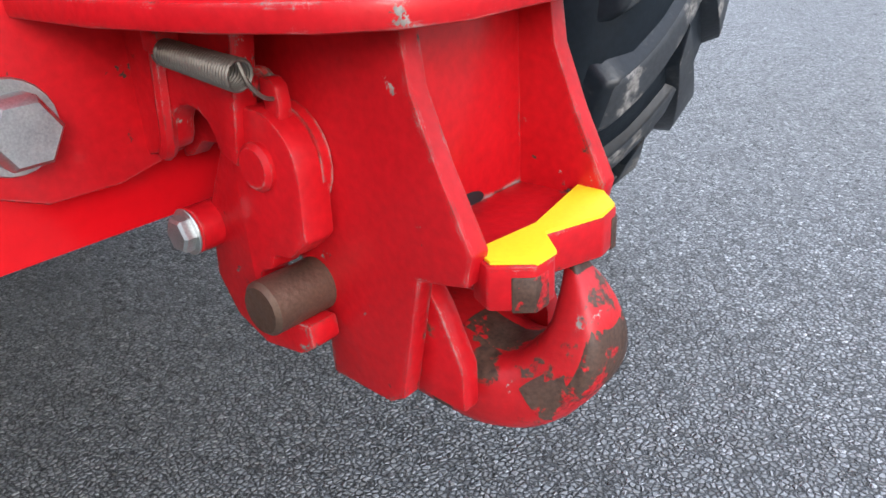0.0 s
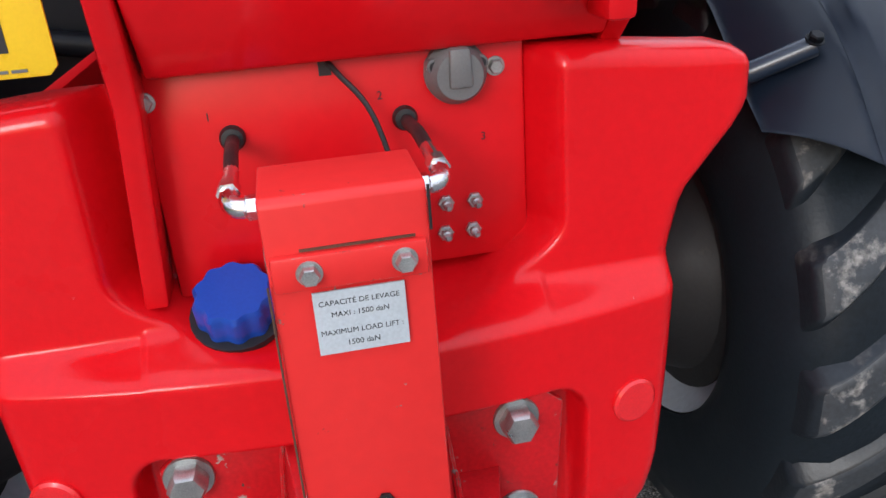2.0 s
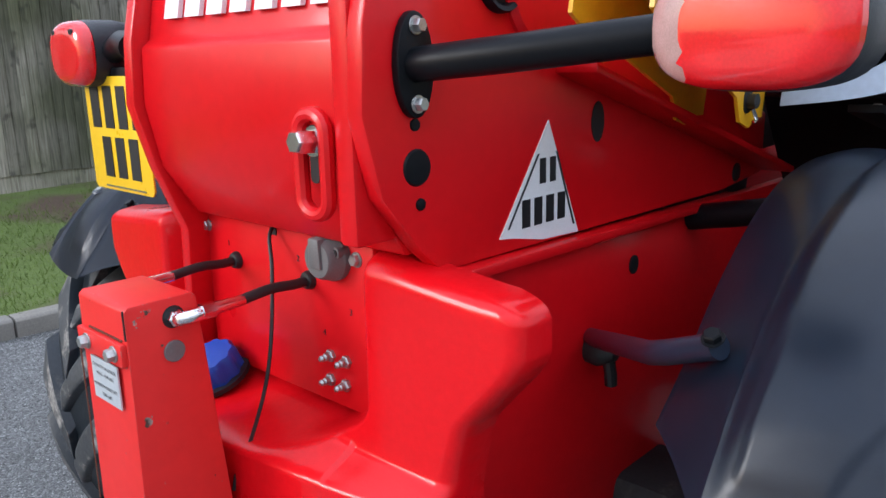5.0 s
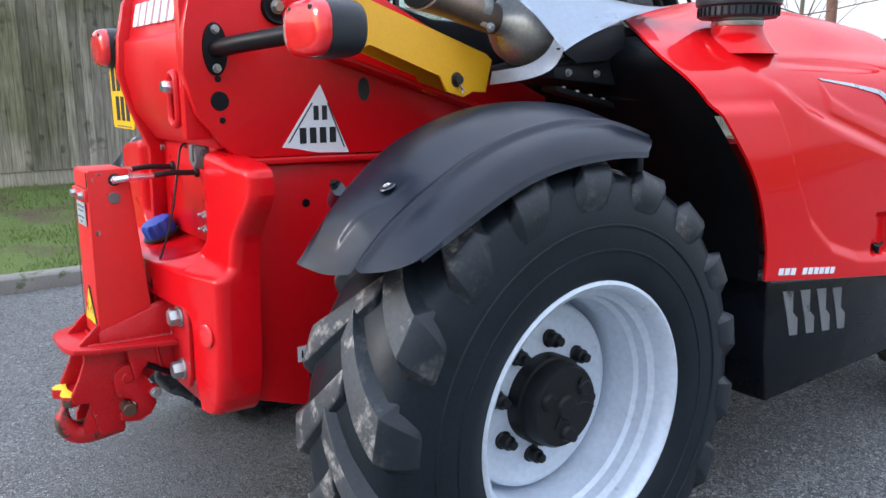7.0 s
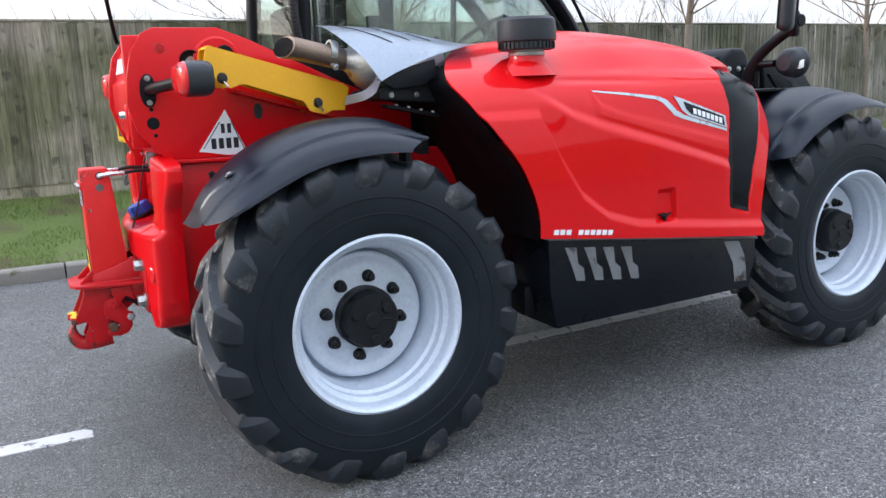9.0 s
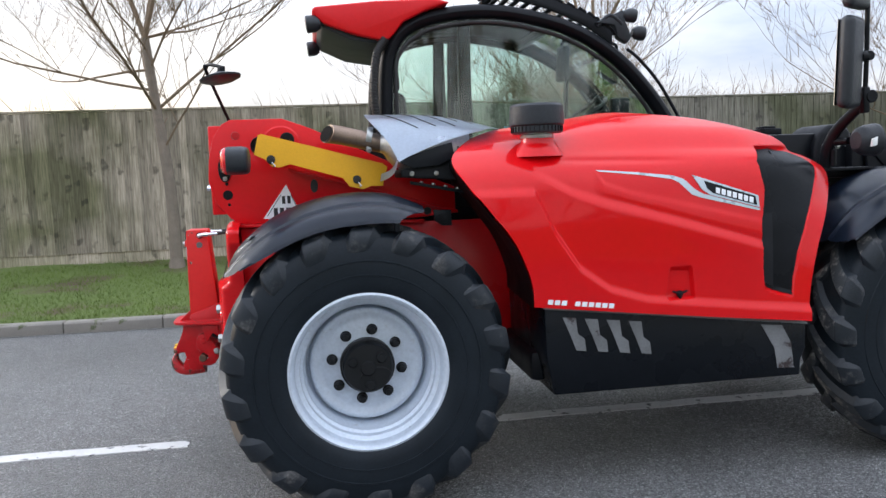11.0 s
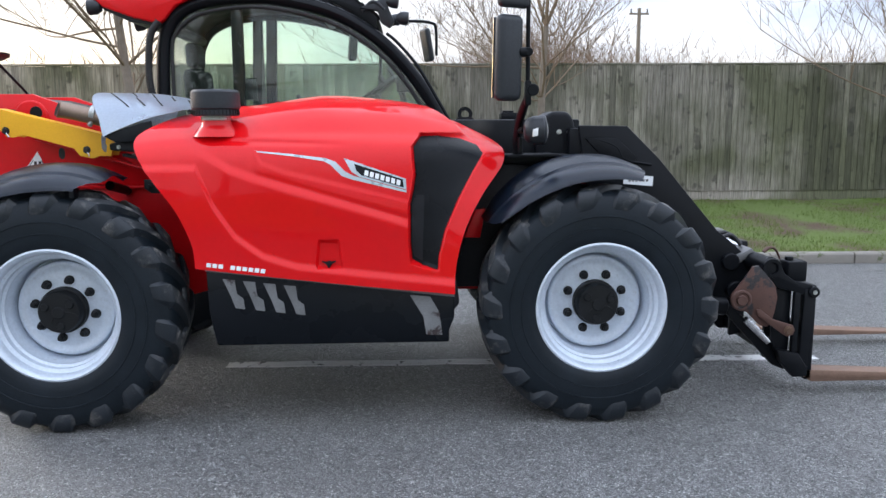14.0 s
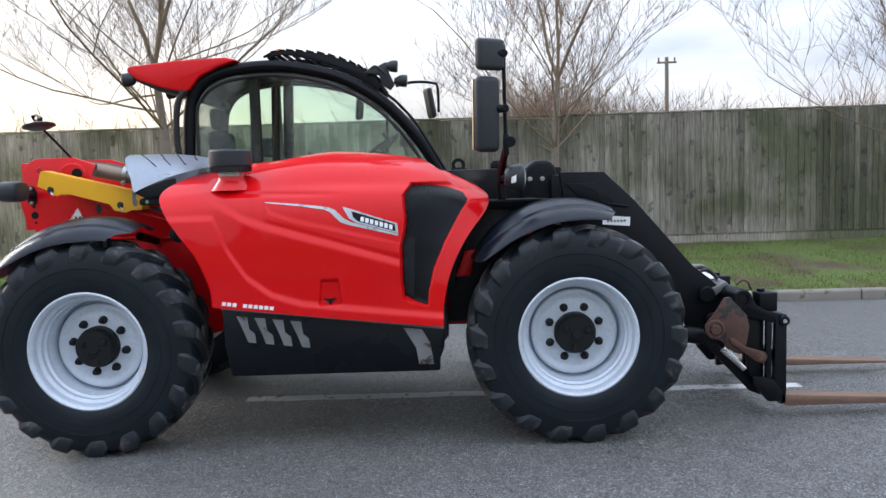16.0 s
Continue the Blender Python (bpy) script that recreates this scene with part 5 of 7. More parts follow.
# hose fittings and hoses
for s in (-1, 1):
    y0 = -0.070 if s < 0 else 0.076
    hy = -0.093 if s < 0 else 0.106
    t = bm_new()
    p = Vector((-0.775, y0, 1.128))
    lathe(t, p, (0, s, 0), [(0, -0.004), (0.012, -0.004), (0.012, 0.010), (0.009, 0.012), (0.009, 0.018), (0, 0.018)], 6)
    e = smooth_pts([p + Vector((0, s * 0.012, 0)), p + Vector((0.002, s * 0.020, 0.001)), p + Vector((0.014, s * 0.026, 0.003)), p + Vector((0.038, s * 0.027, 0.006))], 5)
    tube(t, e, 0.0095, 12)
    fit = part("elbow_fitting", t, "chrome", col)
    q = e[-1]
    t = bm_new()
    cyl(t, q - Vector((0.012, 0, 0)), q + Vector((0.008, 0, 0)), 0.0115, None, 6)
    cyl(t, q, q + Vector((0.055, 0, 0.001)), 0.0085, 0.008, 14)
    part("ferrule", t, "chrome", fit)
    t = bm_new()
    a = q + Vector((0.05, 0, 0.001))
    b = Vector((-0.556, hy, 1.137))
    tube(t, smooth_pts([a, a.lerp(b, 0.4) + Vector((0, 0, 0.004)), a.lerp(b, 0.75), b + Vector((0.02, 0, 0))], 6), 0.0078, 12)
    hose = part("hydraulic_hose", t, "rubberhose", tele, "black hydraulic hose")
    t = bm_new()
    lathe(t, (-0.560, hy, 1.137), (-1, 0, 0), [(0.008, 0), (0.015, 0), (0.015, 0.004), (0.0125, 0.010), (0.008, 0.011)], 20)
    part("grommet", t, "rubberhose", hose)
# loose thin cable
t = bm_new()
tube(t, smooth_pts([(-0.55, -0.006, 1.216), (-0.578, -0.020, 1.200), (-0.60, -0.052, 1.155), (-0.625, -0.074, 1.06), (-0.645, -0.078, 0.985), (-0.672, -0.066, 0.90), (-0.690, -0.050, 0.85), (-0.695, -0.045, 0.82)], 6), 0.0032, 8)
part("release_cable", t, "rubberhose", tele, "thin black release cable")

# mounting pads with bolts
for s in (-1, 1):
    t = bm_new()
    prism(t, [(s * 0.075, 0.70), (s * 0.075, 0.79), (s * 0.105, 0.80), (s * 0.225, 0.797), (s * 0.250, 0.775), (s * 0.240, 0.61), (s * 0.222, 0.575), (s * 0.19, 0.561), (s * 0.14, 0.560), (s * 0.085, 0.572)], "x", -0.668, -0.655, 0.004)
    pad = part("mounting_pad", t, "hitch", tele, "red bolted mounting pad of the hitch")
    for y, z in (((0.217, 0.764) if s > 0 else (0.186, 0.764)), (0.202 if s > 0 else 0.185, 0.616)):
        t = bm_new()
        hexhead(t, (-0.668, s * y, z), (-1, 0, 0), 0.0220, 0.026)
        lathe(t, (-0.694, s * y, z), (-1, 0, 0), [(0, 0), (0.013, 0), (0.012, 0.001), (0, 0.001)], 20)
        part("pad_bolt", t, "zinc", pad, "large zinc-plated hexagon bolt")
# wedge plates between pad and column
for s, o in ((1, 0.0), (-1, -0.012)):
    t = bm_new()
    q = [Vector((x, s * (y + o), z)) for x, y, z in ((-0.66, 0.070, 0.690), (-0.66, 0.112, 0.690), (-0.66, 0.104, 0.792), (-0.66, 0.070, 0.792),
                                                     (-0.85, 0.070, 0.690), (-0.85, 0.092, 0.690), (-0.85, 0.080, 0.722), (-0.85, 0.070, 0.726))]
    vs = [t.verts.new(c) for c in q]
    for f in ((0, 1, 2, 3), (4, 7, 6, 5), (0, 4, 5, 1), (1, 5, 6, 2), (2, 6, 7, 3), (3, 7, 4, 0)):
        t.faces.new([vs[i] for i in f])
    bmesh.ops.recalc_face_normals(t, faces=t.faces[:])
    part("gusset", merge(bm_new(), t, 0.004, 2), "hitch", tele)
    t = bm_new()
    tube(t, smooth_pts([q[1] + Vector((-0.004, s * 0.003, 0.003)), q[1].lerp(q[5], 0.5) + Vector((0, s * 0.004, 0.003)), q[5] + Vector((0, s * 0.003, 0.003)), q[5] + Vector((-0.03, 0, 0.002))], 5), 0.0055, 8)
    tube(t, smooth_pts([q[1] + Vector((-0.004, s * 0.002, 0.003)), q[1].lerp(q[2], 0.5) + Vector((-0.005, s * 0.001, 0)), q[2] + Vector((-0.003, 0, 0.002))], 5), 0.0055, 8)
    tagged(part("weld_bead", t, "hitch", tele), kind="stuff")
# base plate
t = bm_new()
prism(t, [(-0.655, 0.185), (-0.76, 0.183), (-0.84, 0.165), (-0.895, 0.142), (-0.922, 0.118), (-0.936, 0.085), (-0.938, 0.0), (-0.936, -0.05), (-0.920, -0.088), (-0.88, -0.112), (-0.80, -0.13), (-0.655, -0.165)],
      "z", 0.677, 0.692, 0.003, None, 2)
bp = part("hitch_plate", t, "hitch", tele, "thick red hitch base plate with chipped edges")
for y in (0.079, -0.062):
    t = bm_new()
    prism(t, [(-0.842, 0.692), (-0.842, 0.742), (-0.852, 0.742), (-0.898, 0.698), (-0.898, 0.692)], "y", y - 0.006, y + 0.006, 0.002)
    part("toe_gusset", t, "hitch", bp)
t = bm_new()
for a, b in (((-0.852, 0.075, 0.694), (-0.852, -0.06, 0.694)), ((-0.664, 0.10, 0.697), (-0.664, 0.18, 0.695))):
    tube(t, smooth_pts([a, [(p + q) / 2 for p, q in zip(a, b)], b], 4), 0.006, 8)
tagged(part("weld_bead", t, "hitch", bp), kind="stuff")

# cheeks of the jaw
CHK = [(-0.655, 0.678), (-0.887, 0.678), (-0.892, 0.64), (-0.908, 0.60), (-0.930, 0.555), (-0.925, 0.535), (-0.888, 0.528), (-0.868, 0.438), (-0.855, 0.430), (-0.800, 0.432), (-0.800, 0.475), (-0.782, 0.512), (-0.765, 0.53), (-0.738, 0.548), (-0.726, 0.565), (-0.705, 0.580), (-0.683, 0.578), (-0.668, 0.565), (-0.655, 0.562)]
for y0, y1 in ((0.070, 0.085), (-0.062, -0.047)):
    t = bm_new()
    prism(t, CHK, "y", y0, y1, 0.002)
    ck = part("jaw_cheek", t, "hitch", tele, "red steel jaw cheek with chipped edge")
t = bm_new()
box(t, (-0.865, -0.048, 0.525), (-0.850, 0.072, 0.668), 0.003)
prism(t, [(-0.93, 0.071), (-0.93, -0.048), (-0.85, -0.048), (-0.85, 0.071)], "z", 0.525, 0.545, 0.003)
jaw = part("jaw_floor", t, "hitch", tele, "red back and floor of the jaw")
# flat black oval, the slot's shade painted on the jaw back
t = bm_new()
lathe(t, (-0.8655, 0.012, 0.548), (-1, 0, 0), [(0, 0), (0.006, 0), (0, 0.0006)], 16)
for v in t.verts:
    v.co.y = 0.012 + (v.co.y - 0.012) * 2.8
part("slot", t, "ink_and_holes", jaw)
# upper lip, yellow on top, with a V notch
LIP = [(-0.918, 0.072), (-0.935, 0.080), (-0.956, 0.064), (-0.956, 0.046), (-0.936, 0.028), (-0.950, -0.014), (-0.947, -0.034), (-0.930, -0.050), (-0.910, -0.050), (-0.924, 0.020)]
t = bm_new()
prism(t, [(x, y) for x, y in LIP], "z", 0.522, 0.5495, 0.002)
lip = part("jaw_lip", t, "hitch", tele, "red jaw lip with a bright yellow top and worn ends")
t = bm_new()
prism(t, [(x * 0.985 + -0.936 * 0.015, y * 0.95 + 0.0005) for x, y in LIP], "z", 0.5490, 0.5512)
part("yellow_top", t, "yelhook", lip)
for pts in ([(-0.946, 0.0728), (-0.9566, 0.0644), (-0.9566, 0.052), (-0.948, 0.056), (-0.942, 0.066)], [(-0.9486, -0.026), (-0.9476, -0.0345), (-0.9302, -0.0508), (-0.926, -0.046), (-0.940, -0.030)]):
    t = bm_new()
    prism(t, pts, "z", 0.5214, 0.543, 0.001)
    part("worn_end", t, "paintrust", lip)
# pick-up hook
def loft(bm, st, lift=0.0, n=20):
    """Rounded body through stations (x, z, y centre, half width, half thickness)."""
    t = bmesh.new()
    S = [smooth_pts([(a[i], a[j], a[k]) for a in st], 6) for i, j, k in ((0, 2, 1), (3, 4, 3))]
    rings = []
    for i, (c, s) in enumerate(zip(*S)):
        d = (S[0][min(i + 1, len(S[0]) - 1)] - S[0][max(i - 1, 0)]).normalized()
        w = Vector((d.z, 0, -d.x)).normalized()
        rings.append([])
        for k in range(n):
            a = 2 * math.pi * k / n
            ca, sa = math.cos(a), math.sin(a)
            rings[-1].append(t.verts.new(c + Vector((0, 1, 0)) * math.copysign(abs(ca) ** 0.62, ca) * (s.x + lift) + w * math.copysign(abs(sa) ** 0.62, sa) * (s.y + lift)))
    for a, b in zip(rings, rings[1:]):
        for k in range(n):
            t.faces.new((a[k], a[(k + 1) % n], b[(k + 1) % n], b[k]))
    t.faces.new(rings[0][::-1])
    t.faces.new(rings[-1])
    return merge(bm, t)


HOOK = [(-0.800, 0.440, 0.006, 0.042, 0.036), (-0.860, 0.430, 0.006, 0.042, 0.032), (-0.895, 0.426, 0.005, 0.041, 0.028), (-0.922, 0.434, 0.002, 0.036, 0.027),
        (-0.940, 0.454, -0.002, 0.030, 0.025), (-0.946, 0.478, -0.004, 0.024, 0.020), (-0.942, 0.502, -0.005, 0.016, 0.012), (-0.934, 0.520, -0.006, 0.006, 0.004)]
hook = part("pickup_hook", loft(bm_new(), HOOK), "hook", tele, "upturned red forged hook worn to bare brown steel", 60)
RIM = [(x - 0.007, z - 0.001 * k, y, w - 0.001, th - 0.006) for k, (x, z, y, w, th) in enumerate(HOOK[3:7])] + [(-0.9345, 0.5215, -0.006, 0.0065, 0.0045)]
part("worn_rim", loft(bm_new(), RIM), "paintrust", hook, "outer rim worn to brown steel", 60)
part("worn_seat", loft(bm_new(), [(x, z + 0.0055, y, w - 0.014, th - 0.0045) for x, z, y, w, th in HOOK[1:4]]), "paintrust", hook, "seat worn to brown steel", 60)
for y0, y1 in ((0.050, 0.066), (-0.042, -0.026)):
    t = bm_new()
    prism(t, [(-0.800, 0.43), (-0.868, 0.432), (-0.902, 0.430), (-0.902, 0.462), (-0.885, 0.50), (-0.868, 0.525), (-0.80, 0.525)], "y", y0, y1, 0.003)
    part("hook_web", t, "hitch", hook)

# locking latch on the left cheek
LAT = [(-0.787 + 0.038 * math.cos(a), 0.585 + 0.038 * math.sin(a)) for a in [0.25 + 2.85 * k / 14 for k in range(15)]] + [(-0.824, 0.545), (-0.806, 0.530), (-0.790, 0.528), (-0.785, 0.517), (-0.772, 0.512), (-0.770, 0.495), (-0.785, 0.482),
       (-0.815, 0.486), (-0.817, 0.470), (-0.802, 0.460), (-0.765, 0.455), (-0.735, 0.468), (-0.718, 0.495), (-0.722, 0.545)]
for y0, y1, flip in ((0.088, 0.112, 0), (-0.088, -0.064, 1)):
    t = bm_new()
    prism(t, LAT, "y", y0, y1, 0.003)
    la = part("locking_latch", t, "hitch", tele, "red hooked locking latch plate")
    yo = y1 if not flip else y0
    s = 1 if not flip else -1
    t = bm_new()
    cyl(t, (-0.790, yo - s * 0.006, 0.588), (-0.790, yo + s * 0.006, 0.588), 0.0155, None, 24, 0.003)
    part("pivot", t, "hitch", la)
    t = bm_new()
    lathe(t, (-0.790, (y0 if not flip else y1), 0.588), (0, s, 0), [(0.026, -0.002), (0.036, -0.002), (0.036, 0.006), (0.026, 0.008)], 24)
    part("boss_ring", t, "hitch", la)
    t = bm_new()
    cyl(t, (-0.795, yo - s * 0.05, 0.500), (-0.795, yo + s * 0.020, 0.500), 0.0185, None, 24, 0.003)
    part("lock_pin", t, "rust", la, "worn brown steel locking pin")
    t = bm_new()
    cyl(t, (-0.723, yo - s * 0.02, 0.535), (-0.723, yo + s * 0.018, 0.535), 0.016, None, 20, 0.002)
    part("stop_boss", t, "hitch", la)
    t = bm_new()
    hexhead(t, (-0.723, yo + s * 0.018, 0.535), (0, s, 0), 0.0118, 0.008)
    part("stop_bolt", t, "zinc", la)
    if not flip:
        t = bm_new()
        prism(t, [(-0.766, 0.604), (-0.7946, 0.6234), (-0.792, 0.630), (-0.793, 0.641), (-0.802, 0.6406), (-0.8075, 0.6365), (-0.809, 0.626), (-0.806, 0.608)], "y", 0.096, 0.106, 0.002)
        tube(t, [(-0.7895 + 0.0072 * math.cos(a), 0.101, 0.6345 + 0.0072 * math.sin(a)) for a in [-0.9 + 5.2 * k / 16 for k in range(17)]], 0.0042, 8)
        part("spring_lug", t, "hitch", la)
# return spring
t = bm_new()
a, b = Vector((-0.738, 0.130, 0.654)), Vector((-0.812, 0.130, 0.648))
d, u, w = frame_of(b - a)
L = (b - a).length
pts = [a + d * (L * i / 420) + (u * math.cos(i * 0.42 * 1.0) + w * math.sin(i * 0.42)) * (0.0072 + 0.0014 * i / 420) for i in range(421)]
tube(t, pts, 0.0012, 5)
tube(t, smooth_pts([b + Vector((0, 0, 0.007)), b + Vector((-0.003, -0.002, -0.004)), (-0.812, 0.118, 0.634), (-0.803, 0.104, 0.629), (-0.793, 0.099, 0.632), (-0.789, 0.101, 0.638)], 5), 0.0014, 6)
tube(t, smooth_pts([a, a + Vector((0.010, -0.004, 0.004)), a + Vector((0.018, -0.010, -0.004))], 4), 0.0018, 6)
part("return_spring", t, "spring", tele, "dull steel coil spring on the latch")
t = bm_new()
box(t, (-0.736, 0.084, 0.652), (-0.716, 0.132, 0.666), 0.003)
part("spring_anchor", t, "hitch", tele)
# side plates of the hitch, arched over the latch and welded to the pads
for y0, y1 in ((0.100, 0.118), (-0.105, -0.087)):
    t = bm_new()
    arch = [(-0.731 + 0.026 * math.cos(a), 0.592 + 0.026 * math.sin(a)) for a in [math.pi * k / 8 for k in range(9)]]
    prism(t, [(-0.40, 0.668), (-0.40, 0.56), (-0.60, 0.56), (-0.66, 0.572), (-0.700, 0.584)] + arch + [(-0.775, 0.585), (-0.790, 0.668)], "y", y0, y1, 0.003)
    sa = part("side_arm", t, "hitch", tele)
    t = bm_new()
    s = 1 if y0 > 0 else -1
    yo = y1 if y0 > 0 else y0
    tube(t, smooth_pts([(-0.712, yo, 0.672), (-0.708, yo + s * 0.001, 0.63), (-0.700, yo, 0.590), (-0.690, yo - s * 0.002, 0.580)], 4), 0.006, 8)
    tagged(part("weld_bead", t, "hitch", sa), kind="stuff")
t = bm_new()
tube(t, [(-0.74, -0.10, 0.62), (-0.68, -0.11, 0.585), (-0.60, -0.12, 0.545)], 0.014, 10, None, (1.6, 0.6))
part("release_lever", t, "black", tele)
# ---- engine hood ----
from mathutils.bvhtree import BVHTree

HR = smooth_pts([(0.700, -1.035, 0.826), (0.690, -1.037, 0.94), (0.625, -1.037, 1.10), (0.530, -1.025, 1.23), (0.435, -0.985, 1.36), (0.402, -0.875, 1.455), (0.500, -0.70, 1.535), (0.640, -0.52, 1.585), (0.72, -0.38, 1.60)], 10)
HF = smooth_pts([(1.955, -1.062, 0.688), (1.965, -1.058, 0.83), (2.000, -1.050, 1.00), (2.085, -1.035, 1.18), (2.205, -0.985, 1.375), (2.190, -0.880, 1.440), (2.09, -0.72, 1.485), (2.02, -0.53, 1.52), (1.97, -0.38, 1.54)], 10)


# the front edge turns in towards the nose
HN = smooth_pts([(1.955, -1.062, 0.688), (1.965, -1.055, 0.83), (2.010, -1.035, 1.00), (2.100, -0.965, 1.165), (2.212, -0.815, 1.300), (2.232, -0.720, 1.372), (2.195, -0.600, 1.420), (2.10, -0.48, 1.475), (2.00, -0.38, 1.525)], 10)
GRILLE_REAR = ((0.845, 1.738), (0.93, 1.730), (1.13, 1.730), (1.20, 1.748), (1.28, 1.760), (1.335, 1.752), (1.40, 1.748), (1.452, 1.785))
GRILLE_FRONT = ((0.795, 1.870), (0.88, 1.878), (1.0, 1.908), (1.15, 1.975), (1.28, 2.052), (1.365, 2.110), (1.45, 2.12))


def hood_at(u, v):
    k = v * (len(HR) - 1)
    i = min(int(k), len(HR) - 2)
    a, b = HR[i].lerp(HR[i + 1], k - i), HF[i].lerp(HF[i + 1], k - i)
    p = a.lerp(b, u) + (HN[i].lerp(HN[i + 1], k - i) - b) * max(0.0, (u - 0.74) / 0.26) ** 2
    top = sstep((v - 0.45) / 0.4)
    p.z += (0.035 * top + 0.02 * sstep((v - 0.35) / 0.3)) * math.sin(math.pi * u) ** 0.8
    # raised dome that ends above the grille
    p.z += 0.044 * sstep((v - 0.60) / 0.12) * sstep((u - 0.14) / 0.36) * (1 - sstep((u - 0.89) / 0.035))
    p.y -= 0.018 * math.sin(math.pi * u) * (1 - top)
    if v < 0.62:
        za = interp(((0.50, 1.50), (0.66, 1.44), (0.78, 1.375), (0.88, 1.315), (1.0, 1.272), (1.4, 1.155), (1.73, 1.055)), p.x)
        fade = sstep((p.x - 0.60) / 0.25) * sstep((1.80 - p.x) / 0.12)
        p.y -= 0.026 * sstep((za - p.z + 0.010) / 0.052) * math.exp(-max(0.0, za - p.z) / 0.16) * fade * sstep((0.62 - v) / 0.15)
        zd = interp(((0.98, 1.42), (1.03, 1.34), (1.15, 1.295), (1.4, 1.235), (1.74, 1.150)), p.x)
        p.y -= 0.006 * sstep((zd - p.z) / 0.02) * sstep((p.z - za) / 0.03) * sstep((p.x - 0.98) / 0.05) * sstep((1.78 - p.x) / 0.05)
        zb = interp(((0.72, 1.33), (0.80, 1.15), (0.90, 1.00), (1.03, 0.905), (1.19, 0.855), (1.40, 0.83), (1.65, 0.80), (1.95, 0.765)), p.x)
        p.y -= 0.020 * sstep((zb - p.z) / 0.040)
        # upper ridge
        zc = 1.435 - (p.x - 0.80) * 0.03
        p.y += 0.010 * math.exp(-((p.z - zc) / 0.012) ** 2) * sstep((p.x - 0.75) / 0.2) * sstep((1.5 - p.x) / 0.3)
    if 1.26 < p.x < 1.43 and 0.80 < p.z < 0.99:
        # pocket round the latch, narrower at its top
        half = 0.066 - 0.10 * (p.z - 0.83)
        p.y += 0.022 * sstep((half - abs(p.x - 1.347)) / 0.012) * sstep((p.z - 0.822) / 0.010) * sstep((0.968 - p.z) / 0.025)
    if 0.80 < p.z < 1.47 and p.x > 1.70:
        # sunken bed of the grille, deepest at its rear edge
        xr, xf, zl = interp(GRILLE_REAR, p.z), interp(GRILLE_FRONT, p.z), interp(((1.74, 0.842), (1.80, 0.815), (1.90, 0.795)), p.x)
        p.y += 0.058 * sstep((p.x - xr) / 0.014) * max(0.0, min(1.0, (xf + 0.01 - p.x) / (xf - xr))) ** 0.7 * sstep((p.z - zl) / 0.016) * sstep((1.475 - p.z) / 0.035)
    return p


t = bm_new()
sheet(t, hood_at, 300, 150)
hood_tree = BVHTree.FromBMesh(t)
bmesh.ops.solidify(t, geom=t.faces[:], thickness=0.008)
hood = part("engine_hood", t, "hood", tele, "glossy red sculpted engine hood", 28)


def on_hood(x, z, off):
    hit = hood_tree.ray_cast(Vector((x, -3, z)), Vector((0, 1, 0)))
    y = hit[0].y if hit[0] else -1.04
    return Vector((x, y - off, z))


def drape(pts, off, thick, cuts=3):
    """A thin skin with the outline pts (x, z), laid on the hood."""
    t = bmesh.new()
    f = t.faces.new([t.verts.new((x, 0, z)) for x, z in pts])
    bmesh.ops.triangulate(t, faces=[f])
    for _ in range(cuts):
        long = [e for e in t.edges if e.calc_length() > 0.03]
        if not long:
            break
        bmesh.ops.subdivide_edges(t, edges=long, cuts=1)
        bmesh.ops.triangulate(t, faces=t.faces[:])
    for v in t.verts:
        v.co = on_hood(v.co.x, v.co.z, off)
    r = bmesh.ops.extrude_face_region(t, geom=t.faces[:])
    for v in [g for g in r["geom"] if isinstance(g, bmesh.types.BMVert)]:
        v.co.y -= thick
    return merge(bm_new(), t)


GR = ([(interp(GRILLE_REAR, z) + 0.013, z) for z in (1.452, 1.40, 1.335, 1.28, 1.20, 1.13, 0.93, 0.858)] + [(1.80, 0.829), (1.872, 0.808)]
      + [(interp(GRILLE_FRONT, z), z) for z in (0.88, 1.0, 1.15, 1.28, 1.365)] + [(2.085, 1.405), (2.0, 1.438), (1.88, 1.455)])
grille = part("grille", drape(GR, -0.001, 0.005, 5), "gloss", hood, "black mesh side grille panel", 20)
part("grille_fin", drape([(1.750, 0.90), (1.760, 0.868), (1.800, 0.845), (1.812, 1.17), (1.775, 1.17), (1.750, 1.12)], 0.005, 0.003, 4), "panel", grille)
SW = [(1.00, 1.388), (1.18, 1.372), (1.34, 1.352), (1.385, 1.335), (1.43, 1.29), (1.47, 1.268), (1.725, 1.196), (1.725, 1.186), (1.46, 1.252), (1.415, 1.268), (1.36, 1.322), (1.33, 1.338), (1.18, 1.362), (1.01, 1.382)]
part("swoosh_decal", drape(SW, 0.002, 0.0015, 4), "decal", hood, "silver swoosh decal")
BD = [(1.425, 1.352), (1.722, 1.252), (1.725, 1.200), (1.50, 1.262), (1.462, 1.287)]
badge = part("maker_badge", drape(BD, 0.002, 0.003, 4), "decal", hood, "silver badge with dark field and pale blocks")
part("badge_field", drape([(1.475, 1.325), (1.708, 1.249), (1.712, 1.210), (1.51, 1.270), (1.485, 1.292)], 0.0052, 0.001, 4), "black", badge)
for k in range(7):
    x = 1.523 + k * 0.0255
    zc = 1.282 - (x - 1.523) * 0.30
    part("badge_letter", drape([(x, zc - 0.011), (x + 0.018, zc - 0.016), (x + 0.021, zc + 0.008), (x + 0.003, zc + 0.013)], 0.0064, 0.0012, 1), "white", badge)
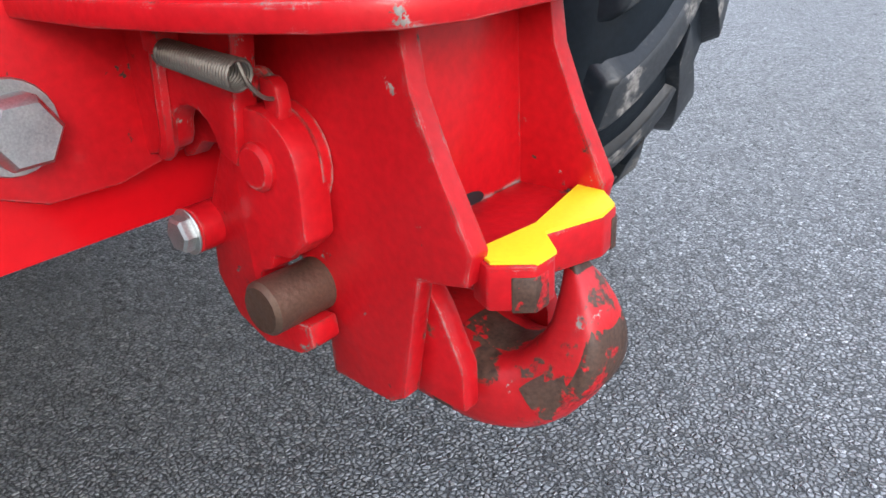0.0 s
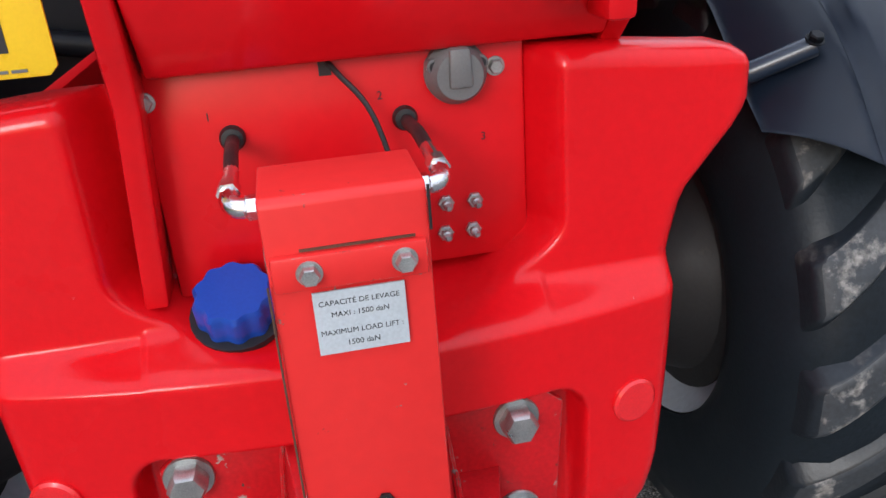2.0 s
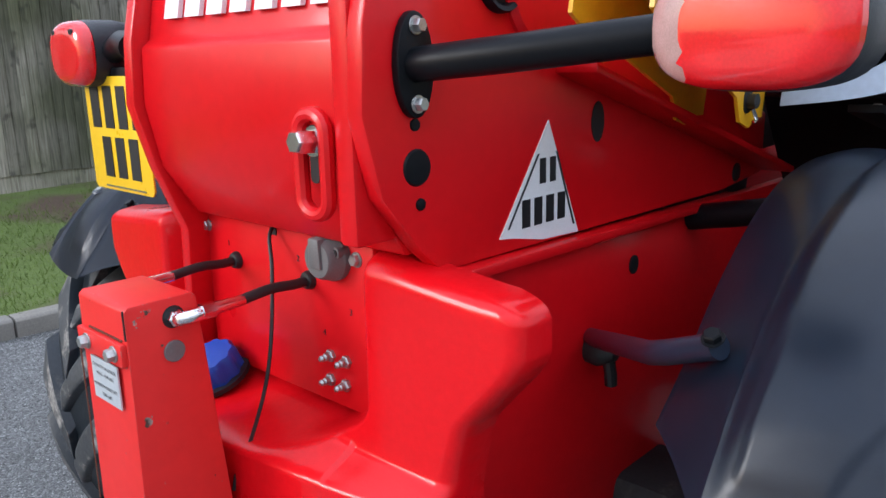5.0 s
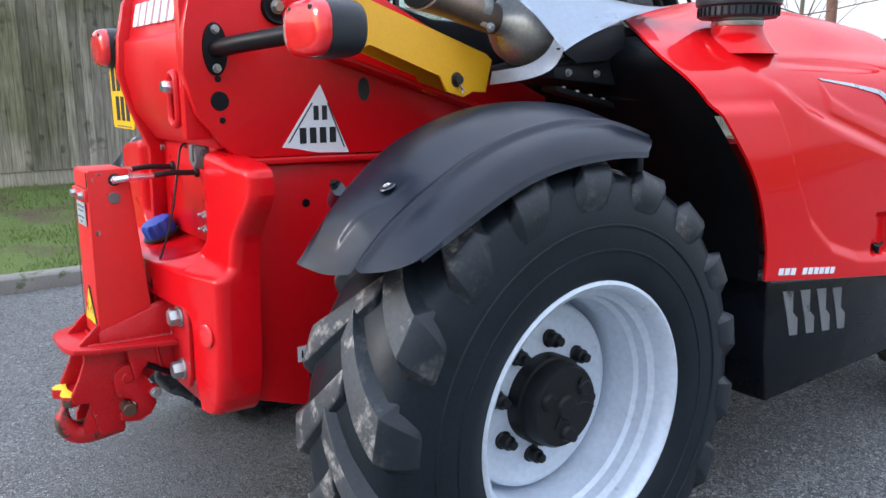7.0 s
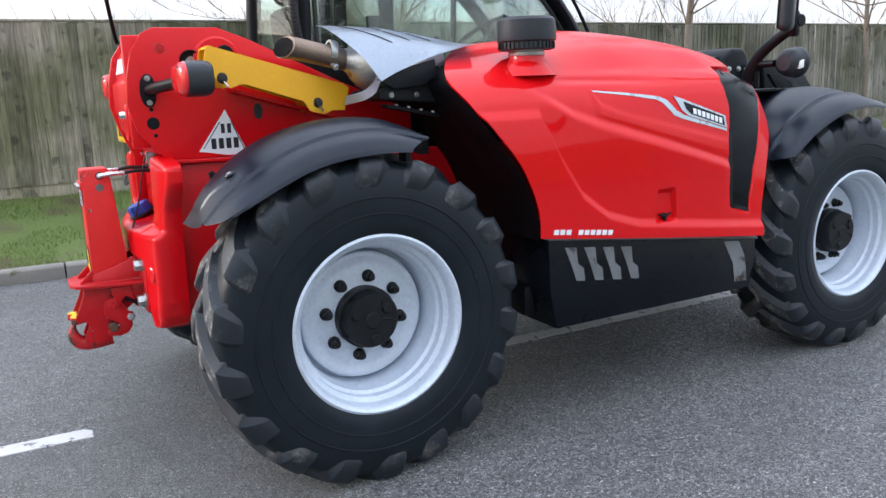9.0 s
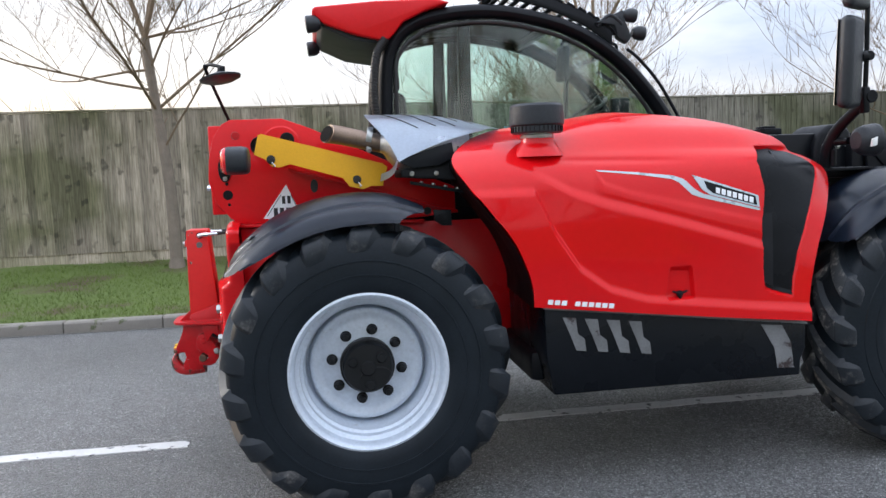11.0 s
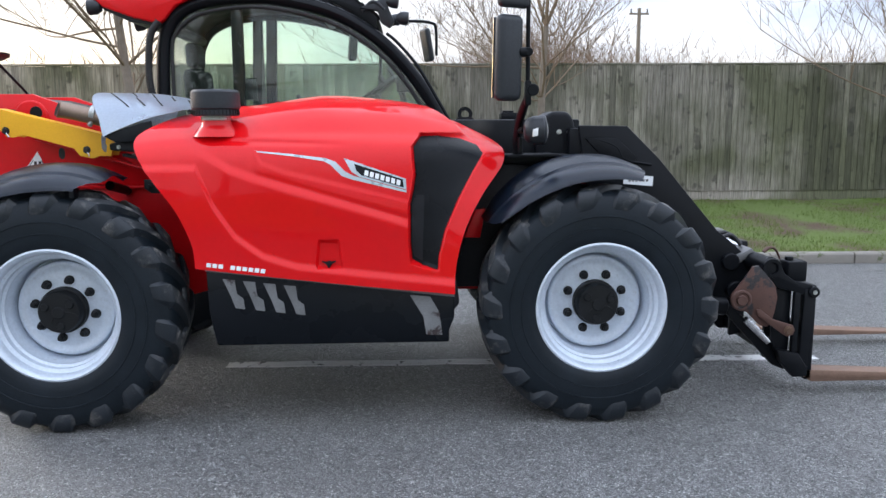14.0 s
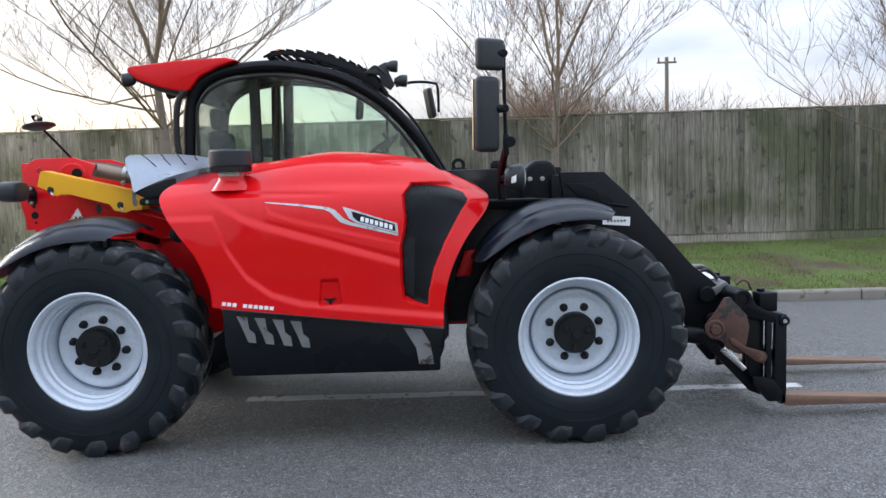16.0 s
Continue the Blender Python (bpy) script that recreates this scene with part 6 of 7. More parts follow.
for k in range(10):
    if k == 3:
        continue
    x = 0.755 + k * 0.029
    zc = 0.846 - (x - 0.755) * 0.112
    part("model_letter", drape([(x, zc - 0.010), (x + 0.022, zc - 0.0125), (x + 0.026, zc + 0.0075), (x + 0.004, zc + 0.010)], 0.002, 0.001, 1), "white", hood, "slanted white lettering block")
# latch in its pocket
t = bm_new()
p = on_hood(1.345, 0.845, 0.004)
cyl(t, p, p + Vector((0, -0.014, 0)), 0.014, None, 16, 0.002)
for dx in (-0.034, 0.034):
    tube(t, [p + Vector((0, -0.010, 0)), p + Vector((dx, -0.012, 0.012))], 0.007, 8, 0.004)
tube(t, [p + Vector((0, -0.010, 0)), p + Vector((0, -0.012, -0.030))], 0.009, 8, 0.005)
part("hood_latch", t, "black", hood, "black T-handle hood latch")
# inner arch liner behind the rear wheel
t = bm_new()
LN = [v for v in HR if v.z < 1.52 and v.y < -0.7]
sheet(t, lambda u, v: (lambda p: Vector((p.x + 0.002 + 0.05 * v, p.y + 0.004 + (-0.37 - p.y) * v, p.z - 0.012)))(LN[min(int(u * (len(LN) - 1)), len(LN) - 1)]), len(LN) - 1, 8, 0.006)
part("arch_liner", t, "panel", tele, "black splashed wheel arch liner", 60)
t = bm_new()
prism(t, [(0.20, 1.385), (0.46, 1.365), (0.78, 1.34), (0.78, 1.54), (0.60, 1.54), (0.38, 1.47), (0.30, 1.44), (0.20, 1.42)], "y", -0.70, -0.40, 0.01)
eng = part("engine_bay_bracket", t, "panel", tele, "black bracket plate with bolts under the muffler")
for x, y, z in ((0.25, -0.702, 1.402), (0.36, -0.702, 1.400), (0.45, -0.702, 1.43)):
    t = bm_new()
    hexhead(t, (x, y, z), (0, -1, 0), 0.008, 0.008)
    part("bolt", t, "zinc", eng)

# steps and side box under the hood
SK = [(0.745, 0.815), (0.752, 0.60), (0.782, 0.435), (1.93, 0.435), (1.93, 0.50), (1.955, 0.56), (1.955, 0.672)]
t = bm_new()
prism(t, SK, "y", -1.04, -0.42, 0.012)
sk = part("side_box", t, "steelbox", tele, "dark steel side box below the hood with decals")
t = bm_new()
prism(t, [(0.745, 0.822), (0.745, 0.812), (1.955, 0.668), (1.955, 0.678)], "y", -1.048, -1.0, 0.001)
part("top_edge", t, "grey", sk)
for k in range(4):
    x = 0.825 + k * 0.098
    z = 0.772 - k * 0.0115
    t = bm_new()
    prism(t, [(x, z), (x + 0.058, z - 0.006), (x + 0.066, z - 0.075), (x + 0.096, z - 0.098), (x + 0.102, z - 0.152), (x + 0.058, z - 0.146), (x + 0.036, z - 0.085)], "y", -1.0425, -1.0395)
    part("decal_bar", t, "worn", sk, "worn silver slanted decal bar")
t = bm_new()
prism(t, [(1.735, 0.680), (1.835, 0.670), (1.880, 0.59), (1.895, 0.475), (1.815, 0.478), (1.800, 0.57)], "y", -1.0425, -1.0395)
part("worn_patch", t, "worn", sk, "scuffed silver decal")

# ---- fenders ----
def fender(lines, ys, label, bow=0.0):
    """lines: (x, z) of the inner edge, the ridge and the outer edge, from rear to front; ys: their y."""
    G = [smooth_pts([(x, y, z) for x, z in ln], 10) for ln, y in zip(lines, ys)]

    def on(g, u):
        k = u * (len(g) - 1)
        i = min(int(k), len(g) - 2)
        return g[i].lerp(g[i + 1], k - i)

    def clip(x, lo, wide):
        return sstep(min(1.0, max(0.0, (x - lo) / wide)))

    def f(u, v):
        a, b, c = (on(g, u) for g in G)
        b.y += math.copysign(bow, c.y) * sstep(min(1.0, u / 0.3))
        rise = min(1.0, u / 0.10)
        if v < 0.6:
            w = v / 0.6
            p = a.lerp(b, w)
            p.z += (0.022 * rise - 0.012 * (1 - rise)) * math.sin(math.pi * w) - 0.016 * rise * (1 - sstep(w / 0.12))
        else:
            w = (v - 0.6) / 0.4
            p = b.lerp(c, w)
            p.y += (c.y - b.y) * 0.10 * math.sin(math.pi * w)
            p.z += (0.012 * rise - 0.006 * (1 - rise)) * math.sin(math.pi * w) - (0.008 if v > 0.985 else 0)
        p.z += 0.011 * math.exp(-((v - 0.59) / 0.022) ** 2)
        if bow:
            # raised panel in the moulding, running out upwards
            r = 0.31 + 0.13 * min(1.0, max(0.0, (u - 0.07) / 0.10))
            up = clip(u, 0.050, 0.018) * (1 - clip(u, 0.11, 0.16)) * clip(v, 0.065, 0.03) * (1 - clip(v, r, 0.03))
            p += Vector((-0.7, 0, 0.7)) * 0.0042 * up
        return p
    t = bm_new()
    sheet(t, f, 120 if bow else 70, 96 if bow else 56, 0.006)
    return part("fender", t, "fender", tele, label, 40), f


RLINES = ([(-0.588, 0.998), (-0.500, 1.125), (-0.365, 1.238), (-0.20, 1.303), (-0.04, 1.326), (0.11, 1.318), (0.20, 1.288), (0.275, 1.246)],
          [(-0.565, 1.013), (-0.475, 1.105), (-0.36, 1.185), (-0.22, 1.247), (-0.07, 1.280), (0.07, 1.283), (0.17, 1.266), (0.262, 1.238)],
          [(-0.487, 1.055), (-0.400, 1.098), (-0.31, 1.142), (-0.21, 1.182), (-0.10, 1.206), (0.0, 1.215), (0.07, 1.217), (0.150, 1.214)])
FLINES = ([(2.125, 1.02), (2.19, 1.122), (2.28, 1.215), (2.40, 1.293), (2.54, 1.337), (2.67, 1.348), (2.80, 1.332), (2.93, 1.280)],
          [(2.135, 1.02), (2.205, 1.10), (2.30, 1.180), (2.42, 1.250), (2.55, 1.296), (2.67, 1.309), (2.80, 1.300), (2.92, 1.262)],
          [(2.185, 1.04), (2.255, 1.09), (2.34, 1.145), (2.44, 1.193), (2.55, 1.230), (2.66, 1.246), (2.77, 1.249), (2.875, 1.240)])
for s in (-1, 1):
    fd, f = fender(RLINES, (s * 0.735, s * 0.945, s * 1.063), "matt black moulded rear fender", 0.030)
    t = bm_new()
    p = f(0.188, 0.39) + Vector((-0.001, 0, 0.001))
    lathe(t, p + Vector((0, 0, 0.004)), Vector((-0.45, 0, 1)), [(0, 0.001), (0.0085, 0.001), (0.009, 0.003), (0.007, 0.004), (0.005, 0.001), (0, 0.001)], 20)
    part("fender_bolt", t, "zinc", fd)
    t = bm_new()
    lathe(t, p + Vector((0, 0, 0.003)), Vector((-0.45, 0, 1)), [(0.0095, 0.0), (0.0125, 0.0015), (0.0155, 0.0015), (0.018, -0.001)], 28)
    part("bolt_seat", t, "fender", fd)
    t = bm_new()
    tube(t, [(0.16, s * 0.62, 1.20), (0.16, s * 0.36, 1.15)], 0.025, 12)
    box(t, (0.09, min(s * 0.6, s * 0.88), 1.225), (0.13, max(s * 0.6, s * 0.88), 1.255), 0.004)
    box(t, (0.128, min(s * 0.99, s * 1.052), 1.172), (0.150, max(s * 0.99, s * 1.052), 1.218), 0.004)
    part("fender_stay", t, "black", fd)
    t = bm_new()
    # the moulding runs on inwards past the tyre's flank
    low = smooth_pts([(x, s * 0.626, z) for x, z in ((-0.462, 1.028), (-0.395, 1.084), (-0.290, 1.183), (-0.165, 1.262), (-0.030, 1.294), (0.110, 1.294), (0.200, 1.266), (0.275, 1.232))], 10)
    sheet(t, lambda u, v: f(0.004 + 0.99 * u, 0.004).lerp(low[min(int(u * 70 + 0.5), 70)], v) + Vector((0, 0, 0.010 * math.sin(math.pi * v))), 70, 10, 0.006)
    part("inner_wall", t, "fender", fd, "", 60)
    t = bm_new()
    tube(t, [(-0.193, s * 0.365, 1.003), (-0.412, s * 0.590, 1.096), (-0.430, s * 0.622, 1.110), (-0.458, s * 0.697, 1.144)], 0.016, 12)
    stay = part("stay_tube", t, "fender", fd)
    t = bm_new()
    hexhead(t, (-0.464, s * 0.692, 1.153), (-0.5, 0, 0.86), 0.010, 0.009)
    part("stay_bolt", t, "black", stay)
    fd, f = fender(FLINES, (s * 0.62, s * 0.93, s * 1.056), "matt black moulded front fender")
    t = bm_new()
    tube(t, [(2.62, s * 0.66, 1.30), (2.60, s * 0.36, 1.02)], 0.03, 12)
    part("fender_stay", t, "black", fd)

# ---- exhaust and heat shield ----
t = bm_new()
ctr = smooth_pts([(-0.110, -0.535, 1.598), (-0.05, -0.535, 1.588), (0.06, -0.535, 1.562), (0.20, -0.535, 1.530)], 5)
tube(t, ctr, 0.042, 24)
SLASH = Vector((-0.80, -0.52, 0.30)).normalized()
for v in t.verts:
    # slash cut, so that the mouth opens outwards
    d = v.co - Vector((-0.110, -0.535, 1.598))
    cut = -(d.y * SLASH.y + (d.z + 0.17 * d.x) * SLASH.z) / SLASH.x
    v.co.x += (cut - 0.17 * d.z) * max(0.0, 1 - max(0.0, d.x + 0.01) / 0.09)
ex = part("exhaust_pipe", t, "pipe", tele, "heat-tinted slash-cut exhaust pipe")
# dark disc closes the mouth in place of a shaded bore
t = bm_new()
rim_ = [(0.036 * math.cos(a), 0.036 * math.sin(a)) for a in [2 * math.pi * i / 24 for i in range(24)]]
t.faces.new([t.verts.new((-0.119 - (a * SLASH.y + b * SLASH.z) / SLASH.x, -0.535 + a, 1.5985 + b)) for a, b in rim_])
bmesh.ops.solidify(t, geom=t.faces[:], thickness=0.004)
part("pipe_mouth", t, "dark_inside", ex)
t = bm_new()
lathe(t, (0.062, -0.53, 1.576), (1, 0, -0.22), [(0.041, 0), (0.051, 0), (0.051, 0.026), (0.041, 0.026)], 24, True)
tube(t, [(0.066, -0.560, 1.530), (0.070, -0.590, 1.518)], 0.007, 8)
hexhead(t, (0.070, -0.590, 1.518), (0, -1, -0.3), 0.010, 0.008)
part("clamp", t, "zinc", ex)
t = bm_new()
lathe(t, (0.125, -0.535, 1.548), (1, 0.0, -0.14), [(0.042, 0), (0.048, 0.02), (0.075, 0.045), (0.100, 0.075), (0.112, 0.11), (0.114, 0.16), (0.114, 0.40), (0, 0.42)], 36)
part("muffler", t, "muffler", tele, "rounded stainless muffler can")


def shield(u, v):
    x0, z0 = 0.085 - 0.03 * math.sin(math.pi * min(1.0, v * 1.2)) + 0.105 * v ** 2.4, 1.690 - 0.236 * v ** 2.6
    x1, z1 = 0.74 - 0.13 * v, 1.602 - 0.012 * v
    y = -0.36 - 0.385 * v
    return Vector((x0 + (x1 - x0) * u, y - 0.01 * u, z0 + (z1 - z0) * u ** 0.85 + 0.035 * math.sin(math.pi * u) * (1 - v * 0.7)))


t = bm_new()
sheet(t, shield, 36, 30, 0.003)
hs = part("heat_shield", t, "heat", tele, "curved slotted heat shield of brushed steel", 50)
# louvres are dark strips on the sheet, their shade painted in
for u0, v0, v1 in ((0.10, 0.18, 0.72), (0.26, 0.12, 0.40), (0.38, 0.45, 0.70), (0.42, 0.12, 0.40), (0.55, 0.45, 0.70), (0.58, 0.12, 0.38), (0.72, 0.14, 0.34)):
    pts = [shield(u0 + 0.42 * (v1 - v0) * i / 8, v0 + (v1 - v0) * i / 8) + Vector((0, -0.001, 0.001)) for i in range(9)]
    t = bm_new()
    tube(t, pts, 0.0045, 6, None, (1, 0.35))
    part("louvre_slot", t, "dark_inside", hs)
C1 = smooth_pts([(0.185, -0.750, 1.460), (0.172, -0.722, 1.412), (0.150, -0.650, 1.385), (0.120, -0.53, 1.370)], 6)
C2 = smooth_pts([(0.195, -0.705, 1.492), (0.180, -0.682, 1.450), (0.158, -0.630, 1.421), (0.128, -0.53, 1.406)], 6)
t = bm_new()
sheet(t, lambda u, v: C1[min(int(u * 18), 18)].lerp(C2[min(int(u * 18), 18)], v), 18, 4, 0.003)
part("shield_band", t, "heat", hs, "steel band wrapping under the muffler")
t = bm_new()
prism(t, [(0.18, 1.462), (0.368, 1.520), (0.43, 1.535), (0.44, 1.47), (0.37, 1.435), (0.25, 1.425)], "y", -0.735, -0.72, 0.003)
part("shield_side", t, "panel", hs)
# black plate behind the rear edge of the hood
t = bm_new()
prism(t, [(-0.62, 1.53), (-0.76, 1.475), (-0.90, 1.40), (-0.94, 1.35), (-0.92, 1.325), (-0.62, 1.325)], "x", 0.468, 0.478, 0.002)
ap = part("arch_plate", t, "panel", tele, "black plate with two bolts behind the hood edge")
for y, z in ((-0.722, 1.402), (-0.888, 1.350)):
    t = bm_new()
    hexhead(t, (0.468, y, z), (-1, 0, 0), 0.010, 0.009)
    part("bolt", t, "zinc", ap)
t = bm_new()
prism(t, [(0.350, 1.232), (0.43, 1.230), (0.43, 1.158), (0.385, 1.160), (0.350, 1.185)], "y", -0.655, -0.632, 0.003)
hexhead(t, (0.378, -0.655, 1.196), (0, -1, 0), 0.011, 0.010)
part("arch_bracket", t, "panel", tele, "black bracket with a bolt above the tyre")
# rail with a row of small bolts
t = bm_new()
prism(t, [(0.25, 1.368), (0.58, 1.300), (0.58, 1.285), (0.25, 1.353)], "y", -0.66, -0.60, 0.002)
rl = part("bolted_rail", t, "panel", tele, "black steel rail with a row of bolts")
for k in range(5):
    x = 0.30 + 0.055 * k
    t = bm_new()
    hexhead(t, (x, -0.635, 1.3955 - (x - 0.12) * 0.2065), (0.2, 0, 1), 0.0075, 0.007)
    part("bolt", t, "zinc", rl)

# ---- air pre-cleaner ----
HOOD_Z = hood_tree.ray_cast(Vector((0.788, -0.850, 3)), Vector((0, 0, -1)))[0].z
t = bm_new()
lathe(t, (0.788, -0.850, 1.556), (0, 0, 1), [(0, 0), (0.106, 0), (0.110, 0.006), (0.110, 0.030), (0.118, 0.036), (0.120, 0.048), (0.116, 0.115), (0.106, 0.126), (0, 0.132)], 40)
pc = part("air_precleaner", t, "plastic", tele, "black round air pre-cleaner bowl on the hood")
t = bm_new()
for k in range(36):
    a = 2 * math.pi * k / 36
    box(t, (-0.002, 0.106, 1.561), (0.002, 0.114, 1.585), 0, Matrix.Translation((0.788, -0.850, 0)) @ Matrix.Rotation(a, 4, "Z"))
part("fin_ring", t, "black", pc)
t = bm_new()
lathe(t, (0.788, -0.850, 0), (0, 0, 1), [(0.118, HOOD_Z - 0.040), (0.096, HOOD_Z - 0.010), (0.081, HOOD_Z + 0.008), (0.073, HOOD_Z + 0.022), (0.069, 1.536), (0, 1.536)], 40)
part("intake_neck", t, "hood", pc, "red moulded intake neck")
t = bm_new()
lathe(t, (0.788, -0.850, 1.534), (0, 0, 1), [(0.066, 0), (0.072, 0.001), (0.073, 0.004), (0.073, 0.014), (0.070, 0.018), (0.070, 0.026), (0, 0.026)], 32)
part("clamp_ring", t, "zinc", pc)

# ---- cab ----
CAB = [(0.215, 1.45), (0.222, 1.70), (0.240, 1.98), (0.275, 2.10), (0.350, 2.19), (0.50, 2.255), (0.75, 2.285), (1.00, 2.265), (1.30, 2.185), (1.56, 2.030), (1.76, 1.825), (1.90, 1.62), (1.985, 1.44)]
CR, CL = 0.20, 1.02


def cab_line(y, k=6):
    return smooth_pts([(x, y, z) for x, z in CAB], k)


t = bm_new()
tube(t, cab_line(CR), 0.046, 12, None, (0.9, 1.0))
cab = part("cab_frame", t, "black", tele, "black arched cab side frame")
t = bm_new()
tube(t, cab_line(CL), 0.046, 12, None, (0.9, 1.0))
part("side_frame", t, "black", cab)
glass_poly = [(p.x, p.z) for p in cab_line(CR, 4)]
for y in (CR, CL):
    t = bm_new()
    prism(t, glass_poly, "y", y - 0.003, y + 0.003)
    g = part("side_window", t, "glass", cab, "tinted curved side window")
    g.visible_shadow = False
# seals round the glass
t = bm_new()
inner = [(0.27 + (x - 0.27) * 1.0, CR - 0.012, z) for x, z in ((0.29, 1.56), (0.292, 1.96), (0.325, 2.07), (0.40, 2.145), (0.52, 2.195), (0.75, 2.225), (0.99, 2.205), (1.27, 2.13), (1.52, 1.98), (1.71, 1.785), (1.83, 1.60))]
tube(t, smooth_pts(inner, 6), 0.012, 8)
part("window_seal", t, "rubberhose", cab)


def strip(i0, i1, off, y0, y1, thick, name, material, label=""):
    L = cab_line(CR, 6)[i0:i1]
    t = bm_new()

    def f(u, v):
        k = u * (len(L) - 1)
        i = min(int(k), len(L) - 2)
        p = L[i].lerp(L[i + 1], k - i)
        d = (L[i + 1] - L[i]).normalized()
        return Vector((p.x - d.z * off, y0 + (y1 - y0) * v, p.z + d.x * off))
    sheet(t, f, len(L) - 1, 6, thick)
    return part(name, t, material, cab, label)


strip(18, 47, 0.0, CR, CL, 0.02, "roof_panel", "black", "black roof panel")
ws = strip(46, 73, 0.015, CR + 0.02, CL - 0.02, 0.005, "windscreen", "glass", "curved tinted windscreen")
ws.visible_shadow = False
rw = strip(4, 18, 0.01, CR + 0.02, CL - 0.02, 0.005, "rear_window", "glass", "tinted rear window")
rw.visible_shadow = False
for i, y in ((46, 0), (18, 0)):
    p = cab_line(CR, 6)[i]
    t = bm_new()
    tube(t, [(p.x, CR, p.z), (p.x, CL, p.z)], 0.035, 10)
    part("cross_member", t, "black", cab)
# red rear roof cap
t = bm_new()
prism(t, [(-0.150, 2.295), (-0.13, 2.305), (0.20, 2.335), (0.52, 2.345), (0.60, 2.325), (0.47, 2.285), (0.34, 2.225), (0.27, 2.14), (0.235, 2.12), (0.08, 2.155), (-0.09, 2.215), (-0.15, 2.27)], "y", 0.13, 1.07, 0.012, None, 3)
rc = part("roof_cap", t, "red", cab, "red rear roof cap")
t = bm_new()
prism(t, [(-0.13, 2.255), (0.08, 2.16), (0.235, 2.125), (0.235, 2.105), (0.05, 2.135), (-0.10, 2.205)], "y", 0.17, 1.03, 0.008)
part("cap_underside", t, "plastic", rc)
for y in (0.16, 1.0):
    t = bm_new()
    lathe(t, (-0.185, y, 2.215), (1, 0, 0.1), [(0, 0), (0.042, 0), (0.047, 0.006), (0.045, 0.05), (0.03, 0.075), (0, 0.08)], 24)
    tube(t, [(-0.13, y, 2.22), (-0.06, y, 2.23)], 0.014, 8)
    wl_ = part("rear_work_lamp", t, "plastic", rc, "round black rear work lamp")
    t = bm_new()
    lathe(t, (-0.186, y, 2.215), (-1, 0, -0.1), [(0, 0.004), (0.025, 0.003), (0.038, 0), (0, 0)], 24)
    part("lamp_glass", t, "lens", wl_)
# corrugated hose on the rear pillar
t = bm_new()
path = smooth_pts([(0.235, 0.14, 2.13), (0.185, 0.13, 2.05), (0.165, 0.13, 1.90), (0.165, 0.13, 1.76), (0.195, 0.14, 1.62), (0.26, 0.15, 1.50)], 16)
tube(t, path, 0.021, 12)
for p, q in zip(path[::2], path[1::2]):
    d = (q - p).normalized()
    lathe(t, p - d * 0.003, d, [(0.020, 0), (0.026, 0.001), (0.026, 0.005), (0.020, 0.006)], 12, True)
part("corrugated_hose", t, "rubberhose", cab, "black corrugated hose on the rear pillar")
# roof guard
guard = None
L = cab_line(CR, 6)
gp = smooth_pts([(0.805, 0, 2.345), (0.872, 0, 2.372), (1.021, 0, 2.366), (1.199, 0, 2.338), (1.374, 0, 2.274), (1.489, 0, 2.204), (1.55, 0, 2.155)], 5)
for y in (0.20, 0.60, 1.0):
    t = bm_new()
    prism(t, [(p.x, p.z - 0.012 - (0.055 if y < 0.3 else 0.030) * sstep((p.x - 0.80) / 0.6)) for p in gp] + [(p.x, p.z + 0.012) for p in gp[::-1]], "y", y - 0.008, y + 0.008, 0.002)
    if guard is None:
        guard = part("roof_guard", t, "black", cab, "black slatted roof guard")
    else:
        part("guard_rail", t, "black", guard)
for i in range(0, len(gp), 2):
    p = gp[i]
    d = (gp[min(i + 1, len(gp) - 1)] - gp[max(i - 1, 0)]).normalized()
    t = bm_new()
    tube(t, [(p.x, 0.2, p.z), (p.x, 1.0, p.z)], 0.014, 8)
    box(t, (-0.035, 0.19, 0.006), (0.02, 0.21, 0.022), 0.004, Matrix.Translation(p) @ Matrix.Rotation(-math.atan2(d.z, d.x) + 0.15, 4, "Y"))
    part("guard_slat", t, "black", guard)
t = bm_new()
lathe(t, (0.87, 0.20, 2.385), (0, 0, 1), [(0, 0), (0.014, 0), (0.012, 0.014), (0, 0.018)], 14)
part("marker", t, "amber", guard)
t = bm_new()
prism(t, [(1.44, 2.215), (1.53, 2.250), (1.60, 2.285), (1.64, 2.275), (1.62, 2.225), (1.66, 2.135), (1.63, 2.095), (1.575, 2.13), (1.555, 2.20)], "y", 0.165, 0.225, 0.010)
tube(t, smooth_pts([(1.46, 0.19, 2.20), (1.53, 0.17, 2.255), (1.60, 0.17, 2.205)], 4), 0.012, 8)
part("lamp_bracket", t, "plastic", guard)
for x, y, z, r in ((1.655, 0.18, 2.255, 0.041), (1.715, 0.20, 2.158, 0.042), (1.655, 0.95, 2.245, 0.040)):
    t = bm_new()
    lathe(t, (x, y, z), (1, 0, -0.1), [(0, -0.045), (0.022, -0.045), (r * 0.9, -0.02), (r, 0.0), (r, 0.022), (r * 0.9, 0.03), (0, 0.03)], 24)
    wl_ = part("front_work_lamp", t, "plastic", cab, "round black front work lamp")
    t = bm_new()
    lathe(t, (x + 0.0302, y, z - 0.003), (1, 0, -0.1), [(0, 0.004), (r * 0.82, 0.0), (0, 0.0)], 24)
    part("lamp_glass", t, "lens", wl_)
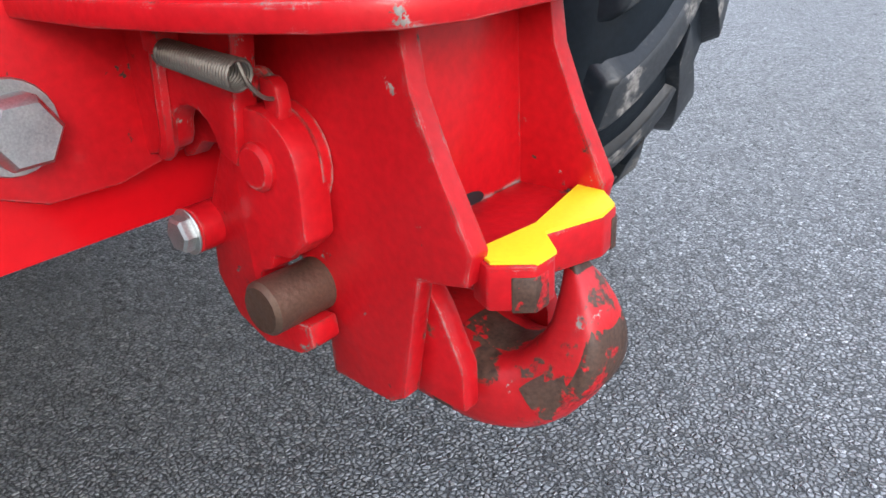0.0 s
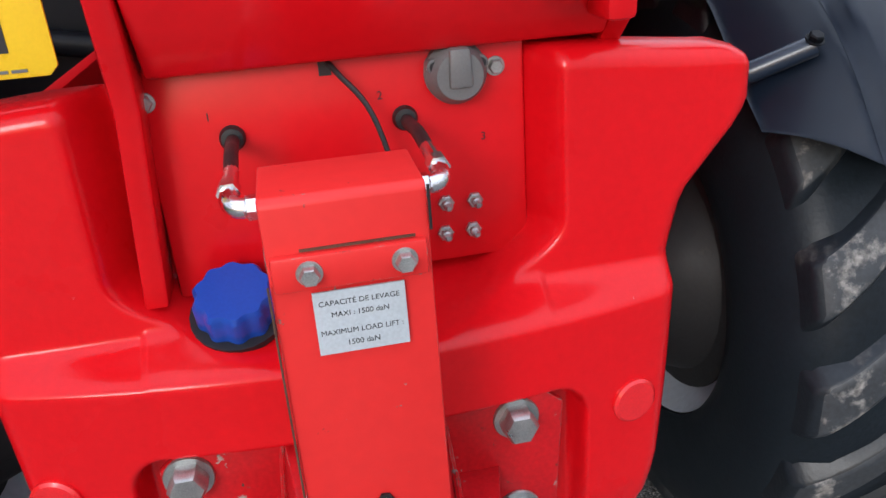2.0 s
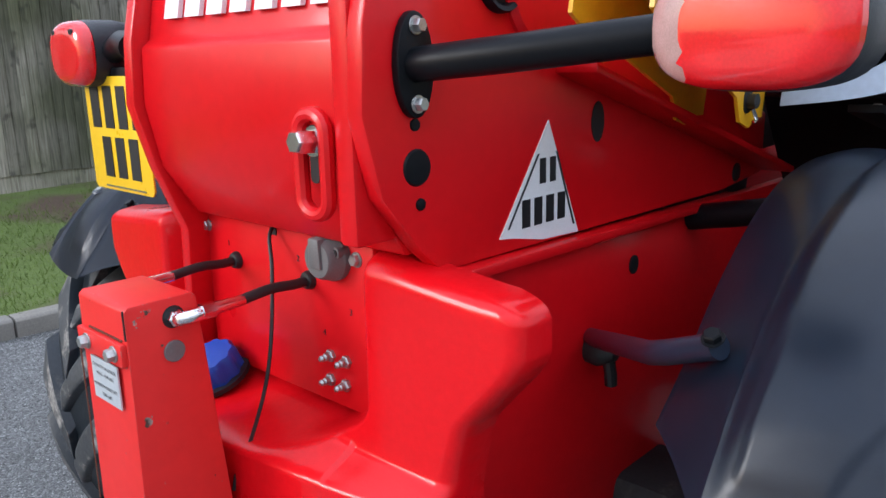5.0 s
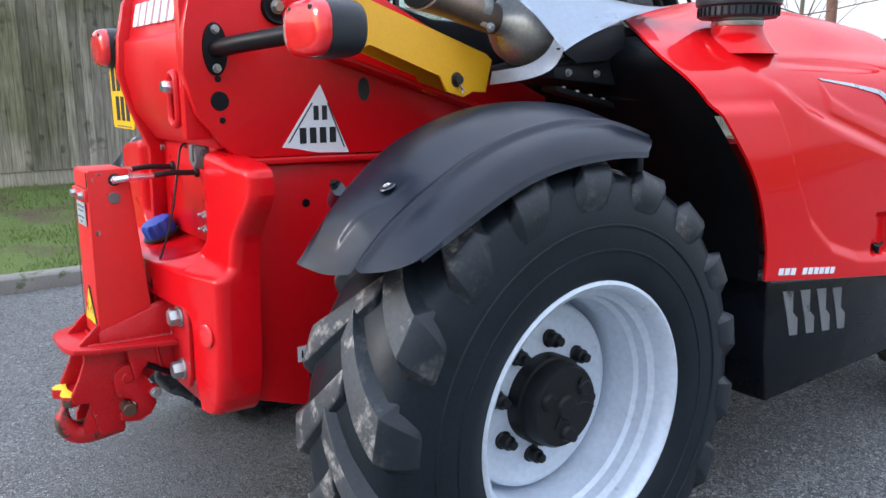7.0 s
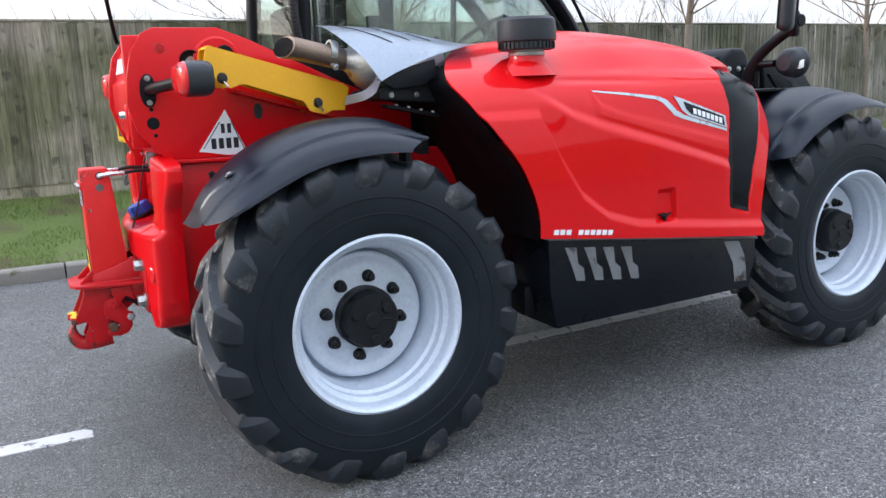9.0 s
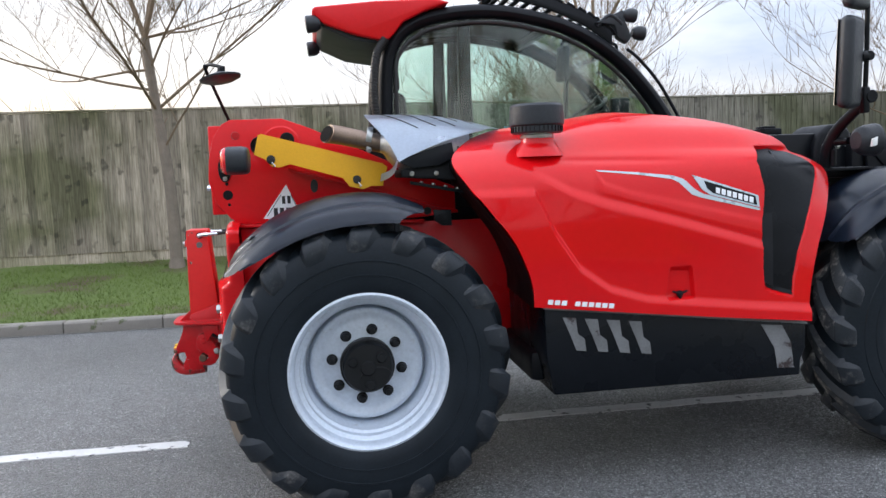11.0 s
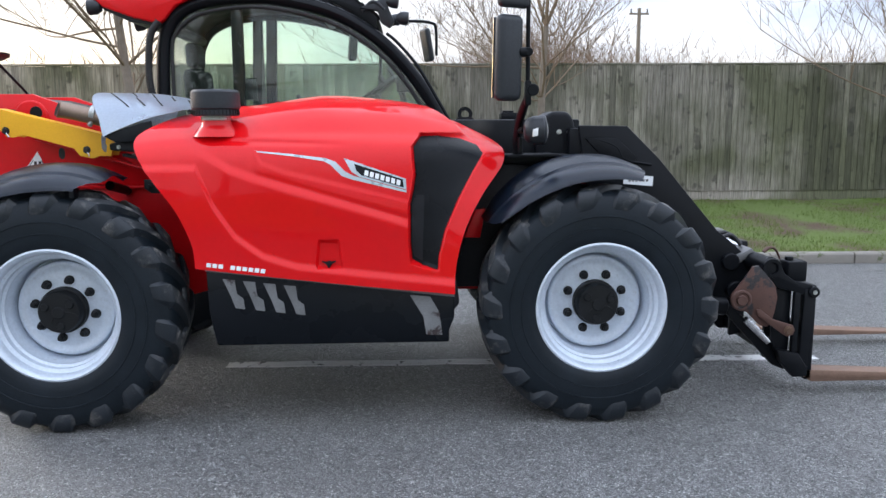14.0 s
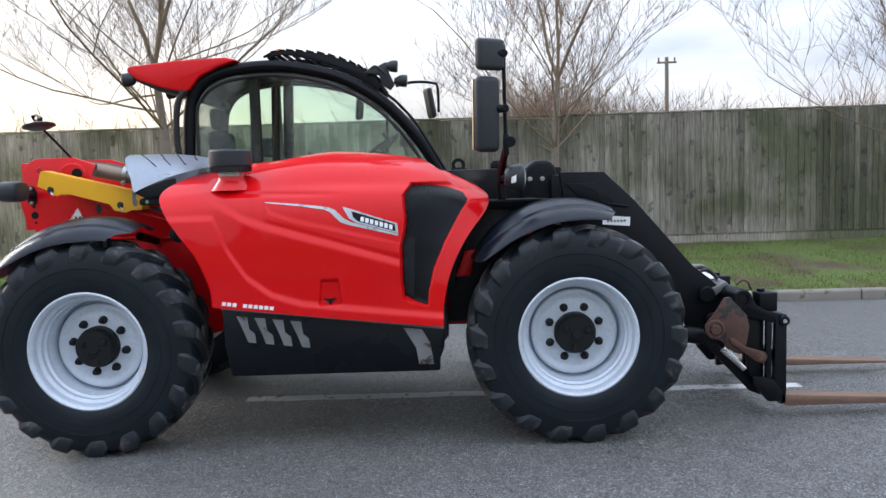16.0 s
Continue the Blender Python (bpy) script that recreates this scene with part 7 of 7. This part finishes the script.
# left mirror on its bow
t = bm_new()
tube(t, smooth_pts([(1.62, 1.0, 2.215), (1.75, 1.06, 2.248), (1.90, 1.1, 2.243), (1.945, 1.12, 2.205), (1.948, 1.12, 2.01)], 5), 0.011, 8)
lm = part("mirror_arm", t, "black", cab, "bent black mirror arm")
t = bm_new()
box(t, (-0.028, -0.07, -0.12), (0.015, 0.07, 0.12), 0.022, pose(1.885, 1.12, 2.085, 0, -10, 20), 4)
part("left_mirror", t, "plastic", lm)
# interior mirror
t = bm_new()
box(t, (-0.03, -0.05, -0.12), (0.02, 0.05, 0.10), 0.02, pose(1.38, 0.58, 2.05, 0, 5, 15), 3)
tube(t, [(1.38, 0.58, 2.13), (1.37, 0.58, 2.17)], 0.012, 8)
part("interior_mirror", t, "plastic", cab)
# far door posts
for x0, x1, z1 in ((0.605, 0.672, 2.27), (0.700, 0.775, 2.27), (1.50, 1.525, 2.02)):
    t = bm_new()
    prism(t, [(x0, 1.45), (x1, 1.45), (x1 + 0.03, z1), (x0 + 0.03, z1)], "y", CL - 0.02, CL + 0.03, 0.01)
    part("door_post", t, "black", cab)
t = bm_new()
box(t, (0.670, CL - 0.015, 1.45), (0.702, CL + 0.02, 2.25), 0.004)
part("post_web", t, "grey", cab)
t = bm_new()
prism(t, [(0.645, 1.45), (0.720, 1.45), (0.722, 2.24), (0.650, 2.24)], "y", 0.215, 0.25, 0.01)
part("inner_post", t, "black", cab)
# lower body of the cab
t = bm_new()
prism(t, [(0.20, 0.72), (0.20, 1.52), (1.90, 1.50), (2.02, 1.40), (1.90, 0.72)], "y", 0.24, 1.04, 0.02)
part("cab_body", t, "black", cab, "black lower cab body")
# seat, wheel, levers
t = bm_new()
box(t, (0.32, 0.42, 1.42), (0.86, 0.88, 1.55), 0.04, None, 3)
box(t, (-0.055, -0.22, 0.0), (0.055, 0.22, 0.40), 0.05, pose(0.345, 0.66, 1.48, 0, -4, 0), 3)
box(t, (-0.04, -0.12, 0.42), (0.045, 0.12, 0.58), 0.035, pose(0.340, 0.66, 1.47, 0, -4, 0), 3)
part("seat", t, "seat", cab, "black cloth driver seat")
t = bm_new()
ringp = [Vector((0.19 * math.cos(a), 0.19 * math.sin(a), 0)) for a in [2 * math.pi * i / 32 for i in range(33)]]
mw = pose(1.50, 0.64, 1.72, 0, -35, 0)
tube(t, [mw @ p for p in ringp], 0.014, 8)
for a in (0.3, 2.4, 4.5):
    tube(t, [mw @ Vector((0, 0, -0.03)), mw @ Vector((0.19 * math.cos(a), 0.19 * math.sin(a), 0))], 0.012, 6)
tube(t, [mw @ Vector((0, 0, -0.02)), (1.66, 0.64, 1.45)], 0.035, 10)
cyl(t, mw @ Vector((0.1, -0.16, 0)), mw @ Vector((0.1, -0.16, 0.06)), 0.018, None, 10, 0.003)
part("steering_wheel", t, "rubberhose", cab, "black steering wheel with spinner knob")
t = bm_new()
tube(t, smooth_pts([(1.02, 0.34, 1.48), (1.05, 0.34, 1.60), (1.03, 0.34, 1.70)], 4), 0.014, 8)
box(t, (0.78, 0.28, 1.46), (1.15, 0.40, 1.56), 0.03)
box(t, (0.65, 0.39, 1.67), (0.76, 0.42, 1.81), 0.01)
part("control_console", t, "plastic", cab, "black control console with lever")
t = bm_new()
box(t, (1.09, 0.985, 1.60), (1.21, 0.988, 1.69))
part("paper_notice", t, "paper", cab, "pale blue paper notice in the window")
t = bm_new()
box(t, (1.66, 0.50, 1.72), (1.78, 0.56, 1.82), 0.015)
tube(t, [(1.70, 0.53, 1.74), (1.75, 0.60, 1.50)], 0.012, 8)
tube(t, smooth_pts([(1.60, 0.9, 1.90), (1.66, 0.86, 1.80), (1.70, 0.80, 1.66), (1.74, 0.80, 1.52)], 4), 0.013, 8)
part("dash_display", t, "plastic", cab)
# wiper and hose on the windscreen pillar
t = bm_new()
tube(t, smooth_pts([(1.61, 0.13, 2.06), (1.68, 0.12, 2.0), (1.80, 0.12, 1.86), (1.92, 0.12, 1.66), (2.00, 0.12, 1.52)], 5), 0.010, 8)
part("wiper_arm", t, "black", cab)

# ---- boom ----
t = bm_new()
prism(t, [(-0.50, 1.25), (-0.56, 1.45), (-0.50, 1.62), (-0.30, 1.66), (0.10, 1.56), (0.60, 1.545), (1.2, 1.54), (1.2, 1.24), (0.4, 1.22)], "y", -0.30, 0.10, 0.015)
part("boom_rear", t, "black", tele, "black rear boom section")
t = bm_new()
cyl(t, (-0.33, -0.376, 1.56), (-0.33, 0.2, 1.56), 0.092, None, 36, 0.008)
boss = part("pivot_boss", t, "red", tele, "red round boom pivot boss")
t = bm_new()
cyl(t, (-0.30, -0.382, 1.585), (-0.30, -0.36, 1.585), 0.034, None, 28, 0.004)
part("pivot_pin", t, "black", boss)
t = bm_new()
box(t, (1.15, -0.30, 1.24), (2.72, 0.10, 1.535), 0.012)
boom = part("boom", t, "black", tele, "black telescopic boom beam")
t = bm_new()
lathe(t, (2.075, -0.085, 1.567), (0, 1, 0), [(0.023, 0), (0.045, 0), (0.045, 0.022), (0.023, 0.022)], 24, True)
prism(t, [(2.010, 1.528), (2.140, 1.528), (2.120, 1.548), (2.105, 1.552), (2.045, 1.552), (2.030, 1.548)], "y", -0.086, -0.062, 0.002)
part("lifting_eye", t, "black", boom)
# rounded hose cover with bolts
t = bm_new()
prism(t, [(2.455, 1.25), (2.465, 1.47), (2.495, 1.54), (2.55, 1.580), (2.64, 1.578), (2.675, 1.54), (2.72, 1.31), (2.73, 1.25)], "y", -0.35, -0.06, 0.03, None, 3)
hc = part("hose_cover", t, "black", boom, "black rounded hose cover")
for x in (2.515, 2.592, 2.652):
    t = bm_new()
    hexhead(t, (x, -0.35, 1.463), (0, -1, 0), 0.011, 0.010)
    part("cover_bolt", t, "zinc", hc)
t = bm_new()
box(t, (2.285, -0.16, 1.533), (2.39, -0.02, 1.575), 0.006)
box(t, (2.295, -0.15, 1.572), (2.36, -0.05, 1.588), 0.005)
part("top_block", t, "black", boom)
# goose-neck head
HEAD = [(2.685, 1.500), (2.96, 1.495), (3.145, 1.315), (3.38, 1.040), (3.50, 0.90), (3.60, 0.82), (3.70, 0.73), (3.715, 0.60), (3.64, 0.47), (3.54, 0.44), (3.47, 0.50), (3.40, 0.62), (3.10, 0.90), (2.85, 1.10), (2.735, 1.17)]
for y0, y1 in ((-0.44, -0.405), (0.165, 0.20)):
    t = bm_new()
    prism(t, HEAD, "y", y0, y1, 0.006)
    part("head_plate", t, "black", boom, "black goose-neck side plate of the boom head")
t = bm_new()
prism(t, [(2.64, 1.485), (2.95, 1.480), (3.13, 1.30), (3.60, 0.78), (3.58, 0.62), (3.05, 1.0), (2.64, 1.24)], "y", -0.405, 0.165, 0.01)
part("head_box", t, "black", boom)
t = bm_new()
prism(t, [(2.72, 1.43), (2.90, 1.43), (3.02, 1.32), (2.98, 1.27), (2.84, 1.30)], "y", -0.452, -0.439, 0.005)
tube(t, smooth_pts([(2.80, -0.446, 1.42), (2.90, -0.446, 1.38), (2.95, -0.446, 1.31), (3.10, -0.446, 1.28)], 5), 0.008, 6)
part("head_rib", t, "black", boom)
for x, z, r in ((3.62, 0.55, 0.055), (3.58, 0.72, 0.05)):
    t = bm_new()
    cyl(t, (x, -0.47, z), (x, 0.22, z), r, None, 28, 0.006)
    part("head_pin", t, "black", boom)
t = bm_new()
prism(t, [(2.945, 1.172), (3.112, 1.158), (3.116, 1.212), (2.950, 1.228)], "y", -0.4445, -0.4405)
q = part("white_label", t, "white", boom, "white label with grey print on the boom head")
t = bm_new()
bar_text(t, 2.97, 3.09, 1.184, 1.198, 6, 0.006, FL(-0.4449))
part("print", t, "grey", q)
# tilt cylinder rod and linkage
t = bm_new()
cyl(t, (3.45, -0.12, 0.90), (3.80, -0.12, 0.72), 0.032, None, 20)
part("tilt_rod", t, "chrome", boom, "bright tilt cylinder rod")
t = bm_new()
prism(t, [(3.492, 0.575), (3.494, 0.530), (3.530, 0.495), (3.585, 0.480), (3.66, 0.405), (3.70, 0.395), (3.725, 0.42), (3.738, 0.47), (3.752, 0.56), (3.735, 0.63), (3.68, 0.69), (3.638, 0.738), (3.605, 0.735), (3.56, 0.665)], "y", -0.700, -0.682, 0.004)
link = part("tilt_link", t, "rustbrown", tele, "brown rusty tilt link plate")
t = bm_new()
lathe(t, (3.546, -0.700, 0.550), (0, -1, 0), [(0.0, 0), (0.058, 0), (0.058, 0.010), (0.052, 0.014), (0.044, 0.014), (0.042, 0.008), (0, 0.008)], 28)
cyl(t, (3.546, -0.706, 0.550), (3.546, -0.722, 0.550), 0.030, None, 8, 0.003)
part("link_pin", t, "rustbrown", link)
t = bm_new()
prism(t, [(3.628, 0.500), (3.640, 0.462), (3.782, 0.358), (3.812, 0.342), (3.842, 0.352), (3.852, 0.380), (3.838, 0.408), (3.805, 0.418), (3.72, 0.445), (3.655, 0.498)], "y", -0.718, -0.702, 0.004)
lower = part("lower_link", t, "rustbrown", link)
t = bm_new()
lathe(t, (3.814, -0.718, 0.380), (0, -1, 0), [(0.0, 0), (0.026, 0), (0.026, 0.006), (0.018, 0.007), (0.017, 0.012), (0, 0.012)], 20)
part("lower_pin", t, "rust", lower)
t = bm_new()
prism(t, [(3.60, 0.75), (3.70, 0.80), (3.72, 0.77), (3.62, 0.70)], "y", -0.46, -0.30, 0.01)
part("hose_guard", t, "grey", boom)
t = bm_new()
box(t, (3.60, 0.05, 0.78), (3.74, 0.15, 0.84), 0.01)
part("hose_guard", t, "grey", boom)
t = bm_new()
tube(t, smooth_pts([(3.55, -0.35, 0.84), (3.62, -0.35, 0.86), (3.68, -0.35, 0.80)], 4), 0.012, 8)
tube(t, smooth_pts([(3.50, -0.30, 0.83), (3.60, -0.30, 0.87), (3.70, -0.30, 0.80)], 4), 0.012, 8)
part("head_hose", t, "rubberhose", boom)

# ---- fork carriage ----
t = bm_new()
FRONT_BAR = [(3.915, 0.60), (3.972, 0.60), (3.955, 0.115), (3.905, 0.115)]
REAR_BAR = [(3.862, 0.59), (3.898, 0.60), (3.893, 0.20), (3.862, 0.20)]
ARM = [(3.70, 0.665), (3.665, 0.70), (3.675, 0.755), (3.715, 0.785), (3.755, 0.770), (3.80, 0.685), (3.86, 0.645), (3.95, 0.625), (3.985, 0.600), (3.980, 0.565), (3.95, 0.555), (3.86, 0.585), (3.77, 0.605)]
FOOT = [(3.780, 0.255), (3.90, 0.235), (3.958, 0.150), (3.955, 0.100), (3.875, 0.098), (3.80, 0.190)]
carriage = None
FAR = 0.42
for y in (-0.655, FAR):
    t = bm_new()
    prism(t, ARM, "y", y - 0.018, y + 0.018, 0.006)
    if carriage is None:
        carriage = part("fork_carriage", t, "black", tele, "black fork carriage with rusty forks")
    else:
        part("carriage_arm", t, "black", carriage)
    for name, pts, half in (("front_bar", FRONT_BAR, 0.022), ("rear_bar", REAR_BAR, 0.016), ("carriage_foot", FOOT, 0.026)):
        t = bm_new()
        prism(t, pts, "y", y - half, y + half, 0.005)
        part(name, t, "black", carriage)
    t = bm_new()
    prism(t, [(3.752, 0.61), (3.865, 0.60), (3.865, 0.215), (3.79, 0.235), (3.765, 0.30)], "y", y + 0.03, y + 0.05, 0.004)
    part("cheek_plate", t, "black", carriage)
for z0, z1, x0, x1 in ((0.555, 0.61, 3.93, 3.985), (0.11, 0.17, 3.905, 3.965), (0.33, 0.40, 3.88, 3.93)):
    t = bm_new()
    box(t, (x0, -0.63, z0), (x1, FAR - 0.025, z1), 0.006)
    part("carriage_bar", t, "black", carriage)
for y in (-0.675, FAR + 0.02):
    t = bm_new()
    cyl(t, (3.962, y - 0.02, 0.585), (3.962, y + 0.02, 0.585), 0.030, None, 20, 0.004)
    part("bar_end", t, "black", carriage)
    t = bm_new()
    cyl(t, (3.962, y - 0.024 if y < 0 else y + 0.018, 0.585), (3.962, y - 0.018 if y < 0 else y + 0.024, 0.585), 0.012, None, 14)
    part("bar_pin", t, "zinc", carriage)
for y in (-0.38, 0.12):
    t = bm_new()
    prism(t, [(3.72, 0.66), (3.80, 0.70), (3.93, 0.60), (3.93, 0.14), (3.84, 0.12), (3.84, 0.5)], "y", y, y + 0.04, 0.005)
    part("mounting_ear", t, "black", carriage)
t = bm_new()
lathe(t, (3.718, -0.69, 0.722), (0, 1, 0), [(0.034, 0), (0.052, 0), (0.054, 0.006), (0.054, 1.13), (0.034, 1.13)], 28, True)
part("quick_hitch_tube", t, "black", carriage, "open black tube across the carriage")
t = bm_new()
prism(t, [(3.47, 0.50), (3.50, 0.53), (3.80, 0.26), (3.88, 0.16), (3.87, 0.11), (3.80, 0.14), (3.55, 0.41)], "y", -0.58, -0.545, 0.006)
cyl(t, (3.40, -0.56, 0.50), (3.52, -0.56, 0.48), 0.05, None, 18, 0.006)
part("lower_strut", t, "black", carriage)
t = bm_new()
tube(t, [(3.62, -0.60, 0.415), (3.76, -0.60, 0.285)], 0.022, 12)
part("lock_rod", t, "chrome", carriage)
for y in (-0.56, 0.22):
    t = bm_new()
    box(t, (3.84, y - 0.06, 0.63), (3.95, y + 0.06, 0.745), 0.010)
    cyl(t, (3.87, y, 0.745), (3.87, y, 0.765), 0.024, None, 12, 0.003)
    part("coupler_block", t, "black", carriage)
    t = bm_new()
    tube(t, smooth_pts([(3.73, y + 0.02, 0.79), (3.765, y + 0.02, 0.815), (3.80, y + 0.02, 0.80), (3.825, y + 0.02, 0.75)], 4), 0.018, 8, 0.010, (1.0, 0.5))
    part("rusty_hook", t, "rustbrown", carriage, "rusty brown hook tab")
for y in (-0.615, 0.34):
    t = bm_new()
    prism(t, [(3.94, 0.150), (3.985, 0.135), (4.40, 0.115), (5.10, 0.082), (5.14, 0.075), (5.10, 0.066), (4.40, 0.066), (3.99, 0.066), (3.94, 0.095)], "y", y - 0.055, y + 0.055, 0.004)
    part("fork_tine", t, "fork", carriage, "rusty brown steel fork tine")
    t = bm_new()
    box(t, (3.945, y - 0.055, 0.08), (3.985, y + 0.055, 0.62), 0.006)
    part("fork_heel", t, "black", carriage)

# ---- right mirrors on the post ----
t = bm_new()
tube(t, smooth_pts([(2.325, -0.895, 1.60), (2.327, -0.91, 1.70), (2.325, -0.92, 1.90), (2.325, -0.92, 2.20)], 6), 0.011, 10)
mp_ = part("mirror_post", t, "black", tele, "slim black mirror post on the front fender")
t = bm_new()
tube(t, smooth_pts([(2.318, -0.64, 1.345), (2.312, -0.66, 1.43), (2.314, -0.72, 1.52), (2.322, -0.81, 1.59), (2.327, -0.89, 1.635)], 6), 0.036, 14, 0.024, (0.75, 1.0))
cyl(t, (2.322, -0.70, 1.36), (2.322, -0.70, 1.44), 0.014, None, 10, 0.003)
cyl(t, (2.352, -0.93, 1.675), (2.352, -0.88, 1.675), 0.030, None, 14, 0.004)
box(t, (2.312, -0.925, 1.60), (2.345, -0.885, 1.72), 0.008)
prism(t, [(2.235, 1.350), (2.52, 1.352), (2.57, 1.342), (2.605, 1.322), (2.598, 1.314), (2.56, 1.330), (2.51, 1.338), (2.235, 1.334)], "y", -0.70, -0.46, 0.002)
tube(t, [(2.320, -0.70, 1.475), (2.330, -0.80, 1.478)], 0.018, 10)
part("post_foot", t, "black", mp_)
t = bm_new()
box(t, (-0.075, -0.035, -0.205), (0.075, 0.035, 0.205), 0.034, pose(2.225, -0.945, 1.825, 2, 0, 32), 4)
m1 = part("main_mirror", t, "plastic", mp_, "tall black-backed mirror", 40)
t = bm_new()
box(t, (-0.068, 0.0345, -0.19), (0.068, 0.0365, 0.19), 0, pose(2.225, -0.945, 1.825, 2, 0, 32))
part("mirror_glass", t, "mirrorglass", m1)
t = bm_new()
box(t, (-0.088, -0.03, -0.085), (0.088, 0.03, 0.085), 0.026, pose(2.25, -0.945, 2.145, 0, 0, 30), 4)
part("wide_mirror", t, "plastic", mp_, "small black-backed wide-angle mirror", 40)
for z in (1.855, 2.15):
    t = bm_new()
    cyl(t, (2.275, -0.935, z), (2.33, -0.925, z), 0.024, None, 14, 0.004)
    cyl(t, (2.325, -0.95, z), (2.325, -0.89, z), 0.022, None, 14, 0.004)
    part("mirror_clamp", t, "black", mp_)
t = bm_new()
lathe(t, (2.318, -0.86, 1.478), (1, 0.0, 0), [(0, 0), (0.040, 0.002), (0.060, 0.018), (0.070, 0.045), (0.074, 0.085), (0.076, 0.088), (0.076, 0.100), (0.064, 0.108), (0, 0.108)], 32)
hl = part("head_lamp", t, "plastic", tele, "black round work headlamp by the mirror post")
t = bm_new()
lathe(t, (2.4265, -0.86, 1.478), (1, 0, 0), [(0, 0.012), (0.04, 0.009), (0.062, 0.0), (0, 0.0)], 32)
part("lamp_glass", t, "lens", hl)
# pale block on the flank stands in for a square sky reflection
t = bm_new()
prism(t, [(2.350, 1.445), (2.378, 1.452), (2.380, 1.492), (2.352, 1.482)], "y", -0.934, -0.90, 0.003)
part("lamp_glint", t, "lens", hl)
# inner red front arch
t = bm_new()
prism(t, [(2.03, 0.90), (2.09, 1.05), (2.15, 1.06), (2.12, 0.90)], "y", -0.62, -0.58, 0.006)
part("front_arch", t, "red", tele)
t = bm_new()
prism(t, [(1.98, 0.62), (2.36, 0.62), (2.40, 0.95), (2.50, 1.25), (2.30, 1.30), (2.10, 1.27), (2.0, 1.0)], "y", -0.575, -0.56, 0.004)
part("arch_liner", t, "panel", tele, "black liner of the front wheel arch")
t = bm_new()
prism(t, [(1.88, 0.50), (1.985, 0.62), (1.955, 0.84), (1.88, 0.84)], "y", -1.0, -0.40, 0.02)
prism(t, [(1.88, 0.80), (2.01, 0.80), (2.06, 1.05), (2.14, 1.24), (2.15, 1.32), (2.05, 1.36), (1.90, 1.30)], "y", -0.68, -0.40, 0.02)
part("front_liner", t, "panel", tele)
t = bm_new()
box(t, (2.10, -0.62, 1.30), (2.62, -0.36, 1.345), 0.01)
part("front_shelf", t, "black", tele)

# rear-left stalk mirror on the tail
t = bm_new()
BEND, DISC = Vector((-0.684, -0.088, 1.971)), Vector((-0.608, -0.194, 1.898))
tube(t, smooth_pts([(-0.600, 0.230, 1.650), (-0.615, 0.235, 1.70), BEND - Vector((0, 0, 0.03)), BEND, BEND.lerp(DISC, 0.35) + Vector((0, 0, 0.028)), DISC + Vector((0.02, 0, 0.050))], 5), 0.0085, 8)
tube(t, [DISC + Vector((0.01, 0, 0.052)), DISC + Vector((0, 0, 0.012))], 0.016, 10, 0.022)
st = part("mirror_stalk", t, "black", tele, "thin bent black stalk on the tail")
t = bm_new()
lathe(t, DISC, (-0.16, 0.10, 1), [(0, -0.018), (0.07, -0.016), (0.098, -0.004), (0.10, 0.004), (0.07, 0.014), (0.02, 0.03), (0, 0.032)], 28)
part("stalk_mirror", t, "plastic", st, "round black convex mirror")
# ---- grass and the many small pieces ----
def blades():
    rnd = random.Random(9)
    verts, faces = [], []
    for k in range(90000):
        x = rnd.uniform(-7.5, 13.5)
        y = kerb_y(x) + 0.14 + (7.0 - kerb_y(x) - 0.14) * rnd.random() ** 1.2
        if noise.noise(Vector((x * 1.1, y * 1.4, 7))) < -0.18 and rnd.random() < 0.85:
            continue
        z = verge_z(x, y) - 0.004
        h = rnd.uniform(0.02, 0.055)
        a = rnd.uniform(0, math.pi)
        w = rnd.uniform(0.002, 0.005)
        dx, dy = math.cos(a) * w, math.sin(a) * w
        lx, ly = rnd.uniform(-0.03, 0.03), rnd.uniform(-0.03, 0.03)
        i = len(verts)
        verts += [(x - dx, y - dy, z), (x + dx, y + dy, z), (x + lx, y + ly, z + h)]
        faces.append((i, i + 1, i + 2))
    me = bpy.data.meshes.new("grass")
    me.from_pydata(verts, [], faces)
    me.materials.append(M["blade"])
    tagged(new("grass", me), "short winter grass on the verge", "grass", "", "stuff")


blades()
kerb_run("kerb_far", kerb_y, 1, "weathered concrete kerb stones along the verge")
kerb_run("kerb_near", kerb_near, -1, "weathered concrete kerb stones along the near verge")
build_fence()
